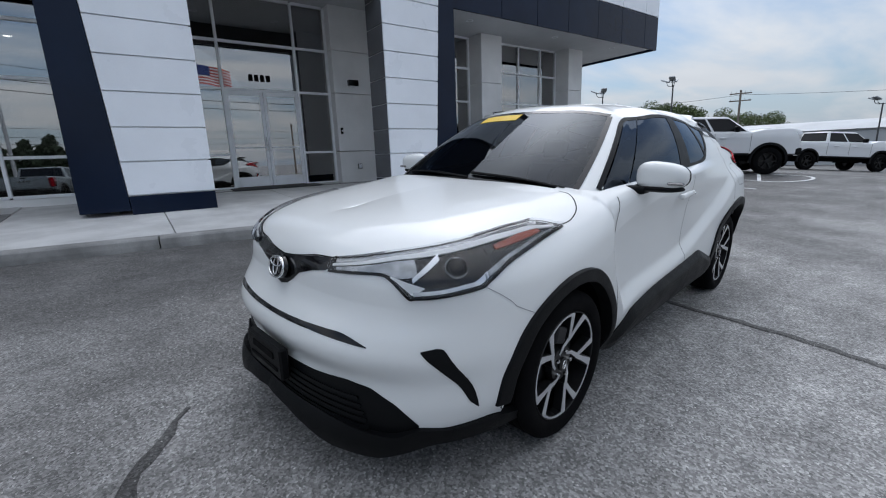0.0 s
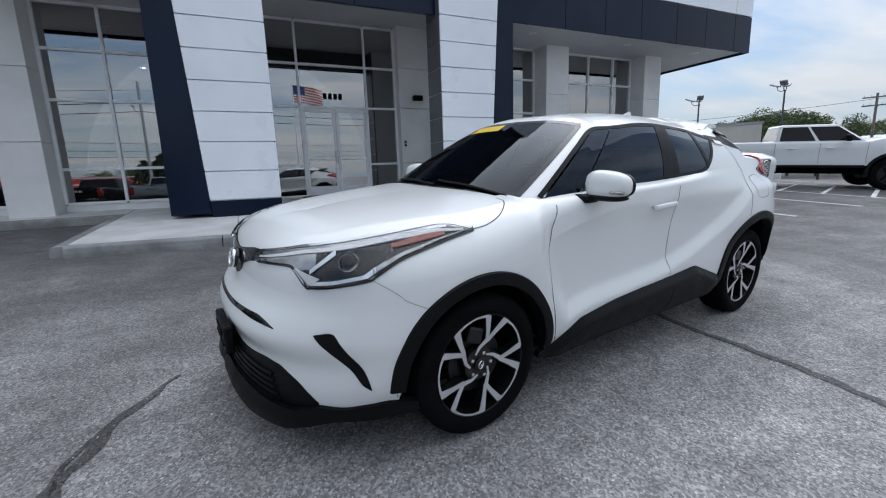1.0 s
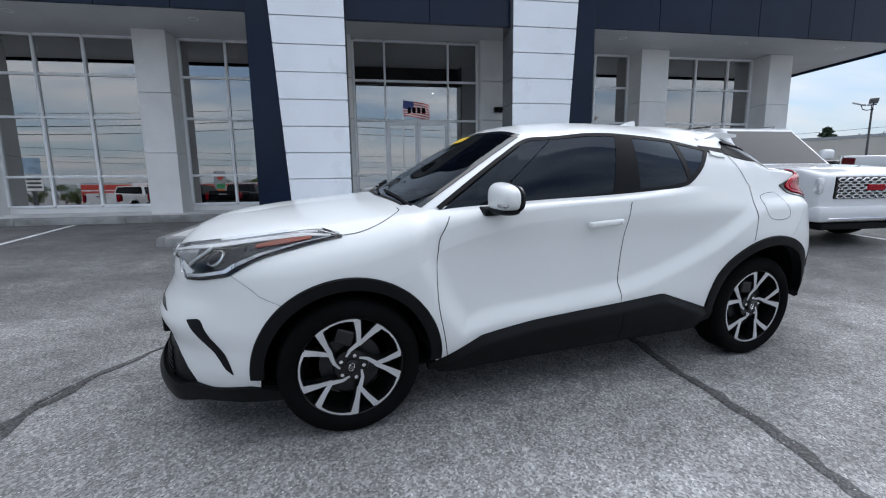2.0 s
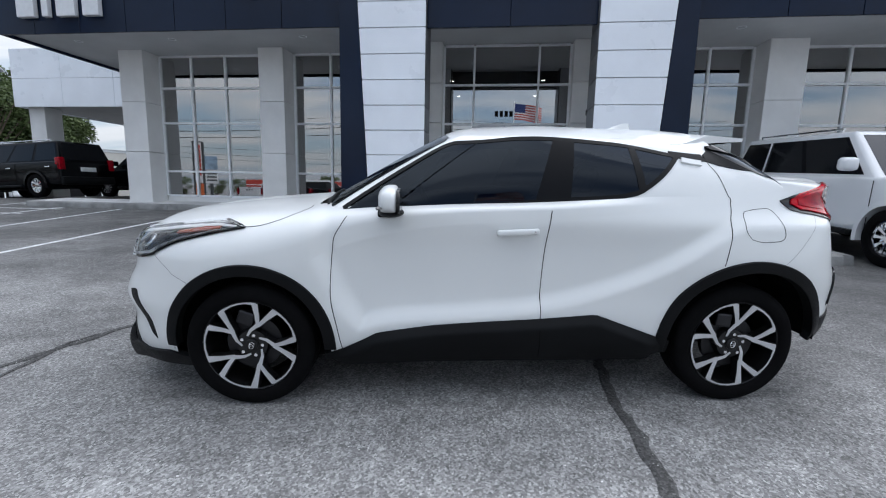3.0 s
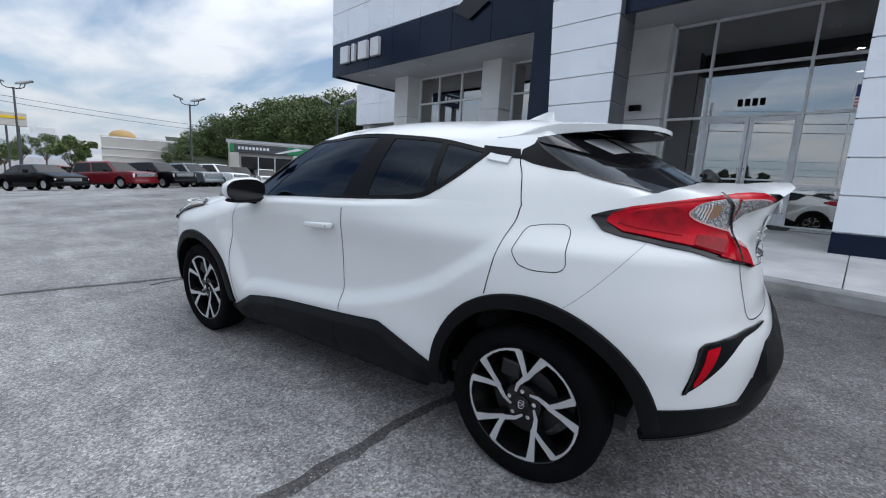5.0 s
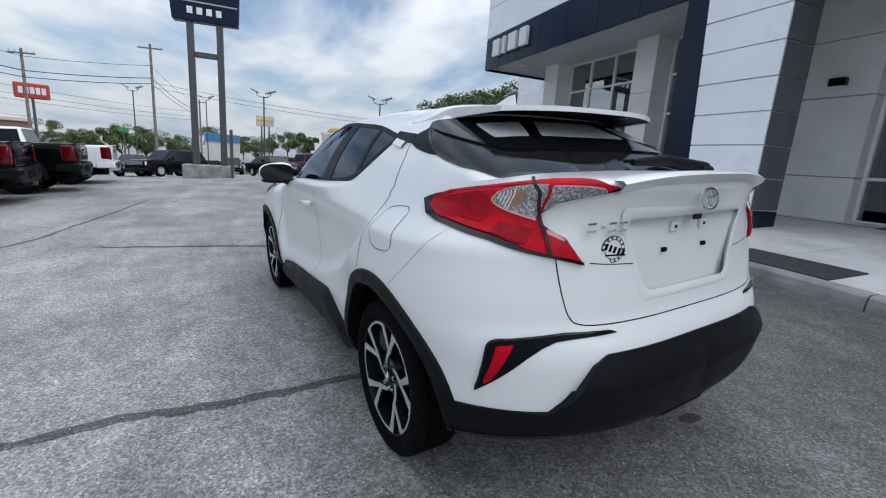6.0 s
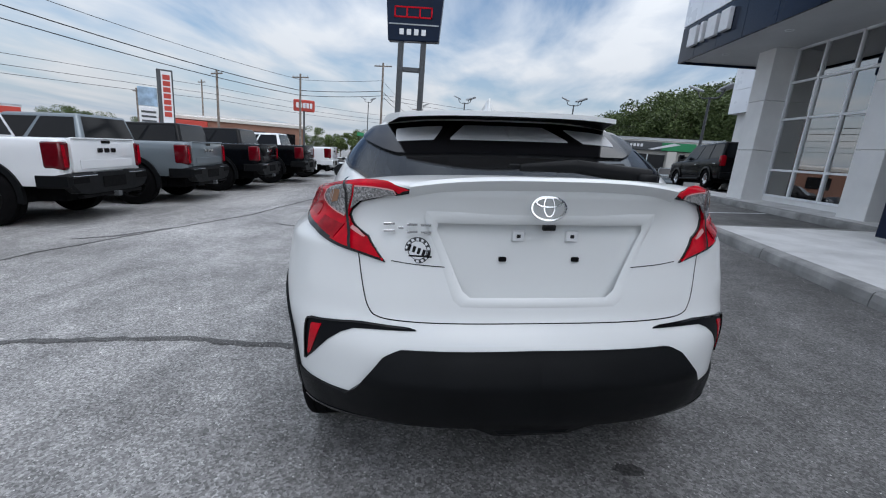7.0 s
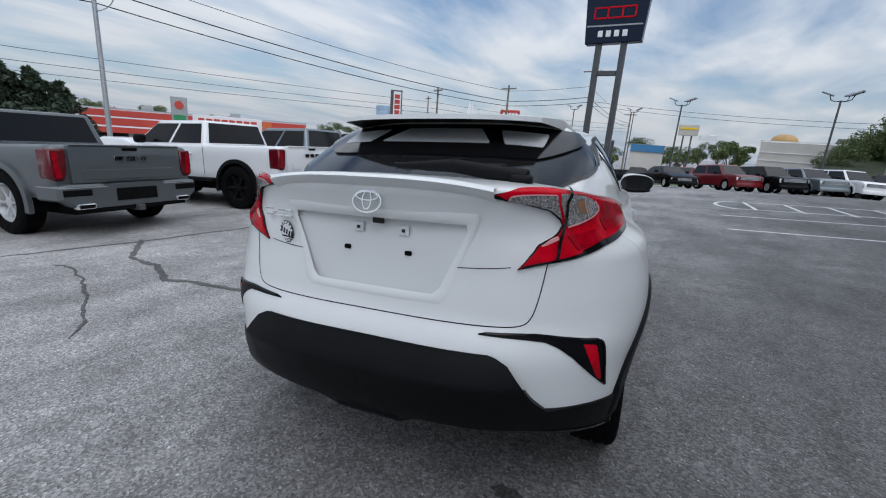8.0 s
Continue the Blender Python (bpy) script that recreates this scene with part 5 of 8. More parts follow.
def oval_badge(m, s, parent):
    bm = bmesh.new()
    ring_oval(bm, m, 0.062 * s, 0.042 * s, 0.0055 * s, 40)
    ring_oval(bm, m @ Matrix.Translation((0, 0.006 * s, 0.002)), 0.019 * s, 0.036 * s, 0.004 * s, 32)
    ring_oval(bm, m @ Matrix.Translation((0, 0.020 * s, 0.003)), 0.046 * s, 0.016 * s, 0.004 * s, 32)
    return part("emblem", bm, CHROME, parent, "chrome oval emblem", soft=60)


oval_badge(Matrix.Translation((2.090, 0.0, 1.158)) @ Matrix.Rotation(radians(90), 4, "Z") @ Matrix.Rotation(radians(78), 4, "X"), 0.90, hero)
oval_badge(Matrix.Translation((-2.190, 0, 0.800)) @ Matrix.Rotation(radians(-90), 4, "Z") @ Matrix.Rotation(radians(75), 4, "X"), 1.05, hero)
bm = bmesh.new()
bmesh.ops.create_cone(bm, cap_ends=True, segments=32, radius1=0.07, radius2=0.066, depth=0.012)
bmesh.ops.scale(bm, vec=(1, 0.72, 1), verts=bm.verts[:])
bmesh.ops.transform(bm, matrix=Matrix.Translation((-2.178, 0, 0.798)) @ Matrix.Rotation(radians(-90), 4, "Z") @ Matrix.Rotation(radians(75), 4, "X"), verts=bm.verts[:])
part("emblem_base", bm, GLOSS_BLACK, hero)
# model badge as plain chrome strokes, and the dealer's round sticker
for y0, y1 in ((-0.523, -0.485), (-0.475, -0.457), (-0.447, -0.412), (-0.403, -0.368)):
    for h in ((0.012, -0.012) if y1 - y0 > 0.03 else (0.0,)):
        x = tx((y0 + y1) / 2, 1.10) + 0.006
        boxed("badge_stroke", (x - 0.004, x + 0.003, y0, y1, 1.079 + h - 0.004, 1.079 + h + 0.004), CHROME, hero, bevel=0.0015)
sx = tx(-0.411, 1.005)
sm = Matrix.Translation((sx + 0.003, -0.411, 1.005)) @ Matrix.Rotation(radians(-15), 4, "Z")
for rad, mat, nm, dx in ((0.044, STICKER_GREY, "dealer_sticker", 0.0), (0.030, STICKER_WHITE, "sticker_field", 0.0015)):
    bm = bmesh.new()
    bmesh.ops.create_cone(bm, cap_ends=True, segments=36, radius1=rad, radius2=rad, depth=0.002)
    bmesh.ops.transform(bm, matrix=sm @ Matrix.Translation((dx, 0, 0)) @ Matrix.Rotation(radians(88), 4, "Y"), verts=bm.verts[:])
    part(nm, bm, mat, hero)
for k in range(14):
    bm = bmesh.new()
    block(bm, 0.0015, 0.003, -0.0045, 0.0045, 0.033, 0.041)
    bmesh.ops.transform(bm, matrix=sm @ Matrix.Rotation(2 * math.pi * k / 14, 4, "X"), verts=bm.verts[:])
    part("sticker_tick", bm, STICKER_WHITE, hero)
for k in range(5):
    bm = bmesh.new()
    block(bm, 0.0025, 0.004, -0.034 + 0.017 * k, -0.024 + 0.017 * k, -0.011, 0.011, 0.001, Matrix.Rotation(radians(-18), 4, "X"))
    bmesh.ops.transform(bm, matrix=sm, verts=bm.verts[:])
    part("sticker_bar", bm, GLOSS_BLACK, hero)
bm = bmesh.new()
block(bm, 0.0025, 0.004, -0.030, 0.048, -0.022, -0.016, 0.001)
bmesh.ops.transform(bm, matrix=sm, verts=bm.verts[:])
part("sticker_bar", bm, GLOSS_BLACK, hero)

# lip under the rear bumper
tx = float(body(np.array(3.0), np.array(0.0))[0])
bm = bmesh.new()
prism(bm, [(-0.20, 0.415), (-0.12, 0.352), (0.12, 0.352), (0.20, 0.415)], tx - 0.10, tx + 0.03, "YZ", 0.008)
part("bumper_lip", bm, BLACK_PLASTIC, hero)

# wipers
bm = bmesh.new()
block(bm, -0.03, 0.03, -0.04, 0.04, -0.025, 0.02, 0.01, Matrix.Translation((1.81, 0.47, 1.238)))
rod(bm, (1.80, 0.49, 1.245), (1.785, 0.20, 1.280), 0.032, 0.026, 10)
rod(bm, (1.785, 0.20, 1.280), (1.79, -0.02, 1.272), 0.026, 0.013, 10)
rod(bm, (1.765, 0.40, 1.282), (1.78, -0.06, 1.276), 0.012, 0.008, 6)
part("rear_wiper", bm, BLACK_PLASTIC, hero, soft=50)
for y0, y1 in ((-0.62, -0.02), (-0.02, 0.58)):
    bm = bmesh.new()
    n = 10
    pts = []
    for k in range(n + 1):
        y = y0 + (y1 - y0) * k / n
        u = np.interp(abs(y), [0, 0.36, 0.66], [0, 0.5, 0.9])
        p = surf_point(cab, np.array(u), np.array(0.05 + 0.05 * k / n), 0.014)
        pts.append(Vector((p[0], y, p[2])))
    sweep(bm, pts, 0.009, 6)
    part("windscreen_wiper", bm, BLACK_PLASTIC, hero)
bm = bmesh.new()
rows = []
for j in range(31):
    t = -1 + j / 15
    y = 0.74 * t
    x = -1.045 + 0.16 * abs(t) ** 2.2
    z = 1.062 - 0.028 * abs(t) ** 2.5
    rows.append([bm.verts.new((x - 0.03, y, z + 0.004)), bm.verts.new((x + 0.01, y, z + 0.018)), bm.verts.new((x + 0.07, y, z + 0.03))])
for p, q in zip(rows, rows[1:]):
    for j in range(2):
        bm.faces.new((p[j], p[j + 1], q[j + 1], q[j]))
part("cowl", bm, BLACK_PLASTIC, hero, soft=50)

# price strip at the top of the windscreen, number bracket at the front, exhaust and tow cover
patch("windscreen_strip", cab, (0.12, 0.62), ((0.12, 0.86), (0.62, 0.86)), ((0.12, 0.96), (0.62, 0.96)), YELLOW, hero, 1, 0.004, 12, 3, label="yellow strip on the windscreen")
bm = bmesh.new()
block(bm, -2.285, -2.245, -0.16, 0.16, 0.36, 0.50, 0.008)
plate = part("number_bracket", bm, BLACK_PLASTIC, hero, "empty black number plate bracket")
bm = bmesh.new()
block(bm, -2.290, -2.284, -0.13, 0.13, 0.395, 0.41, 0.002)
block(bm, -2.290, -2.284, -0.10, 0.10, 0.44, 0.47, 0.002)
part("bracket_slot", bm, GAP, plate)
bm = bmesh.new()
prism(bm, [(-0.22, 0.41), (0.22, 0.41), (0.13, 0.340), (-0.13, 0.340)], 1.95, 2.085, "YZ", 0.008)
part("diffuser", bm, BLACK_PLASTIC, hero)

# ---- ground ----
bm = bmesh.new()
gy = [-900, -200, -60, -45, -30, -20, -14, -11, -8, -5, -2, 0, 2, 4, 6, 9, 12, 20, 60, 200, 900]
gx = [-900, -200, -60, -40, -28, -17, -12, -6, -3, 0, 3, 6, 12, 16, 30, 60, 200, 900]
vv = [[bm.verts.new((x, y, gz(y, x))) for x in gx] for y in gy]
for i in range(len(gy) - 1):
    for j in range(len(gx) - 1):
        bm.faces.new((vv[i][j], vv[i][j + 1], vv[i + 1][j + 1], vv[i + 1][j]))
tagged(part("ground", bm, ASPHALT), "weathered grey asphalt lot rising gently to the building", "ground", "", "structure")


def laid(name, quads, mat, z, label, category, kind="structure", thick=0.0):
    """Thin painted or poured pieces that follow the lot: corners in plan."""
    bm = bmesh.new()
    for q in quads:
        top = [bm.verts.new((x, y, gz(y, x) + z)) for x, y in q]
        bm.faces.new(top)
        if thick:
            low = [bm.verts.new((x, y, gz(y, x) + z - thick)) for x, y in q]
            for i in range(len(q)):
                k = (i + 1) % len(q)
                bm.faces.new((top[i], low[i], low[k], top[k]))
    return tagged(part(name, bm, mat), label, category, "", kind)


def line_quad(a, b, w=0.10):
    d = Vector((b[0] - a[0], b[1] - a[1])).normalized() * w / 2
    return [(a[0] - d.y, a[1] + d.x), (a[0] + d.y, a[1] - d.x), (b[0] + d.y, b[1] - d.x), (b[0] - d.y, b[1] + d.x)]


for a, b in (((-6.75, 1.95), (-7.45, 7.35)), ((-9.15, 1.9), (-9.95, 7.35)), ((-11.1, 2.2), (-12.0, 9.0)), ((-13.4, 2.6), (-14.1, 9.0)), ((7.35, 1.84), (7.35, 7.3)), ((10.1, 1.95), (10.1, 7.3)), ((12.4, 2.35), (12.4, 7.3)), ((15.4, 2.5), (15.4, 7.3)), ((18.0, 1.8), (18.0, 7.3))):
    laid("bay_line", [line_quad(a, b)], LINE_PAINT, 0.004, "worn white parking bay line on asphalt", "road marking", "structure")
for x0, x1, y0, rise, count in ((-13.4, -11.1, 2.5, 0.15, 6), (12.4, 15.4, 2.5, 1.0, 4)):
    arc = [((x0 + x1) / 2 + (x1 - x0) / 2 * math.cos(t), y0 + 0.65 * math.sin(t)) for t in np.linspace(math.pi, 2 * math.pi, 13)]
    quads = [line_quad(a, b) for a, b in zip(arc, arc[1:])] + [line_quad((x0 - 0.06 * k, y0 + 0.15 + 1.05 * k), (x1 - 0.06 * k, y0 + 0.15 + rise + 1.05 * k)) for k in range(count)]
    laid("hatched_marking", quads, LINE_PAINT, 0.005, "white hatched parking island marking, worn", "road marking")


def tar_line(pts, width, seed):
    """A poured crack seal with uneven edges."""
    rng = random.Random(seed)
    dense = []
    for (x0, y0), (x1, y1) in zip(pts, pts[1:]):
        n = max(2, int(math.hypot(x1 - x0, y1 - y0) / 0.07))
        dense += [(x0 + (x1 - x0) * i / n, y0 + (y1 - y0) * i / n) for i in range(n)]
    dense.append(pts[-1])
    bm = bmesh.new()
    rows = []
    wob = 0.0
    for i, (x, y) in enumerate(dense):
        a, b = dense[max(0, i - 1)], dense[min(len(dense) - 1, i + 1)]
        d = Vector((b[0] - a[0], b[1] - a[1]))
        d = d.normalized() if d.length else Vector((1, 0))
        wob = wob * 0.8 + rng.uniform(-0.018, 0.018)
        h = width / 2 * rng.uniform(0.65, 1.25) * min(1, 0.35 + 0.2 * min(i, len(dense) - 1 - i))
        cx_, cy_ = x - d.y * wob, y + d.x * wob
        rows.append([bm.verts.new((cx_ - d.y * s * h, cy_ + d.x * s * h, gz(cy_ + d.x * s * h) + z)) for s, z in ((-1, 0.002), (-0.6, 0.007), (0.6, 0.007), (1, 0.002))])
    for p, q in zip(rows, rows[1:]):
        for j in range(3):
            bm.faces.new((p[j], p[j + 1], q[j + 1], q[j]))
    tagged(part("crack_seal", bm, TAR), "dark tar seal poured along a crack in the asphalt", "crack seal", "", "structure")


tar_line([(0.83, 0.4), (0.82, -0.45), (0.83, -0.9), (0.82, -1.3), (0.80, -1.8), (0.88, -2.25), (0.97, -2.88), (1.06, -3.12), (0.88, -3.75), (0.88, -4.35), (0.34, -5.31)], 0.075, 1)
tar_line([(-2.57, 0.18), (-2.66, 0.0), (-2.80, -0.2), (-2.95, -0.85), (-3.2, -1.6), (-3.4, -2.4), (-3.6, -3.2)], 0.07, 2)
tar_line([(-2.84, -0.33), (-2.9, -0.6), (-2.78, -1.1)], 0.05, 8)
tar_line([(1.7, -5.5), (0.4, -5.15), (-1.2, -5.0), (-2.9, -4.55), (-4.4, -4.07), (-6.5, -3.95), (-9.2, -3.8)], 0.06, 3)
tar_line([(-2.9, -4.55), (-2.2, -4.9), (-1.9, -5.3)], 0.10, 4)
tar_line([(1.51, -4.61), (1.44, -4.4), (1.54, -3.76), (1.81, -2.9), (2.06, -2.36), (2.14, -2.22)], 0.03, 5)
bm = bmesh.new()
rng = random.Random(5)
ring = [bm.verts.new((1.79 + 0.04 * math.cos(t) * rng.uniform(0.6, 1.2), 0.84 + 0.075 * math.sin(t) * rng.uniform(0.6, 1.2), gz(0.84) + 0.004 + 0.004 * math.sin(t))) for t in np.linspace(0, 2 * math.pi, 17)[:-1]]
bm.faces.new(ring)
tagged(part("oil_stain", bm, TAR), "small dark oil stain on the asphalt", "stain", "", "structure")


def front_edge(x):
    return 3.82 - 0.10 * x


# raised concrete apron before the doors, with a kerb along its edge
apron = thing("pavement", "pale brushed concrete apron before the entrance, a step above the lot", "pavement", kind="structure")
for x0, x1 in ((-4.3, -2.27), (-2.26, -0.02), (-0.01, 2.3), (2.31, 4.95)):
    bm = bmesh.new()
    q = [(x0, front_edge(x0) + 0.16), (x1, front_edge(x1) + 0.16), (x1, 9.32), (x0, 9.32)]
    top = [bm.verts.new((x, y, gz(y) + 0.15)) for x, y in q]
    low = [bm.verts.new((x, y, gz(y) - 0.1)) for x, y in q]
    bm.faces.new(top)
    for i in range(4):
        k = (i + 1) % 4
        bm.faces.new((top[i], low[i], low[k], top[k]))
    bmesh.ops.bevel(bm, geom=[e for e in bm.edges if all(v in top for v in e.verts)], offset=0.008, segments=1, affect="EDGES")
    part("concrete_slab", bm, CONCRETE, apron)


def kerb_run(a, b, inward, label_parent):
    """A kerb from a to b in plan; inward is the way to the raised side."""
    n = max(1, round(math.hypot(b[0] - a[0], b[1] - a[1]) / 2.0))
    for k in range(n):
        s, e = k / n, (k + 1) / n - 0.008 / n
        p = [(a[0] + (b[0] - a[0]) * t, a[1] + (b[1] - a[1]) * t) for t in (s, e)]
        bm = bmesh.new()
        prof = ((-0.015, -0.1), (-0.008, 0.06), (0.004, 0.125), (0.022, 0.143), (0.05, 0.150), (0.155, 0.150), (0.155, -0.1))
        rows = [[bm.verts.new((x + inward[0] * o, y + inward[1] * o, gz(y + inward[1] * o) + z)) for o, z in prof] for x, y in p]
        for j in range(len(prof)):
            m_ = (j + 1) % len(prof)
            bm.faces.new((rows[0][j], rows[0][m_], rows[1][m_], rows[1][j]))
        bm.faces.new(rows[0])
        bm.faces.new(rows[1])
        part("kerb_stone", bm, KERB, label_parent)


kerb_run((-4.3, front_edge(-4.3)), (4.95, front_edge(4.95)), (0.1, 0.995), apron)
kerb_run((-4.45, front_edge(-4.3) + 0.05), (-4.45, 7.45), (1, 0), apron)
kerb_run((5.10, front_edge(4.95) + 0.05), (5.10, 7.45), (-1, 0), apron)
for x0, x1 in ((-13.0, -4.30), (4.95, 13.6)):
    walk_ = thing("pavement", "narrow concrete walk along the shop windows", "pavement", kind="structure")
    n = 6
    for k in range(n):
        a, b = x0 + (x1 - x0) * k / n, x0 + (x1 - x0) * (k + 1) / n - 0.01
        bm = bmesh.new()
        vs = block(bm, a, b, 7.60, 8.60, 0.2, 0.65, 0.006)
        for v in bm.verts:
            v.co.z = gz(v.co.y) + (0.15 if v.co.z > 0.5 else -0.1)
        part("concrete_slab", bm, CONCRETE, walk_)
    kerb_run((x0, 7.45), (x1, 7.45), (0, 1), walk_)
laid("door_mat", [[(-0.35, 3.98), (0.85, 3.90), (0.85, 4.60), (-0.35, 4.66)]], MAT_DARK, 0.162, "dark flat rubber panel set on the concrete apron", "mat", "", 0.015)
laid("door_mat", [[(-0.75, 8.55), (1.35, 8.55), (1.35, 9.15), (-0.75, 9.15)]], MAT_DARK, 0.162, "dark rubber mat before the glass doors", "mat", "", 0.015)

# ---- dealership building ----
FLOOR = 0.66
shop = thing("dealership_building", "white panelled car showroom with navy fascia and large windows", "building")


def panel(name, parent, x0, x1, y0, y1, z0, z1, mat, bevel=0.006, label=""):
    return boxed(name, (x0, x1, y0, y1, z0, z1), mat, parent, label, bevel)


# tapered entrance piers: white panels, navy fins
for inner, s in ((-1.465, -1), (2.065, 1)):
    pier = new("pier")
    pier.parent = shop
    edge = lambda z: inner + s * (1.235 + 0.055 * (z - 0.836))
    fin = inner + s * 1.88
    zs = [0.836 + 0.5285 * k for k in range(15)]
    for z0, z1 in zip(zs, zs[1:]):
        bm = bmesh.new()
        prism(bm, [(inner + s * 0.002, z0 + 0.010), (inner + s * 0.002, z1 - 0.010), (edge(z1), z1 - 0.010), (edge(z0), z0 + 0.010)], 6.24, 6.275, "XZ", 0.004)
        part("panel", bm, PANEL_WHITE, pier)
        bm = bmesh.new()
        prism(bm, [(6.28, z0 + 0.010), (6.98, z0 + 0.010), (6.98, z1 - 0.010), (6.28, z1 - 0.010)], inner, inner + s * 0.03, "YZ", 0.004)
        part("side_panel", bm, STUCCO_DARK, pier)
    bm = bmesh.new()
    prism(bm, [(inner + s * 0.03, 0.70), (inner + s * 0.03, zs[-1]), (edge(zs[-1]) - s * 0.01, zs[-1]), (edge(0.836) - s * 0.01, 0.70)], 6.285, 6.97, "XZ")
    part("core", bm, ALU, pier)
    bm = bmesh.new()
    prism(bm, [(edge(0.70) + s * 0.006, 0.60), (edge(zs[-1]) + s * 0.006, zs[-1]), (fin, zs[-1]), (fin, 0.60)], 6.25, 6.98, "XZ", 0.006)
    part("fin", bm, PANEL_NAVY, pier)
    bm = bmesh.new()
    prism(bm, [(inner - s * 0.0, 0.50), (inner - s * 0.0, 0.826), (edge(0.82), 0.826), (edge(0.60) + s * 0.0, 0.50)], 6.245, 6.99, "XZ", 0.006)
    part("plinth", bm, PANEL_NAVY, pier)

# canopy: navy fascia panels, white band above, soffit
canopy = new("canopy")
canopy.parent = shop
lx = [-11.95, -10.95, -9.75, -8.55, -7.32, -6.07, -4.74, -3.33]
rx = [4.0, 5.64, 6.97, 8.28, 9.69, 10.96, 12.32, 13.14]
for xs_ in (lx, rx):
    for a, b in zip(xs_, xs_[1:]):
        panel("fascia_panel", canopy, a + 0.006, b - 0.006, 6.44, 6.50, 4.645, 5.704, PANEL_NAVY)
        panel("upper_panel", canopy, a + 0.006, b - 0.006, 6.43, 6.50, 5.722, 6.70, PANEL_WHITE)
        panel("upper_panel", canopy, a + 0.006, b - 0.006, 6.43, 6.50, 6.715, 8.0, PANEL_WHITE)
    x0, x1 = xs_[0], xs_[-1]
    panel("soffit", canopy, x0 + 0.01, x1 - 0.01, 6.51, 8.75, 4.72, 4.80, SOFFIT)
    panel("canopy_core", canopy, x0 + 0.07, x1 - 0.07, 6.51, 9.3, 4.81, 7.98, STUCCO)
for x0, x1 in ((-11.95, -11.89), (13.08, 13.14)):
    for y0, y1 in ((6.51, 8.2), (8.21, 9.9), (9.91, 11.6), (11.61, 13.3)):
        panel("fascia_panel", canopy, x0, x1, y0, y1, 4.645, 5.704, PANEL_NAVY)
        panel("upper_panel", canopy, x0, x1, y0, y1, 5.722, 8.0, PANEL_WHITE)
for x0, x1 in ((-11.88, -10.15), (10.98, 13.07)):
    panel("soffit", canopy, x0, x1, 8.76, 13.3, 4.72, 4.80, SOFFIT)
    panel("canopy_core", canopy, x0, x1, 9.31, 13.3, 4.81, 7.98, STUCCO)
# entrance header
panel("header_panel", canopy, -1.46, 0.29, 6.44, 6.50, 4.58, 7.9, PANEL_NAVY)
panel("header_panel", canopy, 0.30, 2.06, 6.44, 6.50, 4.58, 7.9, PANEL_NAVY)
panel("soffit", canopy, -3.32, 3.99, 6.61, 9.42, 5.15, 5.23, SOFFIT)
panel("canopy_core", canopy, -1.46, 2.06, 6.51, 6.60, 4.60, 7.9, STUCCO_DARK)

# soffit downlights
for x in (-10.6, -8.0, -4.6, -0.7, 1.3, 5.2, 8.6, 11.6):
    y, z = (7.6, 5.15) if -1 < x < 2 else (7.2, 4.72)
    lamp = thing("ceiling_light", "round recessed downlight in the pale soffit", "downlight", Matrix.Translation((x, y, z)), "soffit downlights")
    bm = bmesh.new()
    lathe(bm, [(0.0, 0.004), (0.075, 0.004), (0.078, -0.008), (0.095, -0.010), (0.098, 0.002)], 24, "Z")
    part("bezel", bm, ALU, lamp, soft=40)

# columns
for k, (a, b) in enumerate(((-10.20, -9.48), (-6.17, -5.48), (6.22, 7.04), (10.2, 10.95))):
    col = new("column")
    col.parent = shop
    for z0, z1 in ((0.45, 2.02), (2.03, 3.36), (3.37, 4.72)):
        panel("column_panel", col, a, b, 7.92, 9.2, z0, z1, STUCCO, 0.008)
# recess walls beside the doors
for a, b in ((-3.3, -1.45), (2.06, 4.0)):
    w = new("recess_wall")
    w.parent = shop
    for z0, z1 in ((0.5, 1.49), (1.505, 3.0), (3.015, 4.06), (4.075, 5.15)):
        panel("wall_panel", w, a, b, 9.05, 9.6, z0, z1, STUCCO, 0.008)
panel("side_wall", shop, -10.10, -9.9, 9.21, 22.0, 0.4, 8.0, STUCCO)
panel("side_wall", shop, 10.75, 10.95, 9.21, 22.0, 0.4, 8.0, STUCCO)
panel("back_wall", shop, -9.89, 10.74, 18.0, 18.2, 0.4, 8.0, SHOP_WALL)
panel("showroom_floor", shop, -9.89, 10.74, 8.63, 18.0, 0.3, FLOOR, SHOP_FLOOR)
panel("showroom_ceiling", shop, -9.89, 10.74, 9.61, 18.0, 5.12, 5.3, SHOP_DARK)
panel("roof", shop, -11.8, 13.0, 9.35, 22.0, 8.0, 8.2, METAL_ROOF)
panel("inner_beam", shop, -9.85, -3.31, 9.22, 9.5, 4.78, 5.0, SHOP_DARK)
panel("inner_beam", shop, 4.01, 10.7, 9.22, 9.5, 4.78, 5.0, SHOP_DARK)


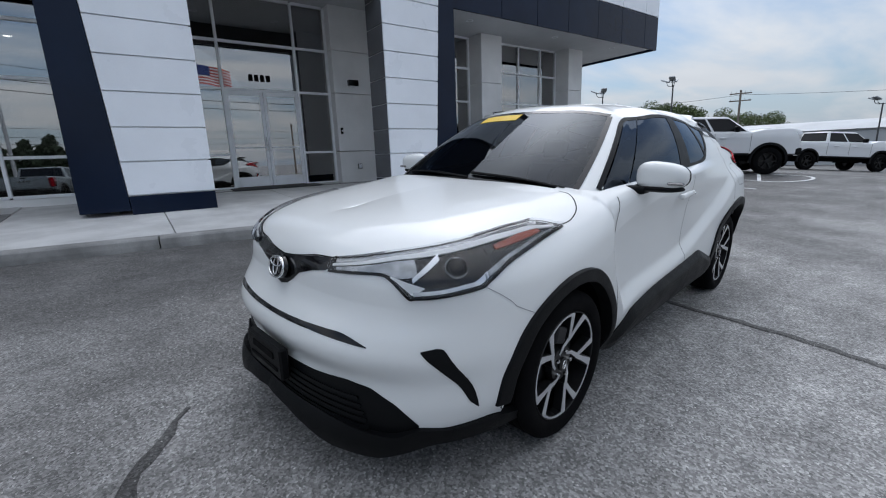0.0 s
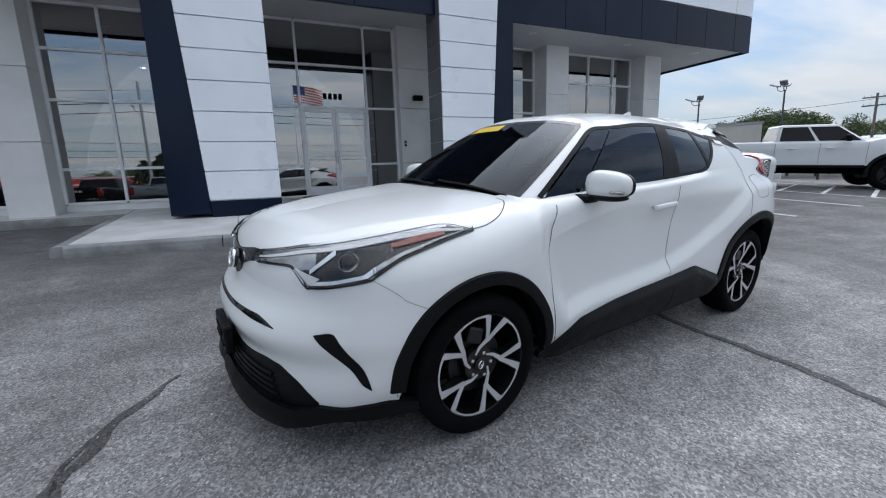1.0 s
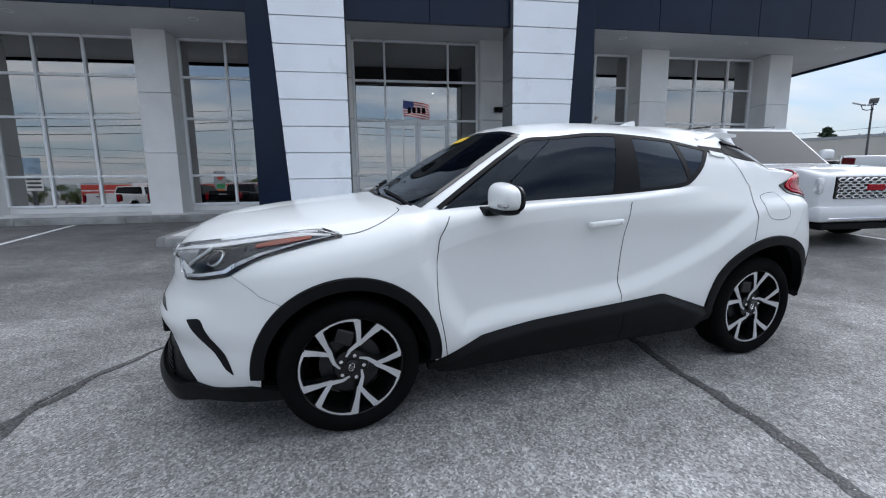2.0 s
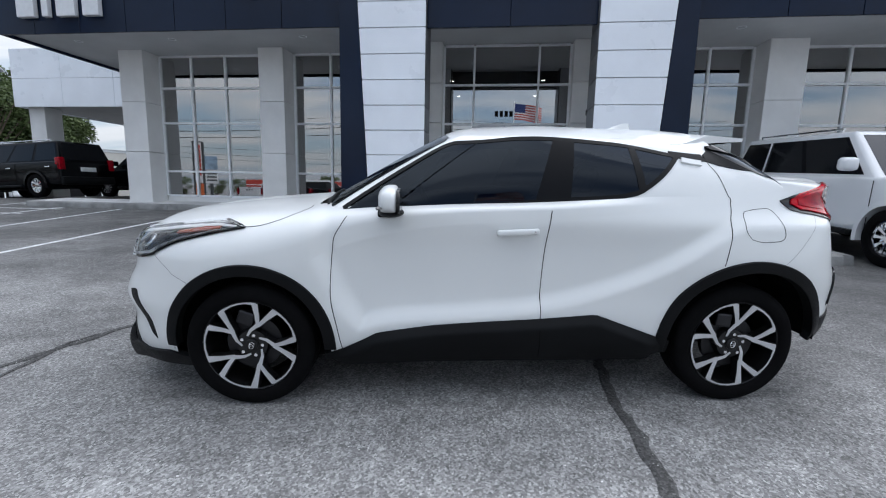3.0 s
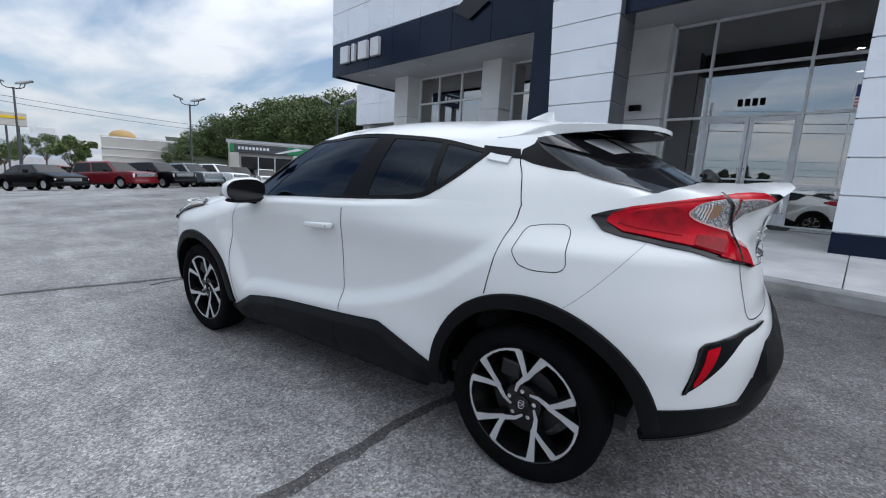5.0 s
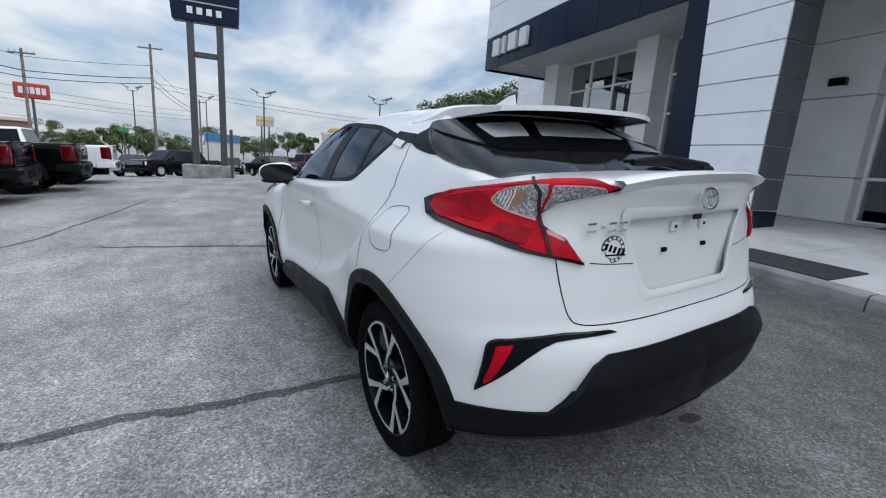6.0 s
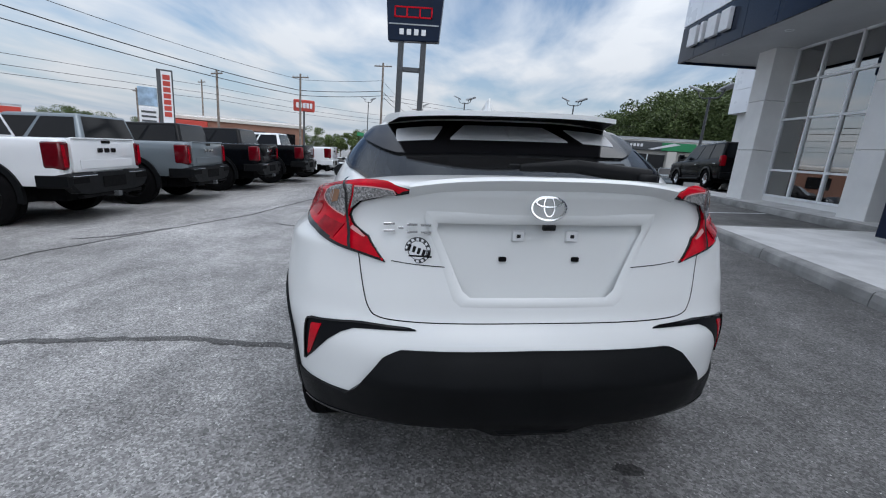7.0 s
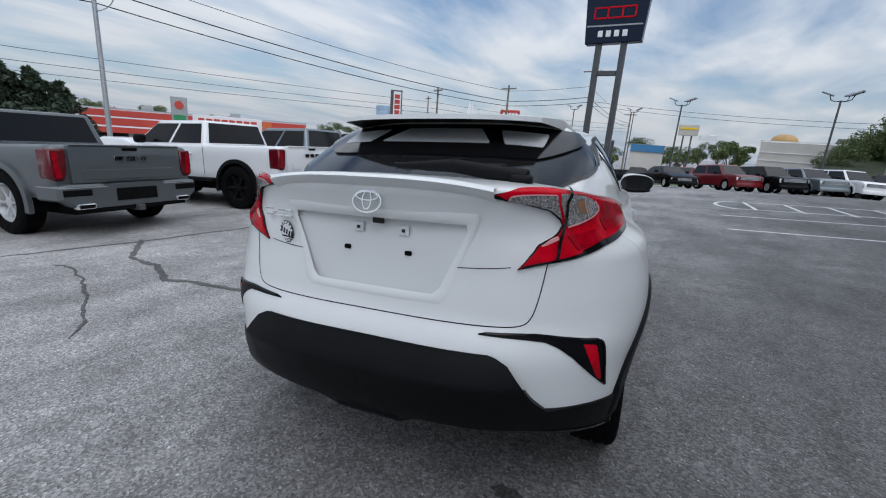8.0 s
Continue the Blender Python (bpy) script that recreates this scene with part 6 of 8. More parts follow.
def shop_window(name, x0, x1, z0, z1, y, uprights, rails, door=None):
    """A glazed front: aluminium frame with real panes between the bars."""
    win = new(name)
    win.parent = shop
    f = 0.028
    xs_, zs_ = [x0, *uprights, x1], [z0, *rails, z1]
    for i, x in enumerate(xs_):
        lo = z0
        panel("frame_bar", win, x - f, x + f, y - 0.05, y + 0.07, lo, z1, ALU, 0.005)
    for a, b in zip(xs_, xs_[1:]):
        for z in zs_:
            if door and a >= door[0] - 0.01 and b <= door[1] + 0.01 and z < door[2] - 0.1:
                continue
            panel("frame_bar", win, a + f, b - f, y - 0.045, y + 0.065, z - f, z + f, ALU, 0.005)
        for c, d in zip(zs_, zs_[1:]):
            if door and a >= door[0] - 0.01 and b <= door[1] + 0.01 and c < door[2] - 0.1:
                continue
            ob = panel("pane", win, a + f, b - f, y, y + 0.01, c + f, d - f, SHOP_GLASS, 0.0)
            ob.visible_shadow = False
    return win


rails = (1.52, 2.88, 3.84)
shop_window("shop_window", -9.45, -6.20, 0.82, 4.70, 8.52, (-8.5, -7.48), rails)
shop_window("shop_window", -5.45, -3.33, 0.82, 4.70, 8.52, (-4.42,), rails)
shop_window("shop_window", 4.03, 6.19, 0.82, 4.70, 8.52, (5.19,), rails)
shop_window("shop_window", 7.07, 10.17, 0.82, 4.70, 8.52, (8.33, 9.38), rails)
for x0, x1 in ((-9.47, -6.18), (-5.47, -3.32), (4.02, 6.21), (7.05, 10.19)):
    panel("sill_wall", shop, x0, x1, 8.50, 8.62, 0.45, 0.79, STUCCO)
shop_window("entrance_glazing", -1.42, 2.03, FLOOR + 0.03, 5.11, 9.36, (-0.58, 1.19), (1.50, 3.01, 4.07), (-0.58, 1.19, 3.01))
for k, (a, b, hs) in enumerate(((-0.55, 0.30, 1), (0.31, 1.16, -1))):
    leaf = tagged(new("glass_door"), "white framed glass entrance door, closed")
    leaf.parent = shop
    z0, z1, y = FLOOR + 0.04, 2.98, 9.34
    for x0, x1, c, d in ((a, a + 0.075, z0, z1), (b - 0.075, b, z0, z1)):
        panel("stile", leaf, x0, x1, y, y + 0.05, c, d, ALU, 0.006)
    for c, d in ((z0, z0 + 0.24), (z1 - 0.10, z1), (1.63, 1.67)):
        panel("rail", leaf, a + 0.076, b - 0.076, y + 0.002, y + 0.048, c, d, ALU, 0.006)
    for c, d in ((z0 + 0.241, 1.629), (1.671, z1 - 0.101)):
        ob = panel("pane", leaf, a + 0.076, b - 0.076, y + 0.02, y + 0.03, c, d, SHOP_GLASS, 0.0)
        ob.visible_shadow = False
    hx = b - 0.04 if hs > 0 else a + 0.04
    bm = bmesh.new()
    rod(bm, (hx, y - 0.07, 1.55), (hx, y - 0.07, 1.90), 0.014, n=10)
    for z in (1.58, 1.87):
        rod(bm, (hx, y - 0.07, z), (hx, y + 0.01, z), 0.010, n=8)
    part("door_handle", bm, CHROME, leaf, soft=40)
# house number as plain bars, wall lamp, call box
for k in range(4):
    boxed("number_bar", (0.03 + 0.135 * k, 0.12 + 0.135 * k, 9.335, 9.348, 3.22, 3.37), GAP, shop, bevel=0.004)
for x in (-2.05, 2.58):
    wl_ = thing("wall_lamp", "small black box shaped wall lamp on the white entrance wall", "wall lamp", group="entrance wall lamps")
    boxed("housing", (x - 0.14, x + 0.14, 8.93, 9.05, 3.20, 3.35), GLOSS_BLACK, wl_, bevel=0.012)
    boxed("lens", (x - 0.11, x + 0.11, 8.945, 9.035, 3.188, 3.198), ALU, wl_)
box_ = thing("call_box", "small dark door button box on the entrance wall", "door button")
boxed("case", (2.14, 2.20, 9.015, 9.05, 1.96, 2.12), GLOSS_BLACK, box_, bevel=0.006)
boxed("button", (2.155, 2.185, 9.008, 9.014, 2.02, 2.06), ALU, box_)
sk = thing("wall_socket", "grey outdoor socket box low on the wall", "socket")
boxed("case", (2.56, 2.68, 9.01, 9.05, 1.02, 1.15), STUCCO_DARK, sk, bevel=0.006)
boxed("cover", (2.575, 2.665, 9.002, 9.009, 1.035, 1.135), ALU, sk, bevel=0.003)

# dealer's sign on the fascia: four plain letter-high blocks
sign = thing("wall_sign", "four raised white letter shapes on the navy fascia", "sign")
for k in range(4):
    w = (0.46, 0.16, 0.48, 0.42)[k]
    x = (-11.25, -10.58, -10.20, -9.52)[k]
    bm = bmesh.new()
    block(bm, x, x + w, 6.31, 6.43, 4.98, 5.52, 0.015, segments=2)
    part("letter_block", bm, LETTER, sign)
badge = thing("wall_sign", "dark diamond shaped emblem above the navy fascia", "sign")
bm = bmesh.new()
prism(bm, [(-6.0, 5.55), (-5.4, 5.25), (-4.8, 5.55), (-5.4, 5.9)], 6.36, 6.43, "XZ", 0.01)
part("emblem", bm, GLOSS_BLACK, badge)

# left wing: a drive-through canopy
wing = thing("drive_through_canopy", "white panelled drive-through canopy beside the showroom", "canopy")
for a, b in ((-18.64, -16.5), (-16.49, -14.3), (-14.29, -11.96)):
    for z0, z1 in ((4.0, 5.05), (5.06, 6.15)):
        panel("fascia_panel", wing, a, b, 12.0, 12.08, z0, z1, PANEL_WHITE)
for y0, y1 in ((12.09, 15.0), (15.01, 19.0)):
    panel("fascia_panel", wing, -18.64, -18.56, y0, y1, 4.0, 6.15, PANEL_WHITE)
panel("soffit", wing, -18.55, -11.97, 12.09, 19.0, 4.05, 4.15, SOFFIT)
panel("roof", wing, -18.55, -11.97, 12.09, 19.0, 6.0, 6.1, METAL_ROOF)
for y in (12.35, 18.2):
    panel("column", wing, -18.45, -17.75, y, y + 0.7, 0.3, 4.05, STUCCO)

GLOW = bpy.data.materials.new("warm_lamp_glow")
GLOW.use_nodes = True
GLOW.node_tree.nodes["Principled BSDF"].inputs["Emission Color"].default_value = (1, 0.93, 0.82, 1)
GLOW.node_tree.nodes["Principled BSDF"].inputs["Emission Strength"].default_value = 14.0
# showroom inside: lights, counter, desks, chairs
for i in range(6):
    for j in range(3):
        x, y = -8.2 + 3.3 * i, 10.6 + 2.6 * j
        lamp = thing("ceiling_light", "lit round downlight in the dark showroom ceiling", "downlight", Matrix.Translation((x, y, 5.12)), "showroom downlights")
        bm = bmesh.new()
        lathe(bm, [(0.085, -0.002), (0.10, -0.012), (0.115, -0.010), (0.118, 0.0)], 20, "Z")
        part("bezel", bm, ALU, lamp, soft=40)
        bm = bmesh.new()
        lathe(bm, [(0.0, -0.004), (0.084, -0.004)], 20, "Z")
        em = part("diffuser", bm, None, lamp)
        em.data.materials.append(GLOW)


def desk(x, y):
    d = thing("desk", "dark office desk in the showroom", "desk", Matrix.Translation((x, y, FLOOR)), "showroom desks")
    boxed("desk_top", (-0.8, 0.8, -0.4, 0.4, 0.72, 0.76), SHOP_DARK, d, bevel=0.01)
    for a in (-0.74, 0.70):
        boxed("desk_leg", (a, a + 0.04, -0.36, 0.36, 0, 0.715), SHOP_WALL, d, bevel=0.005)
    boxed("modesty_panel", (-0.69, 0.69, -0.30, -0.28, 0.2, 0.715), SHOP_WALL, d)


def visitor_chair(x, y, turn):
    c = thing("chair", "dark showroom visitor chair with thin legs", "chair", Matrix.Translation((x, y, FLOOR)) @ Matrix.Rotation(radians(turn), 4, "Z"), "showroom chairs")
    boxed("seat", (-0.25, 0.25, -0.25, 0.25, 0.43, 0.49), SEAT, c, bevel=0.02)
    boxed("backrest", (-0.25, 0.25, 0.22, 0.27, 0.52, 0.92), SEAT, c, bevel=0.02)
    for a in (-0.22, 0.22):
        for b in (-0.22, 0.22):
            bm = bmesh.new()
            rod(bm, (a, b, 0), (a * 0.95, b * 0.95, 0.43), 0.012, n=8)
            part("leg", bm, CHROME, c)


for x, y in ((-8.0, 10.2), (-4.6, 10.6), (5.4, 10.4), (8.8, 10.8)):
    desk(x, y)
    visitor_chair(x - 0.5, y - 0.75, 180)
    visitor_chair(x + 0.5, y - 0.75, 170)
rc = thing("reception_counter", "pale reception counter facing the entrance doors", "counter", Matrix.Translation((0.3, 13.5, FLOOR)))
boxed("counter_body", (-1.6, 1.6, -0.35, 0.35, 0, 1.02), SHOP_WALL, rc, bevel=0.01)
boxed("counter_top", (-1.65, 1.65, -0.40, 0.40, 1.021, 1.06), STUCCO, rc, bevel=0.008)

# ---- other vehicles ----


def road_wheel(parent, R, width, rim, mat, spokes=6):
    """A wheel in the plane y = 0, face towards +y."""
    wheel = new("wheel")
    wheel.parent = parent
    bm = bmesh.new()
    h = width / 2
    lathe(bm, [(rim, h * 0.55), (rim + 0.02, h * 0.95), (R * 0.88, h), (R - 0.03, h * 0.93), (R, h * 0.7), (R, h * 0.3), (R - 0.012, h * 0.28), (R - 0.012, h * 0.2), (R, h * 0.18), (R, -h * 0.7), (R - 0.03, -h * 0.95), (rim, -h * 0.8)], 36)
    part("tyre", bm, RUBBER, wheel, soft=35)
    bm = bmesh.new()
    lathe(bm, [(rim, h * 0.5), (rim + 0.008, h * 0.72), (rim - 0.012, h * 0.72), (rim - 0.03, h * 0.3), (rim - 0.04, -h * 0.6)], 36)
    lathe(bm, [(0.0, h * 0.05), (rim - 0.03, h * 0.02)], 24)
    part("rim", bm, mat, wheel, soft=35)
    for k in range(spokes):
        t = 2 * math.pi * k / spokes
        bm = bmesh.new()
        d, n = Vector((math.cos(t), 0, math.sin(t))), Vector((-math.sin(t), 0, math.cos(t)))
        rows = []
        for r, w, y in ((0.04, 0.05, h * 0.50), (rim * 0.5, 0.042, h * 0.55), (rim - 0.01, 0.07, h * 0.62)):
            rows.append([bm.verts.new(d * r + n * s * w / 2 + Vector((0, yy, 0))) for s, yy in ((-1, y - 0.05), (-0.7, y), (0.7, y), (1, y - 0.05))])
        for p, q in zip(rows, rows[1:]):
            for j in range(3):
                bm.faces.new((p[j], p[j + 1], q[j + 1], q[j]))
        part("spoke", bm, mat, wheel)
    bm = bmesh.new()
    lathe(bm, [(0.075, h * 0.40), (0.07, h * 0.58), (0.0, h * 0.60)], 20)
    part("hub", bm, mat, wheel, soft=40)
    return wheel


def shell(parent, name, mat, x0, x1, top, bottom, half, arches, arch_r, nx=72, end=0.10):
    """A rolled body from tail x0 to nose x1: top(x), bottom z and half width half(x, z); wheel openings left out."""
    xs_ = np.concatenate([[x0, x0 + end * 0.15, x0 + end * 0.5], np.linspace(x0 + end, x1 - end, nx), [x1 - end * 0.5, x1 - end * 0.15, x1]])
    rows = []
    for x in xs_:
        zt = float(top(x))
        e = min(x - x0, x1 - x) / end
        pinch = 1 - 0.07 * (1 - math.sqrt(max(0.0, 1 - (1 - min(1, e)) ** 2)))
        zt -= 0.05 * (1 - math.sqrt(max(0.0, 1 - (1 - min(1, e)) ** 2)))
        row = []
        n = 16
        for j in range(n + 1):
            z = bottom + (zt - 0.06 - bottom) * j / n
            row.append((half(x, z) * pinch, z))
        w = row[-1][0]
        for a in (25, 50, 75):
            row.append((w - 0.06 * (1 - math.cos(radians(a))), zt - 0.06 + 0.06 * math.sin(radians(a))))
        row += [(w * 0.75, zt + 0.004), (w * 0.4, zt + 0.010)]
        rows.append([(x, -w_, z) for w_, z in row] + [(x, 0, zt + 0.012)] + [(x, w_, z) for w_, z in row[::-1]])
    a = np.array(rows)
    nu, nv = a.shape[:2]
    faces = []
    c = (a[:-1, :-1] + a[1:, 1:]) / 2
    for i in range(nu - 1):
        for j in range(nv - 1):
            px, py, pz = c[i, j]
            if abs(py) > 0.55 and any(math.hypot(px - ax, pz - az) < arch_r for ax, az in arches):
                continue
            faces.append((i * nv + j, (i + 1) * nv + j, (i + 1) * nv + j + 1, i * nv + j + 1))
    faces.append(tuple(range(nv)))
    faces.append(tuple((nu - 1) * nv + j for j in range(nv))[::-1])
    me = bpy.data.meshes.new(name)
    me.from_pydata(a.reshape(-1, 3).tolist(), [], faces)
    smooth(me, 45)
    return link(name, me, mat, parent)


def frustum(parent, name, mat, b, t, bevel=0.07):
    """A cabin: base (x0, x1, half width, z) to top, with rounded edges."""
    bm = bmesh.new()
    lo = [bm.verts.new((x, y, b[3])) for x, y in ((b[0], -b[2]), (b[1], -b[2]), (b[1], b[2]), (b[0], b[2]))]
    hi = [bm.verts.new((x, y, t[3])) for x, y in ((t[0], -t[2]), (t[1], -t[2]), (t[1], t[2]), (t[0], t[2]))]
    bm.faces.new(hi)
    for i in range(4):
        k = (i + 1) % 4
        bm.faces.new((lo[i], lo[k], hi[k], hi[i]))
    bmesh.ops.bevel(bm, geom=[e for e in bm.edges if any(v in hi for v in e.verts)], offset=bevel, segments=3, affect="EDGES", profile=0.6)
    return part(name, bm, mat, parent, soft=50)


def on_face(quad, s0, s1, t0, t1, out):
    """Corners of a pane on a face (bottom-left, bottom-right, top-right, top-left), lifted off it."""
    q = [Vector(p) for p in quad]
    n = (q[1] - q[0]).cross(q[3] - q[0]).normalized() * out
    f = lambda s, t: (q[0] * (1 - s) + q[1] * s) * (1 - t) + (q[3] * (1 - s) + q[2] * s) * t + n
    return [f(s0, t0), f(s1, t0), f(s1, t1), f(s0, t1)]


def pane(parent, name, corners, mat, deep=0.012):
    bm = bmesh.new()
    q = [Vector(p) for p in corners]
    n = (q[1] - q[0]).cross(q[3] - q[0]).normalized() * deep
    a, b = [bm.verts.new(p) for p in q], [bm.verts.new(p - n) for p in q]
    bm.faces.new(a)
    for i in range(4):
        bm.faces.new((a[i], b[i], b[(i + 1) % 4], a[(i + 1) % 4]))
    return part(name, bm, mat, parent)


def vehicle(name, label, paint_mat, m, kind="pickup", trim=None, wheel_mat=None, tips=False, lift=0.0, near=True):
    """A parked pickup, SUV or saloon; nose towards +x, origin on the ground under its middle."""
    v = thing(name, label, {"pickup": "pickup truck", "suv": "suv", "crossover": "suv", "sedan": "car"}[kind], m)
    trim = trim or BLACK_PLASTIC
    wheel_mat = wheel_mat or WHEEL_BLACK
    k = {"pickup": dict(L=5.9, W=2.06, bot=0.56, R=0.455, wb=3.74, rear=1.20, belt=1.28, hood=1.38, nose=1.36, roof=1.80, cab=(-0.86, 1.42), ctop=(-0.74, 0.66), wtop=0.80),
         "suv": dict(L=5.3, W=2.04, bot=0.42, R=0.40, wb=3.07, rear=1.15, belt=1.22, hood=1.22, nose=1.12, roof=1.92, cab=(-2.58, 1.22), ctop=(-2.36, 0.42), wtop=0.78),
         "crossover": dict(L=4.7, W=1.88, bot=0.34, R=0.37, wb=2.75, rear=0.95, belt=1.04, hood=1.08, nose=0.99, roof=1.70, cab=(-2.28, 1.10), ctop=(-1.98, 0.30), wtop=0.66),
         "sedan": dict(L=4.8, W=1.86, bot=0.28, R=0.33, wb=2.85, rear=1.0, belt=0.98, hood=0.96, nose=0.78, roof=1.46, cab=(-1.75, 1.1), ctop=(-0.95, 0.25), wtop=0.60)}[kind]
    L, W = k["L"], k["W"]
    xr = -L / 2 + k["rear"]
    xf = xr + k["wb"]
    up = lift
    arches = ((xr, k["R"] + 0.0), (xf, k["R"] + 0.0))
    belt, hood, nose = k["belt"] + up, k["hood"] + up, k["nose"] + up
    top = lambda x: np.interp(x, [-L / 2, k["cab"][1], k["cab"][1] + 0.4, L / 2 - 0.35, L / 2], [belt, belt, hood, nose + 0.05, nose - 0.05])
    mid = (belt + k["bot"]) / 2

    def half(x, z):
        w = W / 2 * (0.985 - 0.05 * ((z - mid) / (belt - mid)) ** 2 - 0.012 * math.cos(9 * (z - mid)))
        return w * (1 - 0.05 * max(0, (x - L / 2 + 0.7) / 0.7) ** 2)

    shell(v, "body", paint_mat, -L / 2 + 0.06, L / 2 - 0.04, top, k["bot"] + up, half, [(ax, az + up * 0.3) for ax, az in arches], k["R"] + 0.085)
    boxed("underbody", (-L / 2 + 0.3, L / 2 - 0.3, -0.66, 0.66, 0.30 + up, k["bot"] + 0.25 + up), GAP, v)
    for side in (-1, 1):
        for ax, az in arches:
            bm = bmesh.new()
            a = np.linspace(radians(-12), radians(192), 25)
            r0, r1 = k["R"] + 0.045, k["R"] + 0.125
            rows = []
            for t in a:
                d = Vector((math.cos(t), 0, math.sin(t)))
                c = Vector((ax, 0, az + up * 0.3))
                z1 = max(k["bot"] + up, (c + d * r1).z)
                rows.append([bm.verts.new((p.x, side * y, p.z)) for p, y in ((c + d * r0, W / 2 - 0.2), (c + d * r0, W / 2 + 0.02), (c + d * r1, W / 2 + 0.012), (c + d * r1, W / 2 - 0.05))])
            for p, q in zip(rows, rows[1:]):
                for j in range(3):
                    bm.faces.new((p[j], p[j + 1], q[j + 1], q[j]))
            part("arch_trim", bm, trim if kind == "pickup" else paint_mat, v, soft=40)
            bm = bmesh.new()
            prof = [(ax + (r0 + 0.02) * math.cos(t), az + up * 0.3 + (r0 + 0.02) * math.sin(t)) for t in a]
            lo = [bm.verts.new((x, side * (W / 2 - 0.03), z)) for x, z in prof]
            hi = [bm.verts.new((x, side * (W / 2 - 0.42), z)) for x, z in prof]
            for i in range(24):
                bm.faces.new((lo[i], lo[i + 1], hi[i + 1], hi[i]))
            bm.faces.new(hi)
            part("arch_liner", bm, GAP, v)
    first_ = road_wheel(v, k["R"], 0.30 if kind == "pickup" else 0.27 if kind != "sedan" else 0.22, k["R"] * 0.60, wheel_mat, 6 if kind == "pickup" else 10)
    first_.matrix_basis = Matrix.Translation((xr, W / 2 - 0.13, k["R"]))
    for x, side in ((xf, 1), (xr, -1), (xf, -1)):
        copy_thing(first_, Matrix.Translation((x, side * (W / 2 - 0.13), k["R"])) @ Matrix.Rotation(0 if side > 0 else math.pi, 4, "Z"))
    # cabin
    b = (k["cab"][0], k["cab"][1], W / 2 * 0.93, belt - 0.02)
    t = (k["ctop"][0], k["ctop"][1], k["wtop"], k["roof"] + up)
    frustum(v, "cabin", paint_mat, b, t, 0.07 if kind in ("pickup", "suv") else 0.14)
    front = [(b[1], b[2], b[3]), (b[1], -b[2], b[3]), (t[1], -t[2], t[3]), (t[1], t[2], t[3])]
    back = [(b[0], -b[2], b[3]), (b[0], b[2], b[3]), (t[0], t[2], t[3]), (t[0], -t[2], t[3])]
    front = [(p[0], -p[1], p[2]) for p in front]
    pane(v, "windscreen", on_face(front, 0.05, 0.95, 0.06, 0.90, 0.006), GLOSS_BLACK)
    pane(v, "rear_window", on_face([(p[0], -p[1], p[2]) for p in back], 0.06, 0.94, 0.10, 0.90, 0.006), WINDOW_DARK)
    left = [(b[1], b[2], b[3]), (b[0], b[2], b[3]), (t[0], t[2], t[3]), (t[1], t[2], t[3])]
    right = [(b[0], -b[2], b[3]), (b[1], -b[2], b[3]), (t[1], -t[2], t[3]), (t[0], -t[2], t[3])]
    cuts = ((0.05, 0.50), (0.54, 0.95)) if kind != "suv" else ((0.08, 0.38), (0.41, 0.68), (0.72, 0.97))
    if kind == "suv":
        pane(v, "pillar_band", on_face(left, 0.06, 0.70, 0.07, 0.87, 0.003), PILLAR_BLACK)
        pane(v, "pillar_band", on_face(right, 0.30, 0.94, 0.07, 0.87, 0.003), PILLAR_BLACK)
    for c0, c1 in cuts:
        pane(v, "side_window", on_face(left, c0, c1, 0.08, 0.86, 0.006), WINDOW_DARK)
        pane(v, "side_window", on_face(right, 1 - c1, 1 - c0, 0.08, 0.86, 0.006), WINDOW_DARK)
    for side in (-1, 1):
        y0 = side * (W / 2 + 0.01)
        bm = bmesh.new()
        mx, mz = (0.22, 0.08) if kind == "suv" else (0.0, 0.0)
        block(bm, k["cab"][1] - 0.62 + mx, k["cab"][1] - 0.46 + mx, min(y0, y0 + side * 0.24), max(y0, y0 + side * 0.24), belt + mz, belt + mz + 0.20, 0.06, segments=3)
        part("door_mirror", bm, paint_mat if kind == "suv" else trim, v, soft=50)
        for hx in ((k["cab"][0] + k["cab"][1]) / 2 + 0.15, k["cab"][0] + 0.35):
            bm = bmesh.new()
            block(bm, hx, hx + 0.2, min(y0 - side * 0.03, y0 + side * 0.02), max(y0 - side * 0.03, y0 + side * 0.02), belt - 0.22, belt - 0.18, 0.012)
            part("door_handle", bm, paint_mat if kind != "suv" else CHROME, v)
        if near:
            for hx in (k["cab"][0] + 0.02, (k["cab"][0] + k["cab"][1]) / 2, k["cab"][1] - 0.02):
                hw = half(hx, belt - 0.3) + 0.004
                boxed("shut_line", (hx - 0.003, hx + 0.003, side * hw - 0.004, side * hw + 0.004, k["bot"] + 0.08 + up, belt - 0.05), GAP, v)
        bm = bmesh.new()
        block(bm, xr + k["R"] + 0.15, xf - k["R"] - 0.15, min(side * (W / 2 - 0.1), side * (W / 2 + 0.06)), max(side * (W / 2 - 0.1), side * (W / 2 + 0.06)), k["bot"] - 0.06 + up, k["bot"] + 0.02 + up, 0.02)
        part("side_step", bm, trim, v)
    # tail
    xb = -L / 2
    if kind == "pickup":
        z0, z1 = 0.76 + up, belt - 0.01
        bm = bmesh.new()
        block(bm, xb + 0.015, xb + 0.10, -0.80, 0.80, z0, z1 + 0.012, 0.018, segments=2)
        gate = part("tailgate", bm, paint_mat, v, soft=40)
        bm = bmesh.new()
        block(bm, xb + 0.004, xb + 0.014, -0.66, 0.66, z0 + 0.05, z0 + 0.19, 0.004)
        part("pressing", bm, paint_mat, gate)
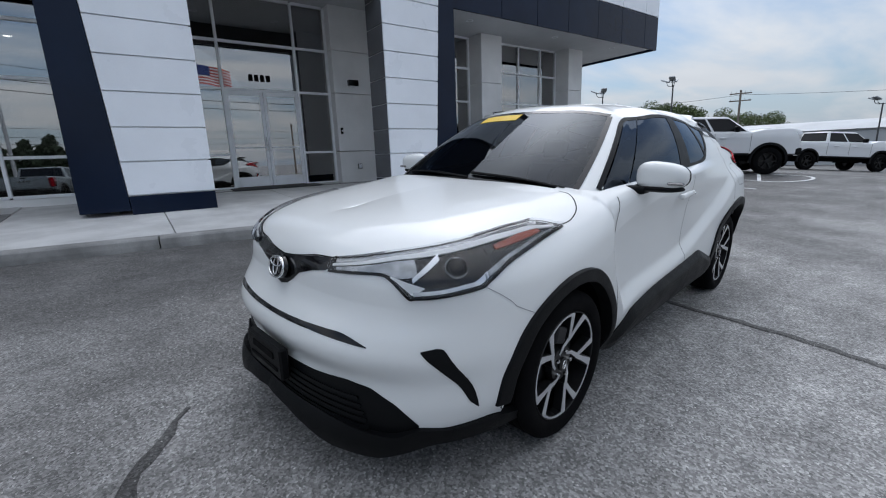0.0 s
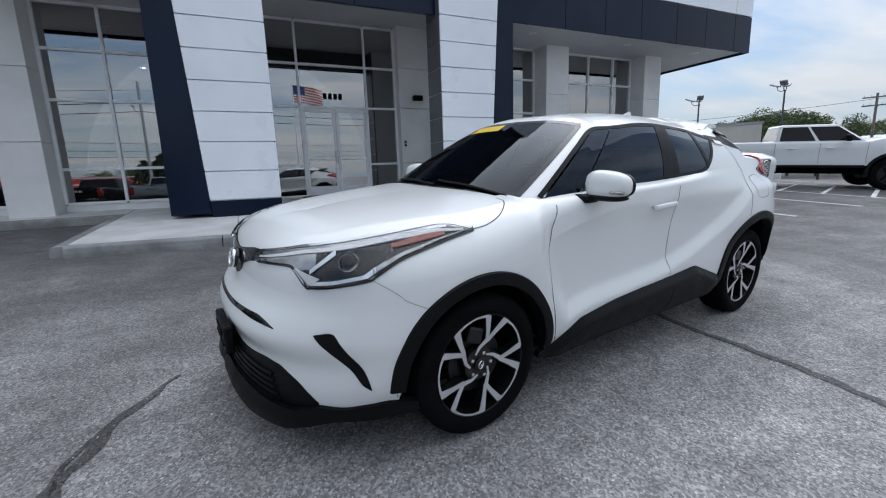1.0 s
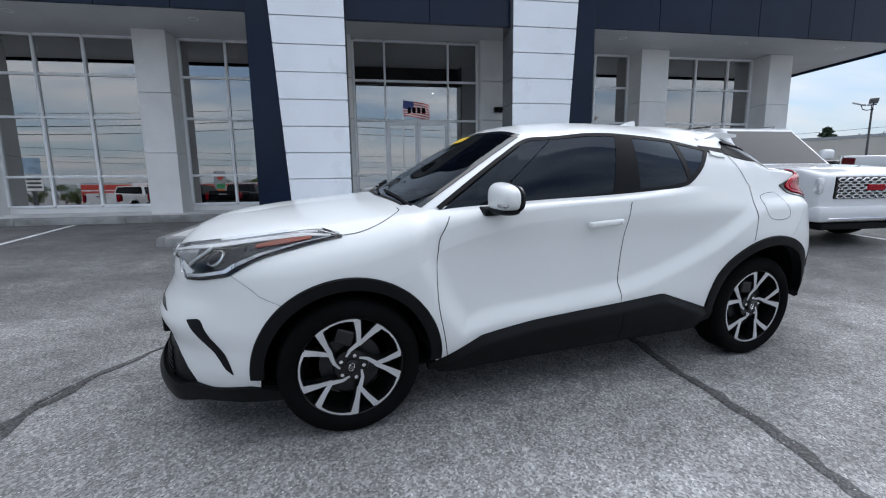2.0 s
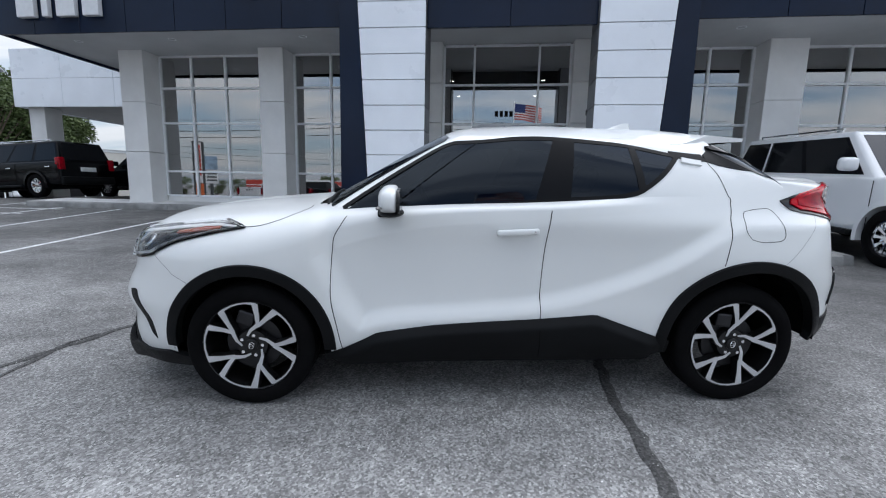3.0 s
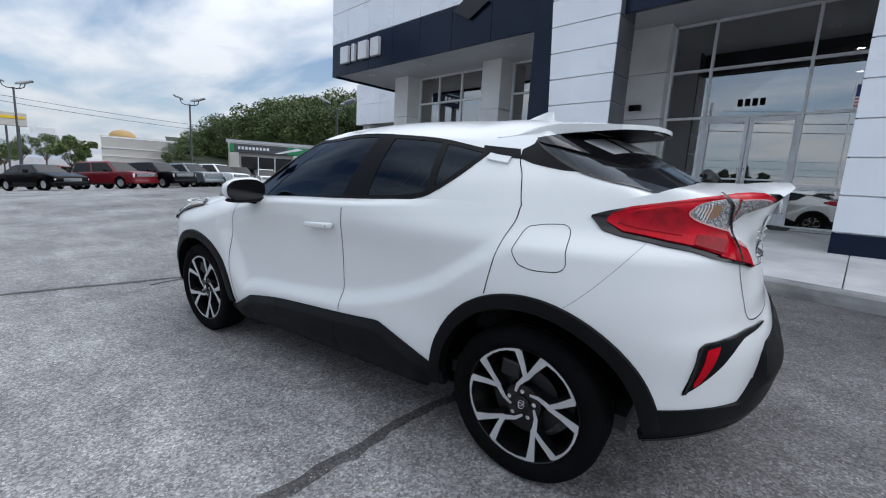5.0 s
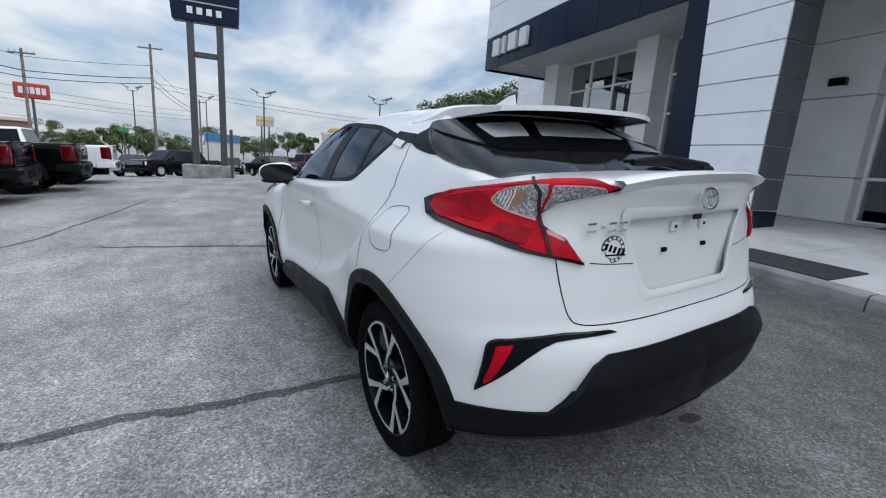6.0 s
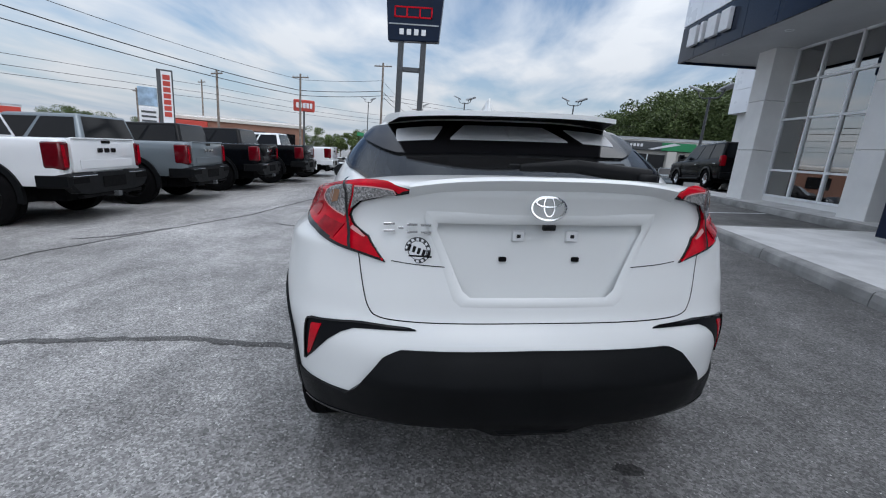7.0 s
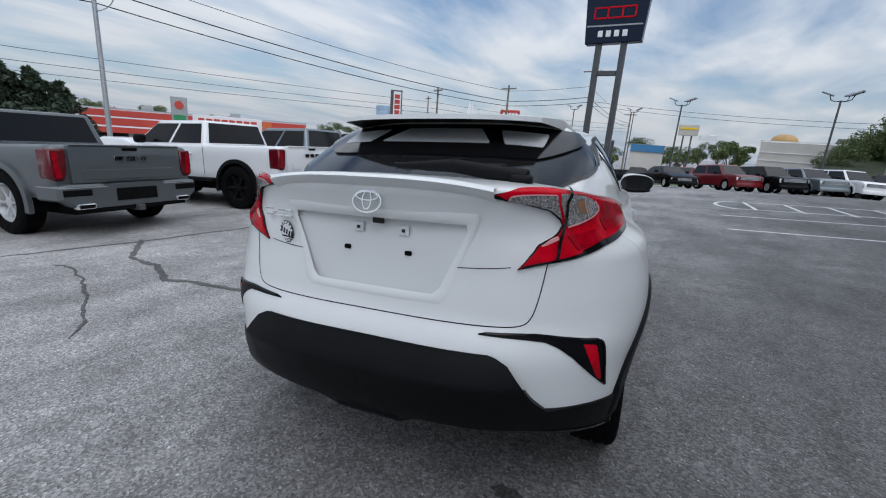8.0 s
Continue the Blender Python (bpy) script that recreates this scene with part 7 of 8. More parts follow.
        boxed("gate_handle", (xb + 0.002, xb + 0.014, -0.11, 0.11, z1 - 0.06, z1 - 0.015), GLOSS_BLACK, gate, bevel=0.004)
        bm = bmesh.new()
        for x_ in (-0.245, -0.075, 0.095):
            block(bm, xb - 0.004, xb + 0.010, x_ + 0.01, x_ + 0.14, z0 + 0.30, z0 + 0.375, 0.008)
        part("badge", bm, GLOSS_BLACK if paint_mat is TRUCK_WHITE else CHROME, gate)
        for side in (-1, 1):
            bm = bmesh.new()
            prism(bm, [(side * y, z) for y, z in ((0.815, z1 - 0.045), (W / 2 - 0.008, z1 - 0.045), (W / 2 - 0.008, z0 + 0.10), (W / 2 - 0.05, z0 + 0.045), (0.87, z0 + 0.045), (0.835, z0 + 0.14))], xb + 0.028, xb + 0.30, "YZ", 0.022)
            lamp = part("tail_lamp", bm, TRUCK_LAMP, v, soft=40)
            bm = bmesh.new()
            prism(bm, [(side * y, z) for y, z in ((0.925, z1 - 0.09), (0.985, z1 - 0.09), (0.975, z0 + 0.09), (0.90, z0 + 0.09))], xb + 0.022, xb + 0.029, "YZ", 0.002)
            part("inner_lens", bm, TAIL_DEEP, lamp)
        bm = bmesh.new()
        prism(bm, [(-1.0, 0.56 + up), (-1.0, 0.73 + up), (-0.93, 0.755 + up), (-0.45, 0.755 + up), (-0.40, 0.725 + up), (0.40, 0.725 + up), (0.45, 0.755 + up), (0.93, 0.755 + up), (1.0, 0.73 + up), (1.0, 0.56 + up), (0.86, 0.44 + up), (0.60, 0.42 + up), (-0.60, 0.42 + up), (-0.86, 0.44 + up)], xb - 0.055, xb + 0.12, "YZ", 0.03)
        bp = part("rear_bumper", bm, trim, v)
        boxed("plate_recess", (xb - 0.066, xb - 0.056, -0.30, 0.30, 0.50 + up, 0.68 + up), GAP, bp, bevel=0.004)
        boxed("valance", (xb - 0.048, xb + 0.05, -0.78, 0.78, 0.36 + up, 0.419 + up), GAP, bp, bevel=0.01)
        for side in (-1, 1):
            a_, b_ = sorted((side * 0.62, side * 0.97))
            boxed("step_pocket", (xb - 0.062, xb - 0.056, a_, b_, 0.60 + up, 0.685 + up), GAP, bp, bevel=0.003)
            boxed("side_cap", (xb - 0.03, xb + 0.46, min(side * 0.93, side * 1.015), max(side * 0.93, side * 1.015), 0.53 + up, 0.74 + up), trim, bp, bevel=0.025)
            boxed("bumper_edge", (xb - 0.064, xb - 0.056, min(side * 0.42, side * 0.96), max(side * 0.42, side * 0.96), 0.705 + up, 0.718 + up), CHROME if trim is BLACK_PLASTIC else POLE_GREY, bp, bevel=0.002)
        boxed("gate_lip", (xb - 0.012, xb + 0.05, -0.78, 0.78, z1 + 0.0, z1 + 0.024), paint_mat, gate, bevel=0.008)
        boxed("hitch", (xb - 0.12, xb + 0.1, -0.05, 0.05, 0.33 + up, 0.415 + up), POLE_DARK, bp, bevel=0.006)
        if tips:
            for side in (-1, 1):
                bm = bmesh.new()
                block(bm, xb - 0.09, xb + 0.05, side * 0.72 - 0.12, side * 0.72 + 0.12, 0.41 + up, 0.50 + up, 0.03, segments=2)
                tip = part("exhaust_tip", bm, CHROME, bp, soft=40)
                boxed("tip_bore", (xb - 0.095, xb - 0.088, side * 0.72 - 0.095, side * 0.72 + 0.095, 0.43 + up, 0.48 + up), GAP, tip)
    else:
        zl = belt - 0.30
        for side in (-1, 1):
            bm = bmesh.new()
            ya, yb = side * (W / 2 - 0.22), side * (W / 2 - 0.03)
            block(bm, xb + 0.02, xb + 0.25, min(ya, yb), max(ya, yb), zl, zl + (0.42 if kind == "suv" else 0.16), 0.03, segments=2)
            part("tail_lamp", bm, TAIL_DEEP, v, soft=40)
        bm = bmesh.new()
        block(bm, xb - 0.01, xb + 0.15, -W / 2 + 0.06, W / 2 - 0.06, k["bot"] - 0.02, k["bot"] + 0.26, 0.05, segments=2)
        part("rear_bumper", bm, trim if kind == "suv" else paint_mat, v, soft=40)
        boxed("plate_recess", (xb + 0.03, xb + 0.06, -0.28, 0.28, zl - 0.05, zl + 0.10), STICKER_WHITE, v, bevel=0.004)
    # nose
    xn = L / 2
    gz0, gz1 = (0.72 + up, nose - 0.06) if kind != "sedan" else (0.42, 0.66)
    gw = 0.72 if kind != "sedan" else 0.5
    gr = boxed("grille", (xn - 0.10, xn - 0.025, -gw, gw, gz0, gz1), GLOSS_BLACK, v, bevel=0.02)
    if kind == "suv" and near:
        n = 0
        for i in range(9):
            for j in range(7):
                y = -gw + 0.10 + (2 * gw - 0.2) * (i + (0.5 if j % 2 else 0)) / 8.6
                z = gz0 + 0.05 + (gz1 - gz0 - 0.1) * j / 6
                if y > gw - 0.05:
                    continue
                bm = bmesh.new()
                ring_oval(bm, Matrix.Translation((xn - 0.018, y, z)) @ Matrix.Rotation(radians(90), 4, "Z") @ Matrix.Rotation(radians(90), 4, "X"), 0.065, 0.026, 0.009, 6)
                part("grille_mesh", bm, CHROME, gr)
        boxed("grille_badge", (xn - 0.02, xn + 0.0, -0.16, 0.16, (gz0 + gz1) / 2 - 0.04, (gz0 + gz1) / 2 + 0.05), TAIL_DEEP, gr, bevel=0.01)
    else:
        for j in range(4):
            z = gz0 + (gz1 - gz0) * (j + 0.5) / 4
            boxed("grille_bar", (xn - 0.03, xn - 0.012, -gw + 0.04, gw - 0.04, z - 0.018, z + 0.018), (GLOSS_BLACK if trim is BLACK_PLASTIC else CHROME) if near else POLE_GREY, gr, bevel=0.004)
    for side in (-1, 1):
        bm = bmesh.new()
        ya, yb = side * (gw + 0.03), side * (W / 2 - 0.06)
        block(bm, xn - 0.22, xn - 0.045, min(ya, yb), max(ya, yb), gz1 - (0.26 if kind != "sedan" else 0.12), gz1 - 0.02, 0.03, segments=2)
        part("headlamp", bm, LAMP_CHROME, v, soft=40)
    bm = bmesh.new()
    block(bm, xn - 0.22, xn + 0.02, -W / 2 + 0.05, W / 2 - 0.05, k["bot"] - 0.04 + up, k["bot"] + 0.20 + up, 0.05, segments=2)
    part("front_bumper", bm, trim if kind == "pickup" else paint_mat, v, soft=40)
    if kind == "suv":
        boxed("lower_bar", (xn - 0.05, xn + 0.03, -0.8, 0.8, k["bot"] - 0.02, k["bot"] + 0.03), CHROME, v, bevel=0.01)
        boxed("front_skid", (xn - 0.35, xn - 0.03, -0.85, 0.85, k["bot"] - 0.16, k["bot"] - 0.05), BLACK_PLASTIC, v, bevel=0.02)
        for side in (-1, 1):
            bm = bmesh.new()
            rod(bm, (t[0] + 0.3, side * (t[2] - 0.06), t[3] + 0.045), (t[1] - 0.3, side * (t[2] - 0.06), t[3] + 0.045), 0.018, n=8)
            for x_ in (t[0] + 0.32, (t[0] + t[1]) / 2, t[1] - 0.32):
                rod(bm, (x_, side * (t[2] - 0.06), t[3] - 0.02), (x_, side * (t[2] - 0.06), t[3] + 0.045), 0.015, n=6)
            part("roof_rail", bm, CHROME, v)
    return v


def parked(x, y, heading):
    """A place on the lot, leaning with the slope; heading in degrees from +x."""
    s = math.atan(0.053) if -45 < y < 9 else 0.0
    tilt = math.atan(-0.045 if x > 16 else 0.05 if x < -17 else 0.0)
    return Matrix.Translation((x, y, gz(y, x))) @ Matrix.Rotation(s, 4, "X") @ Matrix.Rotation(-tilt, 4, "Y") @ Matrix.Rotation(radians(heading), 4, "Z")


def in_row(tail_x, tail_y=-6.05, nose=-80):
    """A place in the row of trucks, given by the middle of the tailgate."""
    return parked(tail_x + 2.95 * math.cos(radians(nose)), tail_y + 2.95 * math.sin(radians(nose)), nose)


vehicle("pickup_truck", "dark grey metallic pickup truck parked with its tailgate to the lot", TRUCK_GREY, in_row(-0.02), "pickup", TRUCK_GREY, ALLOY, True)
vehicle("pickup_truck", "white lifted pickup truck with black bumpers and black wheels", TRUCK_WHITE, in_row(-3.62, -6.1), "pickup", BLACK_PLASTIC, WHEEL_BLACK, False, 0.06)
vehicle("pickup_truck", "blue-grey metallic pickup truck with black bumpers, parked in a row", TRUCK_SILVER, in_row(-6.42), "pickup", BLACK_PLASTIC, WHEEL_BLACK, False, 0.05)
black_truck = vehicle("pickup_truck", "glossy black pickup truck parked in a row of trucks", TRUCK_BLACK, in_row(-9.48), "pickup", BLACK_PLASTIC, WHEEL_BLACK, False, 0.04)
copy_thing(black_truck, in_row(-12.46, -5.95, -81))
vehicle("pickup_truck", "white pickup truck at the end of the row", TRUCK_WHITE, in_row(-15.75), "pickup", TRUCK_WHITE, CHROME)
white_truck = vehicle("pickup_truck", "white pickup truck with black wheels parked side-on beyond the bays", TRUCK_WHITE, parked(14.6, 5.55, -50), "pickup", BLACK_PLASTIC, WHEEL_BLACK, False, 0.14)
copy_thing(white_truck, parked(27.4, 4.7, -36))
vehicle("large_suv", "large white suv with chrome mesh grille, parked near the entrance", TRUCK_WHITE, parked(6.42, 4.93, -90), "suv", BLACK_PLASTIC, CHROME)
black_suv = vehicle("large_suv", "large black suv with bright wheels parked beside the canopy", TRUCK_BLACK, parked(-17.2, 11.2, 176), "suv", BLACK_PLASTIC, CHROME)
copy_thing(black_suv, parked(-15.0, 14.6, 178))

# distant rows
far_black = vehicle("parked_sedan", "black saloon car parked across the lot", TRUCK_BLACK, parked(-31.0, -0.6, 30), "sedan", None, ALLOY, near=False)
far_red = vehicle("parked_suv", "dark red suv parked in a far row", TRUCK_RED, parked(-31.5, 2.8, 35), "crossover", None, ALLOY, near=False)
far_white = vehicle("parked_suv", "white suv parked in a far row", TRUCK_WHITE, parked(-33.5, 9.5, 25), "crossover", None, ALLOY, near=False)
far_grey = vehicle("parked_suv", "grey suv parked in a far row", TRUCK_SILVER, parked(-33.0, 7.4, 27), "crossover", None, ALLOY, near=False)
far_dark = vehicle("parked_suv", "black suv parked in a far row", TRUCK_BLACK, parked(-31.9, 5.2, 30), "crossover", None, ALLOY, near=False)
far_silver = vehicle("parked_sedan", "black saloon car parked in a far row", TRUCK_BLACK, parked(-32.2, -9.4, 10), "sedan", None, ALLOY, near=False)
far_pale = vehicle("parked_sedan", "white saloon car parked by the low building", TRUCK_WHITE, parked(-33.2, 24.0, -36), "sedan", None, ALLOY, near=False)
for ob, x, y, h in ((far_dark, -36.0, 12.0, -10), (far_white, -37.0, 14.7, -12), (far_grey, -37.6, 18.0, -16), (far_red, -39.3, 0.3, -20), (far_black, -41.3, 4.2, 10), (far_black, -32.8, -13.0, 15), (far_dark, -34.1, -16.7, 20), (far_white, -38.0, -6.8, 5), (far_dark, -45.2, -4.2, 0), (far_grey, -46.5, -10.7, 5), (far_silver, -40.0, -15.2, 5), (far_white, -47.8, 8.2, -15), (far_black, -50.4, 12.7, -10), (far_silver, -43.9, -21.1, 0), (far_white, -53.0, -17.2, 0), (far_dark, 20.0, 13.5, -90), (far_white, 41.5, 2.0, -92), (far_dark, -30.0, -6.95, -40), (far_dark, -58.2, -6.8, 90), (far_red, -56.9, 1.6, 90)):
    copy_thing(ob, parked(x, y, h))

# ---- poles, signs, far buildings, trees ----


def base_z(x, y):
    return gz(y, x)


def light_pole(x, y, top, turn=0.0, heads=2, mat=None):
    z = base_z(x, y)
    p = thing("street_lamp", "tall dark lot light pole with flat lamp heads", "street lamp", Matrix.Translation((x, y, z)) @ Matrix.Rotation(radians(turn), 4, "Z"), "lot light poles")
    h = top - z
    bm = bmesh.new()
    rod(bm, (0, 0, 0), (0, 0, h), 0.085, 0.06, 10)
    part("pole", bm, mat or POLE_DARK, p, soft=40)
    boxed("footing", (-0.3, 0.3, -0.3, 0.3, -0.3, 0.55), CONCRETE, p, bevel=0.03)
    boxed("cap", (-0.09, 0.09, -0.09, 0.09, h - 0.02, h + 0.06), mat or POLE_DARK, p, bevel=0.01)
    for s, turned in ((-1, 0), (1, 0), (1, 62)):
        spin = Matrix.Rotation(radians(turned), 4, "Z")
        bm = bmesh.new()
        sweep(bm, [spin @ Vector((s * x, 0, h + z)) for x, z in ((0.0, 0.0), (0.35, 0.02), (0.55, 0.12), (0.62, 0.32), (0.66, 0.46))], 0.032, 6)
        part("arm", bm, mat or POLE_DARK, p, soft=60)
        boxed("lamp_head", (-0.34, 0.34, -0.25, 0.25, -0.05, 0.07), POLE_GREY, p, bevel=0.03, m=spin @ Matrix.Translation((0.78 * s, 0, h + 0.52)) @ Matrix.Rotation(radians(-22 * s), 4, "Y"))


for x, y, top, turn in ((-41.9, -1.2, 5.9, 80), (-36.8, 8.6, 5.9, 70), (-20.94, 12.17, 5.0, 40), (37.6, 18.1, 6.6, 20), (35.0, 23.4, 6.2, 40), (56.6, 7.6, 4.6, 90), (-70.0, -9.0, 7.5, 80), (-62.0, -16.0, 7.0, 80)):
    light_pole(x, y, top, turn)


def utility_pole(x, y, top, turn, arms=1, mat=None, lamp=False):
    z = base_z(x, y)
    p = thing("utility_pole", "tall weathered utility pole with cross arms", "utility pole", Matrix.Translation((x, y, z)) @ Matrix.Rotation(radians(turn), 4, "Z"), "utility poles")
    h = top - z
    bm = bmesh.new()
    rod(bm, (0, 0, -0.2), (0, 0, h), 0.17, 0.12, 10)
    part("pole", bm, mat or WOOD_POLE, p, soft=40)
    for k in range(arms):
        boxed("cross_arm", (-1.2, 1.2, -0.07, 0.07, h - 0.5 - 0.9 * k, h - 0.36 - 0.9 * k), WOOD_POLE, p, bevel=0.01)
        for s in (-1.05, -0.5, 0.5, 1.05):
            bm = bmesh.new()
            rod(bm, (s, 0, h - 0.36 - 0.9 * k), (s, 0, h - 0.16 - 0.9 * k), 0.035, 0.02, 6)
            part("insulator", bm, POLE_GREY, p)
    if lamp:
        bm = bmesh.new()
        pts = [Vector((0.15 + 1.8 * math.sin(t), 0, h - 3.4 + 0.9 * (1 - math.cos(t)))) for t in np.linspace(0, 1.4, 7)]
        for a, b in zip(pts, pts[1:]):
            rod(bm, a, b, 0.03, n=6)
        part("lamp_arm", bm, POLE_GREY, p)
        boxed("lamp_head", (1.75, 2.35, -0.1, 0.1, h - 2.72, h - 2.60), POLE_GREY, p, bevel=0.03)


utility_pole(-11.0, -34.0, 11.2, 100, 0, POLE_GREY, True)
utility_pole(-48.4, -31.0, 8.2, 60, 1)
utility_pole(-52.5, -22.5, 9.0, 75, 1)
utility_pole(-72.9, -48.5, 9.6, 60, 1)
utility_pole(-55.4, -12.6, 11.5, 80, 1)
utility_pole(35.0, -46.0, 12.0, 100, 1)
utility_pole(63.0, 22.1, 8.2, 110, 2)
utility_pole(-62.0, -52.0, 6.5, 60, 1)
utility_pole(20.0, -53.0, 7.5, 100, 1)
utility_pole(-88.0, -12.0, 9.0, 80, 1)


def wire(a, b, sag, r=0.018):
    a, b = Vector(a), Vector(b)
    n = 18
    pts = [a.lerp(b, i / n) - Vector((0, 0, 4 * sag * (i / n) * (1 - i / n))) for i in range(n + 1)]
    bm = bmesh.new()
    sweep(bm, pts, r, 5)
    tagged(part("overhead_cable", bm, CABLE), "black overhead cable sagging between poles", "cable", "overhead cables")


for z0, z1, r in ((8.3, 6.4, 0.035), (9.2, 7.0, 0.04), (10.4, 8.3, 0.022)):
    wire((-11, -34, z0), (-52.5, -22.5, z1), 0.7, r)
    wire((35, -46, z0 + 1.2), (-11, -34, z0), 0.9, r)
    wire((-52.5, -22.5, z1), (-55.4, -12.6, z1 + 1.0), 0.15, r)
    wire((-55.4, -12.6, z1 + 1.0), (-88, -12, z1), 0.6, r * 0.8)
for z0, z1 in ((5.2, 5.4), (4.4, 4.8), (6.2, 6.2)):
    wire((20, -53, z0), (-48.4, -31, z1), 0.5, 0.02)
    wire((-48.4, -31, z1), (-88, -12, z1 + 0.6), 0.5, 0.02)
wire((-55, -12.6, 7.5), (-62, 34, 7.0), 1.0, 0.02)
wire((-55, -12.6, 7.0), (-62, 34, 6.4), 1.0, 0.02)
wire((63, 22, 7.6), (90, -20, 7.6), 0.8, 0.02)
wire((63, 22, 7.6), (40, 60, 7.6), 0.8, 0.02)

# roadside pylon sign of the dealer
pyl = thing("pylon_sign", "tall dark two-legged pylon sign on a grey concrete base", "sign")
boxed("base", (-20.3, -19.2, -4.60, -2.55, -0.5, 0.34), KERB, pyl, bevel=0.03)
for y in (-4.08, -2.93):
    boxed("leg", (-19.95, -19.65, y - 0.13, y + 0.13, 0.3, 6.5), POLE_DARK, pyl, bevel=0.02)
boxed("cross_bar", (-19.92, -19.68, -3.94, -3.07, 5.02, 5.24), POLE_DARK, pyl, bevel=0.02)
bm = bmesh.new()
prism(bm, [(-4.72, 6.42), (-2.15, 6.48), (-1.98, 9.9), (-5.0, 9.9)], -20.05, -19.55, "YZ", 0.04)
part("sign_box", bm, PANEL_NAVY, pyl)
for y0, y1, z0, z1 in ((-4.45, -2.55, 7.95, 8.02), (-4.45, -2.55, 7.50, 7.57), (-4.45, -4.38, 7.5, 8.0), (-3.85, -3.78, 7.5, 8.0), (-3.2, -3.13, 7.5, 8.0), (-2.62, -2.55, 7.5, 8.0)):
    boxed("red_bar", (-19.56, -19.52, y0, y1, z0, z1), TAIL_RED, pyl, bevel=0.008)
for k in range(4):
    boxed("letter_block", (-19.56, -19.52, -4.15 + 0.37 * k, -3.93 + 0.37 * k, 6.72, 7.0), LETTER, pyl, bevel=0.01)
boxed("divider", (-19.56, -19.53, -4.7, -2.2, 7.18, 7.24), POLE_GREY, pyl)
boxed("marker_post", (-19.05, -18.92, -2.62, -2.49, -0.3, 2.0), POLE_DARK, None, bevel=0.02)
tagged(bpy.data.objects["marker_post"], "short dark steel post beside the sign base", "post")


def slab_building(name, label, a, b, depth, z0, z1, mat, roof_mat=None):
    """A low building whose front runs from a to b in plan."""
    d = Vector((b[0] - a[0], b[1] - a[1], 0))
    ang = math.atan2(d.y, d.x)
    m = Matrix.Translation((a[0], a[1], 0)) @ Matrix.Rotation(ang, 4, "Z")
    t = thing(name, label, "building", m)
    L = d.length
    boxed("wall", (0, L, 0, depth, z0, z1), mat, t, bevel=0.05)
    boxed("roof", (-0.15, L + 0.15, -0.15, depth + 0.15, z1, z1 + 0.25), roof_mat or METAL_ROOF, t, bevel=0.04)
    return t, L


# red-fascia shop across the road
t, L = slab_building("shop_building", "low shop with a red and white striped fascia and grey walls", (-43.5, -51.2), (-14.5, -67.5), -14, -3.0, 2.0, GREY_WALL)
for z0, z1, mat, nm in ((-0.75, -0.06, RED_WALL, "fascia"), (0.15, 1.05, RED_WALL, "fascia"), (1.06, 1.22, LETTER, "stripe"), (1.23, 2.0, RED_WALL, "fascia"), (-0.05, 0.14, LETTER, "stripe")):
    boxed(nm, (0.0, L, 0.01, 0.22, z0, z1), mat, t, bevel=0.02)
boxed("sign_panel", (6.2, 14.8, 0.23, 0.40, 0.25, 2.25), LETTER, t, bevel=0.03)
for k in range(8):
    boxed("letter_block", (6.9 + 0.93 * k, 7.65 + 0.93 * k, 0.41, 0.50, 0.75, 1.85), RED_WALL, t, bevel=0.02)
boxed("stripe", (4.9, 6.1, 0.23, 0.36, 0.3, 1.9), ORANGE, t, bevel=0.02)
for k in range(5):
    w = boxed("window", (2.0 + 5.0 * k, 5.6 + 5.0 * k, 0.02, 0.10, -2.2, -0.4), GLOSS_BLACK, t, bevel=0.01)
    boxed("roof_unit", (3.0 + 5.5 * k, 4.3 + 5.5 * k, -6, -4.8, 2.25, 2.9), POLE_GREY, t, bevel=0.03) if k % 2 else None
t2 = thing("pylon_sign", "white price sign pillar with a red round mark", "sign", Matrix.Translation((-22.9, -47.2, 0)) @ Matrix.Rotation(radians(-28), 4, "Z"))
boxed("pillar", (-0.75, 0.75, -0.2, 0.2, -2.4, 3.75), POLE_GREY, t2, bevel=0.05)
bm = bmesh.new()
bmesh.ops.create_cone(bm, cap_ends=True, segments=20, radius1=0.42, radius2=0.42, depth=0.08, matrix=Matrix.Translation((0, 0.24, 2.9)) @ Matrix.Rotation(radians(90), 4, "X"))
part("round_mark", bm, RED_WALL, t2)
boxed("green_panel", (-0.55, 0.55, 0.21, 0.26, 1.2, 1.9), GREEN_SIGN, t2, bevel=0.01)
boxed("red_panel", (-0.55, 0.55, 0.21, 0.26, 0.5, 1.1), ORANGE, t2, bevel=0.01)
t3 = thing("pylon_sign", "tall narrow red vertical sign with a dark edge", "sign", Matrix.Translation((-35.3, -28.0, 0)) @ Matrix.Rotation(radians(-52), 4, "Z"))
boxed("frame", (-0.62, 0.62, -0.16, 0.16, -2.0, 6.15), POLE_DARK, t3, bevel=0.04)
boxed("red_face", (-0.50, 0.30, 0.17, 0.22, 1.2, 6.0), LETTER, t3, bevel=0.01)
boxed("orange_face", (-0.50, 0.38, 0.17, 0.22, -1.4, 1.15), ORANGE, t3, bevel=0.01)
for k in range(7):
    boxed("letter_block", (-0.38, 0.18, 0.225, 0.25, 2.1 + 0.53 * k, 2.52 + 0.53 * k), RED_WALL, t3, bevel=0.01)
t4 = thing("pylon_sign", "stacked white and blue advertising boards on a post", "sign", Matrix.Translation((-34.6, -29.2, 0)) @ Matrix.Rotation(radians(-52), 4, "Z"))
boxed("post", (-0.15, 0.15, -0.15, 0.15, -2.2, 2.0), POLE_DARK, t4, bevel=0.02)
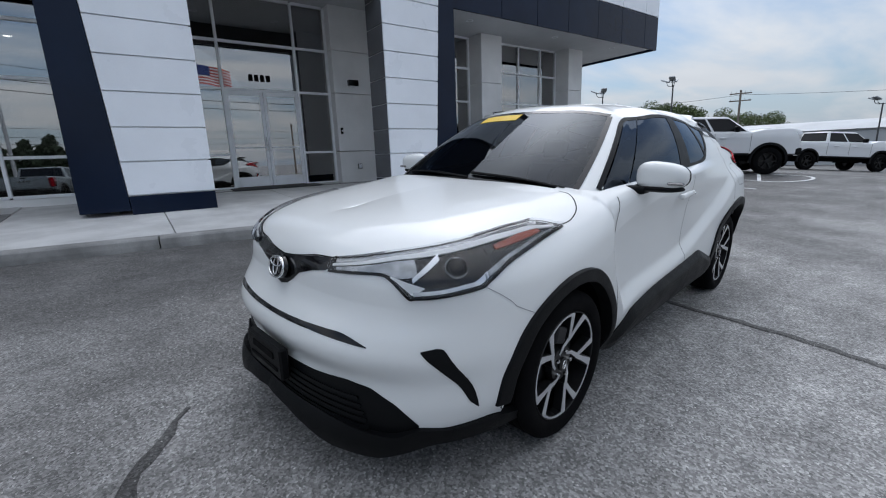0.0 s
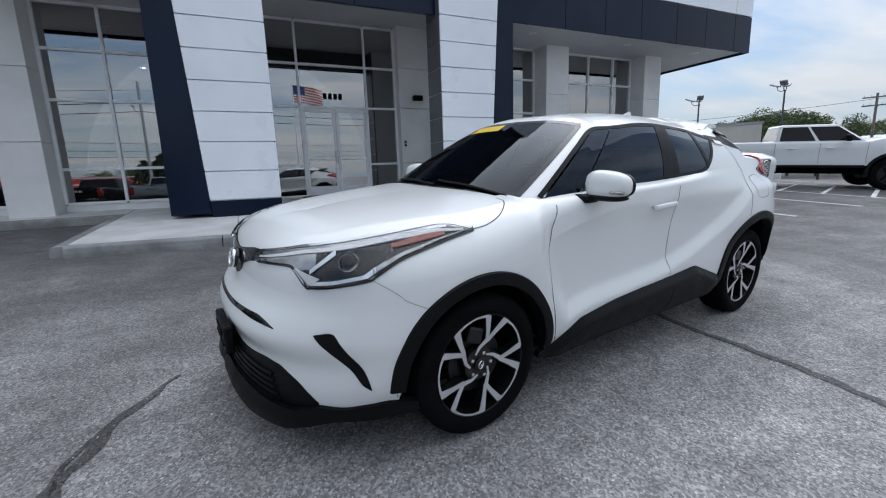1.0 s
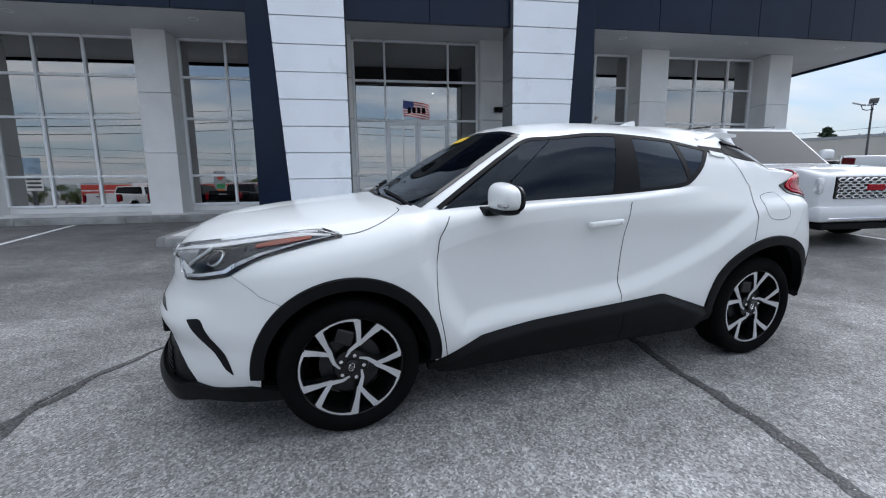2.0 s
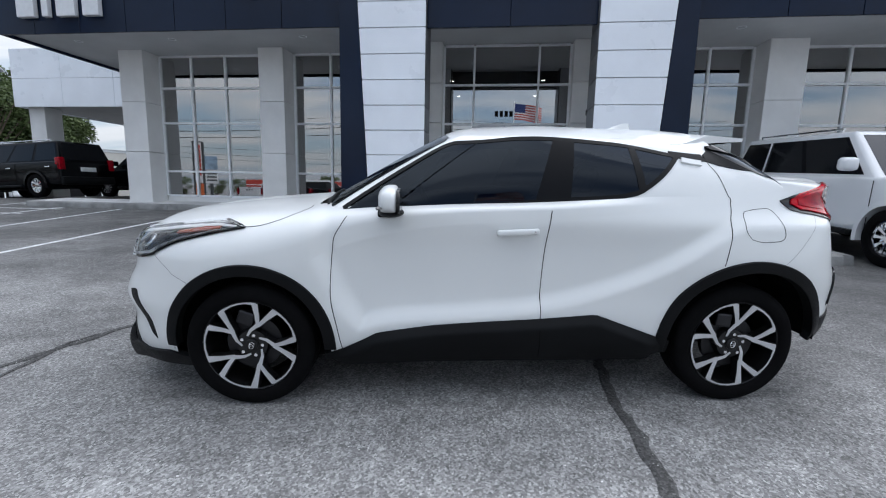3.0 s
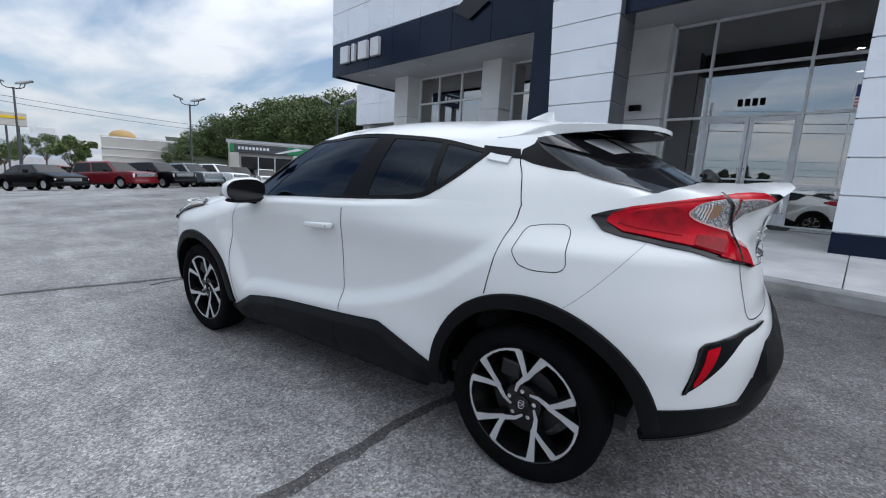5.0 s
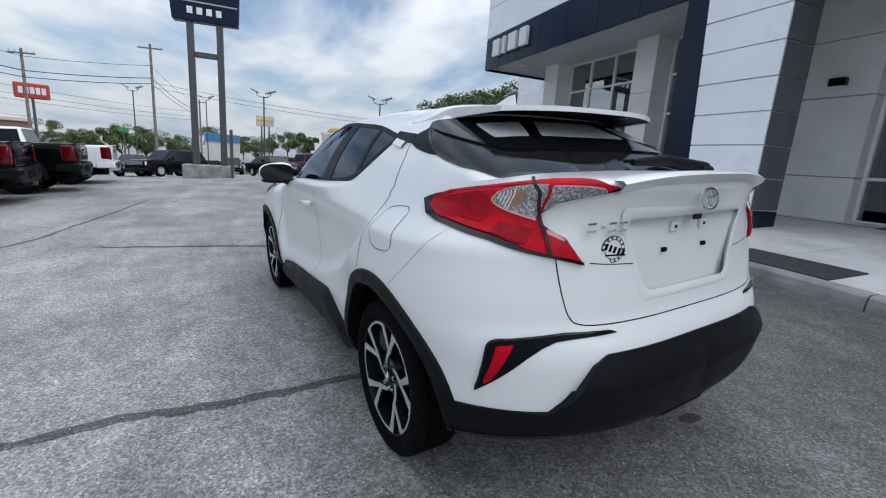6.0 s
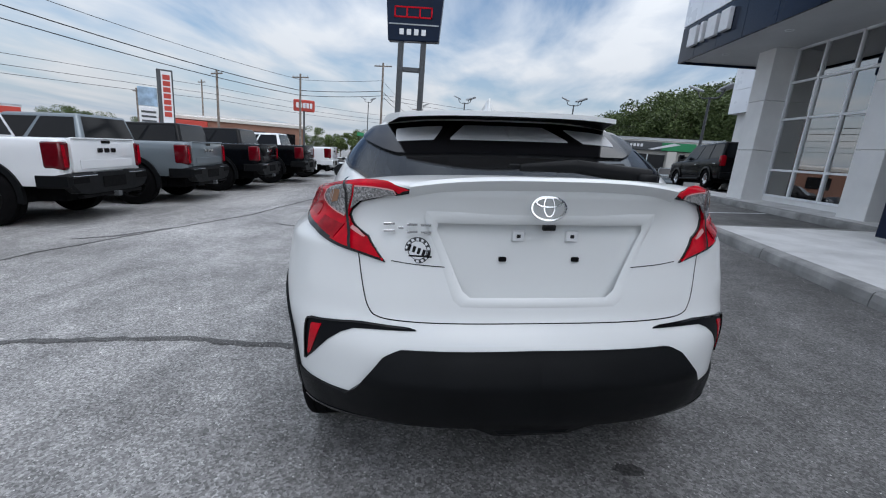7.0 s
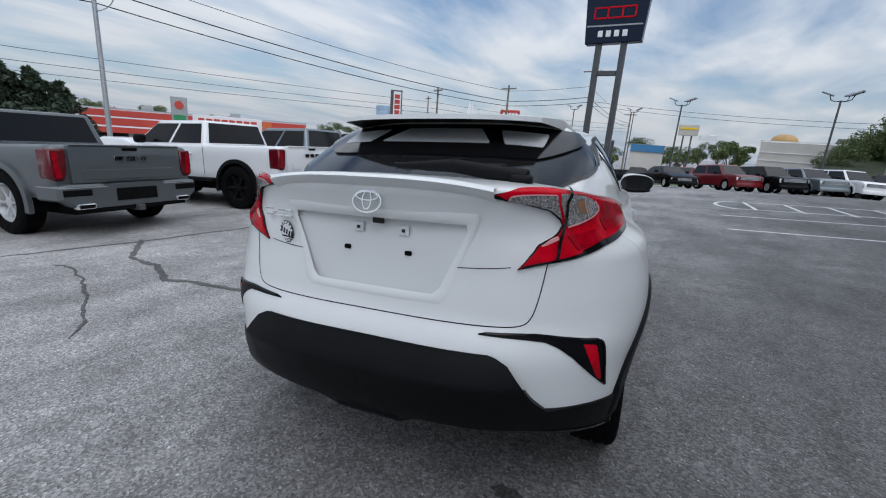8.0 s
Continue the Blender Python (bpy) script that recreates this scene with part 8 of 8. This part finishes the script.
boxed("board", (-0.72, 0.72, 0.0, 0.2, 2.9, 4.5), PALE_BLUE, t4, bevel=0.03)
boxed("board", (-0.72, 0.72, 0.0, 0.2, 1.2, 2.8), LETTER, t4, bevel=0.03)
for k in range(3):
    boxed("text_bar", (-0.55, 0.55, 0.205, 0.23, 1.5 + 0.4 * k, 1.68 + 0.4 * k), POLE_DARK, t4)
# brick restaurant
t, L = slab_building("restaurant_building", "low brown brick restaurant with a red awning", (-66.0, -27.5), (-56.0, -46.5), -16, -3.4, 2.9, BROWN_WALL, STUCCO)
boxed("fascia", (0, L, 0.01, 0.3, 2.45, 2.9), CREAM_WALL, t, bevel=0.03)
boxed("awning", (13.5, 19.5, 0.31, 0.9, 1.0, 2.3), RED_WALL, t, bevel=0.05)
for k in range(4):
    boxed("window", (1.2 + 4.4 * k, 4.0 + 4.4 * k, 0.02, 0.12, -0.2, 1.5), GLOSS_BLACK, t, bevel=0.02)
t5 = thing("roadside_sign", "red and white oval roadside sign on a tall pole", "sign", Matrix.Translation((-54.5, -22.8, 0)) @ Matrix.Rotation(radians(-70), 4, "Z"))
boxed("post", (-0.12, 0.12, -0.12, 0.12, -2.0, 4.6), POLE_DARK, t5, bevel=0.02)
boxed("board", (-1.35, 1.35, -0.15, 0.15, 4.55, 6.05), RED_WALL, t5, bevel=0.12)
for k in range(5):
    boxed("letter_block", (-1.05 + 0.43 * k, -0.72 + 0.43 * k, 0.16, 0.22, 5.0, 5.65), LETTER, t5, bevel=0.02)
t6 = thing("roadside_sign", "yellow and white shop sign board on two dark posts", "sign", Matrix.Translation((-66.9, -1.1, 0)) @ Matrix.Rotation(radians(-90), 4, "Z"))
for s in (-0.5, 0.5):
    boxed("post", (s - 0.1, s + 0.1, -0.1, 0.1, -2.0, 4.4), POLE_DARK, t6, bevel=0.02)
boxed("board", (-1.25, 1.25, -0.2, 0.2, 4.4, 5.9), CREAM_WALL, t6, bevel=0.05)
boxed("yellow_band", (-1.05, 1.05, 0.205, 0.25, 5.2, 5.5), YELLOW, t6, bevel=0.02)
boxed("side_board", (-3.6, -1.4, -0.1, 0.1, 3.9, 4.6), LETTER, t6, bevel=0.02)
t7 = thing("roadside_sign", "small green roadside sign board", "sign", Matrix.Translation((-83.9, -22.7, 0)) @ Matrix.Rotation(radians(-75), 4, "Z"))
boxed("post", (-0.1, 0.1, -0.1, 0.1, -2, 2.4), POLE_DARK, t7)
boxed("board", (-0.7, 0.7, -0.1, 0.1, 2.3, 3.0), GREEN_SIGN, t7, bevel=0.02)
# cream hall with a tan dome
t, L = slab_building("hall_building", "long cream rendered hall with a tan roof lantern", (-85.0, 20.5), (-86.8, 9.2), -20, -3.0, 4.9, CREAM_WALL, STUCCO)
for k in range(3):
    boxed("wall_band", (0.0, L, 0.01, 0.12, 0.6 + 1.3 * k, 0.75 + 1.3 * k), STUCCO, t)
bm = bmesh.new()
bmesh.ops.create_uvsphere(bm, u_segments=20, v_segments=10, radius=1.9)
bmesh.ops.scale(bm, vec=(1, 1, 0.6), verts=bm.verts[:])
bmesh.ops.translate(bm, vec=(8.6, -3.5, 5.3), verts=bm.verts[:])
part("roof_lantern", bm, worn("tan_tile", (0.42, 0.27, 0.10), 0.6), t, soft=40)
# blue-fascia store
t, L = slab_building("store_building", "far low store with a blue fascia", (-107.0, -6.5), (-106.5, -13.5), -14, -3.0, 3.4, CREAM_WALL)
boxed("fascia", (0, L, 0.01, 0.3, 2.0, 3.6), BLUE_ROOF, t, bevel=0.03)
# rental office with a green-ended sign band
t, L = slab_building("office_building", "long cream office with dark sign band ending in green", (-33.5, 33.0), (-43.2, 13.6), -12, -1.2, 3.75, CREAM_WALL)
boxed("sign_band", (13.3, 21.5, 0.02, 0.35, 2.75, 3.6), POLE_DARK, t, bevel=0.03)
boxed("green_end", (13.3, 16.2, 0.36, 0.42, 2.8, 3.55), GREEN_SIGN, t, bevel=0.02)
bm = bmesh.new()
prism(bm, [(14.6, 3.40), (15.2, 3.52), (17.4, 2.86), (17.0, 2.82)], 0.36, 0.43, "XZ")
part("pale_swoosh", bm, LETTER, t)
for k in range(9):
    boxed("letter_block", (17.9 + 0.33 * k, 18.12 + 0.33 * k, 0.36, 0.40, 3.06, 3.34), LETTER, t, bevel=0.01)
boxed("green_end", (21.1, 21.5, 0.36, 0.42, 2.8, 3.55), GREEN_SIGN, t, bevel=0.02)
for x in (4.8, 9.8, 14.8, 20.7):
    boxed("pillar", (x, x + 0.8, 0.02, 0.5, -1.2, 2.74), CREAM_WALL, t, bevel=0.02)
for x0, x1 in ((1.0, 4.6), (5.8, 9.6), (10.8, 14.6), (15.8, 20.5)):
    w = boxed("window", (x0, x1, 0.02, 0.10, -0.6, 2.4), GLOSS_BLACK, t)
    for k in range(1, 3):
        xm = x0 + (x1 - x0) * k / 3
        boxed("mullion", (xm - 0.04, xm + 0.04, 0.101, 0.15, -0.6, 2.4), ALU, w)
# sheds on the other side
t, L = slab_building("site_building", "low white building with small dark windows", (46.5, 24.5), (39.0, 34.5), -10, -1.8, 4.95, CREAM_WALL, POLE_GREY)
for k in range(4):
    boxed("window", (2.2 + 2.6 * k, 3.2 + 2.6 * k, -0.10, -0.02, 3.0, 3.9), GLOSS_BLACK, t, bevel=0.02)
t, L = slab_building("warehouse", "long pale metal warehouse with a low roof", (70.0, -12.0), (63.0, 24.0), -30, -2.6, 2.4, METAL_ROOF)
bm = bmesh.new()
prism(bm, [(0.3, 2.6), (-8, 3.9), (-30, 3.9), (-30.3, 2.6)], -0.5, L + 0.5, "YZ")
for v_ in bm.verts:
    v_.co = Vector((v_.co.x, v_.co.y, v_.co.z))
part("sloping_roof", bm, METAL_ROOF, t)

# flag on a pole by the trucks
fl = thing("flag_pole", "striped flag hanging from a white pole beside the trucks", "flag pole", Matrix.Translation((1.25, -8.6, gz(-8.6))))
bm = bmesh.new()
rod(bm, (0, 0, 0), (0, 0, 7.6), 0.05, 0.03, 10)
part("pole", bm, LETTER, fl, soft=40)
flag = new("flag")
flag.parent = fl
fw, fh = 1.8, 1.05
wave = lambda x, z: (0.10 * math.sin(4.0 * x + 2 * z) * min(1, x), -0.16 * x * x / fw)
for k in range(13):
    bm = bmesh.new()
    z0, z1 = 7.4 - fh + fh * k / 13, 7.4 - fh + fh * (k + 1) / 13
    rows = []
    for i in range(17):
        x = 0.05 + fw * i / 16
        rows.append([bm.verts.new((x, wave(x, z)[0], z + wave(x, z)[1])) for z in (z0, z1)])
    for p, q in zip(rows, rows[1:]):
        bm.faces.new((p[0], q[0], q[1], p[1]))
    part("stripe", bm, RED_WALL if k % 2 == 0 else LETTER, flag)
bm = bmesh.new()
rows = []
for i in range(9):
    x = 0.05 + 0.4 * fw * i / 8
    rows.append([bm.verts.new((x, wave(x, z)[0] + dy, z + wave(x, z)[1])) for dy in (0.008, -0.008) for z in (7.4 - fh * 7 / 13, 7.4)])
for p, q in zip(rows, rows[1:]):
    bm.faces.new((p[0], q[0], q[1], p[1]))
    bm.faces.new((p[2], q[2], q[3], p[3]))
part("canton", bm, worn("blue_cloth", (0.02, 0.04, 0.16), 0.8), flag)


def tree(name, label, x, y, h, seed, leaf=None, spread=0.36, lean=0.0, leaves=2600, size=0.34, conifer=False):
    """A tapered trunk with limbs, and a crown of many loose leaf sprays in uneven clumps."""
    rng = random.Random(seed)
    t = thing(name, label, "tree", Matrix.Translation((x, y, base_z(x, y) - 0.1)) @ Matrix.Rotation(rng.uniform(0, 6.28), 4, "Z"))
    bm = bmesh.new()
    fork = h * (0.30 if not conifer else 0.95)
    rod(bm, (0, 0, 0), (lean, 0, fork), 0.024 * h, 0.016 * h, 8)
    clumps = []
    if conifer:
        for k in range(26):
            z = h * (0.12 + 0.86 * k / 26)
            r = spread * h * (1 - k / 26) ** 0.9 + 0.1
            a = rng.uniform(0, 6.28)
            clumps.append((Vector((r * 0.55 * math.cos(a), r * 0.55 * math.sin(a), z)), r * 0.62 + 0.15, 0.35))
    else:
        for k in range(15):
            a, zz = rng.uniform(0, 6.28), rng.uniform(0.40, 0.90)
            r = spread * h * math.sin(math.pi * (0.12 + 0.80 * (zz - 0.35))) * rng.uniform(0.45, 1.0)
            c = Vector((lean + r * math.cos(a), r * math.sin(a), zz * h))
            clumps.append((c, rng.uniform(0.10, 0.19) * h, 0.75))
            rod(bm, (lean, 0, fork * rng.uniform(0.8, 1.0)), c, 0.009 * h, 0.003 * h, 5, False)
        clumps.append((Vector((lean, 0, 0.86 * h)), 0.14 * h, 0.8))
    part("trunk", bm, BARK, t, soft=50)
    pts, faces = [], []
    for i in range(leaves):
        c, r, flat = clumps[rng.randrange(len(clumps))]
        d = Vector((rng.gauss(0, 1), rng.gauss(0, 1), rng.gauss(0, 1))).normalized() * r * rng.uniform(0.35, 1.05) ** 0.6
        p = c + Vector((d.x, d.y, d.z * flat))
        s = size * rng.uniform(0.5, 1.3)
        u = Vector((rng.gauss(0, 1), rng.gauss(0, 1), rng.gauss(0, 0.7))).normalized() * s
        w = u.cross(Vector((rng.gauss(0, 1), rng.gauss(0, 1), rng.gauss(0, 1)))).normalized() * s * 0.55
        n = len(pts)
        pts += [tuple(p - u), tuple(p + w * 0.8), tuple(p + u), tuple(p - w * 0.8)]
        faces.append((n, n + 1, n + 2, n + 3))
    me = bpy.data.meshes.new("crown")
    me.from_pydata(pts, [], faces)
    link("crown", me, leaf or LEAF, t)
    return t


broad = [tree("broadleaf_tree", "tall dark green broadleaf tree on the wooded bank", -64 - 3 * k, 28 + 5 * k, 13.5 + k, 10 + k, LEAF, 0.36, 0.2, 6200, 0.25) for k in range(4)]
pale = [tree("broadleaf_tree", "rounded light green tree by the road", -87.0, 5.4, 6.6, 31, LEAF_PALE, 0.42, 0, 2600, 0.30), tree("broadleaf_tree", "light green leafy tree behind the lot", 49.0, 29.5, 6.6, 32, LEAF_PALE, 0.46, 0, 2600, 0.30)]
pines = [tree("conifer_tree", "dark conifer tree across the road", -12.4, -51.5, 7.6, 41, LEAF_PINE, 0.46, 0, 4200, 0.32, True), tree("conifer_tree", "dark spreading pine tree beyond the shed", 45.2, 34.8, 7.6, 42, LEAF_PINE, 0.38, 0, 2400, 0.30, True)]
rng = random.Random(77)
for k in range(58):
    az = 140 + 27.5 * (k + rng.random()) / 58
    dist = rng.uniform(62, 96)
    want = np.interp(az, [140, 146, 152, 157, 161, 164.5, 167.5], [11.0, 10.8, 10.6, 8.2, 6.8, 4.6, 2.2])
    top_ = 1.3 + dist * math.tan(radians(want * rng.uniform(0.80, 1.0)))
    src = rng.choice(broad)
    x, y = dist * math.cos(radians(az)), dist * math.sin(radians(az))
    sc = max(3.0, top_ - base_z(x, y)) / (13.5 + broad.index(src))
    c = copy_thing(src, Matrix.Translation((x, y, base_z(x, y) - 0.2)) @ Matrix.Rotation(rng.uniform(0, 6.28), 4, "Z") @ Matrix.Scale(sc, 4))
    c.scale = (sc, sc, sc)
for k in range(34):
    az = 10 + 34 * (k + rng.random()) / 34
    dist = rng.uniform(80, 105)
    want = np.interp(az, [10, 13.6, 16, 19.2, 23.3, 27.3, 31.4, 36, 44], [0.8, 1.9, 2.8, 3.9, 4.4, 5.6, 5.2, 4.6, 4.0])
    top_ = 1.25 + dist * math.tan(radians(want * rng.uniform(0.82, 1.0)))
    src = rng.choice(broad)
    x, y = dist * math.cos(radians(az)), dist * math.sin(radians(az))
    sc = max(2.2, top_ - base_z(x, y)) / (13.5 + broad.index(src))
    c = copy_thing(src, Matrix.Translation((x, y, base_z(x, y) - 0.2)) @ Matrix.Rotation(rng.uniform(0, 6.28), 4, "Z"))
    c.scale = (sc, sc, sc)
for src, x, y, s in ((pale[1], 53.0, 27.0, 1.0), (pale[1], 57.0, 24.0, 0.9), (pale[0], -101.0, -33.0, 0.95), (pale[0], -103.0, -28.0, 1.15), (broad[0], -104.0, -24.0, 0.45), (broad[1], -100.0, -38.0, 0.42), (pines[0], -14.6, -52.5, 0.9), (pines[0], -10.0, -51.0, 1.08), (pines[0], -7.6, -50.5, 0.96), (broad[2], -24.0, -73.0, 0.42), (pale[0], -98.0, -3.0, 0.8), (pale[0], -96.0, -17.0, 0.8), (broad[3], -110.0, -2.0, 0.4), (broad[0], -112.0, -18.0, 0.42), (pale[0], -60.0, -52.0, 0.75), (broad[1], -112.0, -26.0, 0.45)):
    c = copy_thing(src, Matrix.Translation((x, y, base_z(x, y) - 0.2)) @ Matrix.Rotation(x, 4, "Z"))
    c.scale = (s, s, s)
for k in range(40):
    az = -100 - 96 * (k + rng.random()) / 40
    dist = rng.uniform(125, 150)
    src = rng.choice(broad)
    x, y = dist * math.cos(radians(az)), dist * math.sin(radians(az))
    sc = rng.uniform(0.42, 0.62)
    c = copy_thing(src, Matrix.Translation((x, y, base_z(x, y) - 0.2)) @ Matrix.Rotation(rng.uniform(0, 6.28), 4, "Z"))
    c.scale = (sc, sc, sc)

# wooded bank, grass strips
bm = bmesh.new()
rows = []
for k in range(25):
    az = radians(132 + 36 * k / 24)
    rows.append([bm.verts.new((d * math.cos(az), d * math.sin(az), z)) for d, z in ((50, 0.5), (62, 1.2), (80, 4.0), (110, 7.0))])
for p, q in zip(rows, rows[1:]):
    for j in range(3):
        bm.faces.new((p[j], p[j + 1], q[j + 1], q[j]))
tagged(part("bank", bm, UNDERGROWTH), "green bank rising under the trees", "bank", "", "structure")
tagged(boxed("verge", (-66, -52, -4.5, 2.0, gz(-1, -52) - 0.6, gz(-1, -56) + 0.16), GRASS, bevel=0.05), "mown grass verge beside the road", "grass", "", "structure")
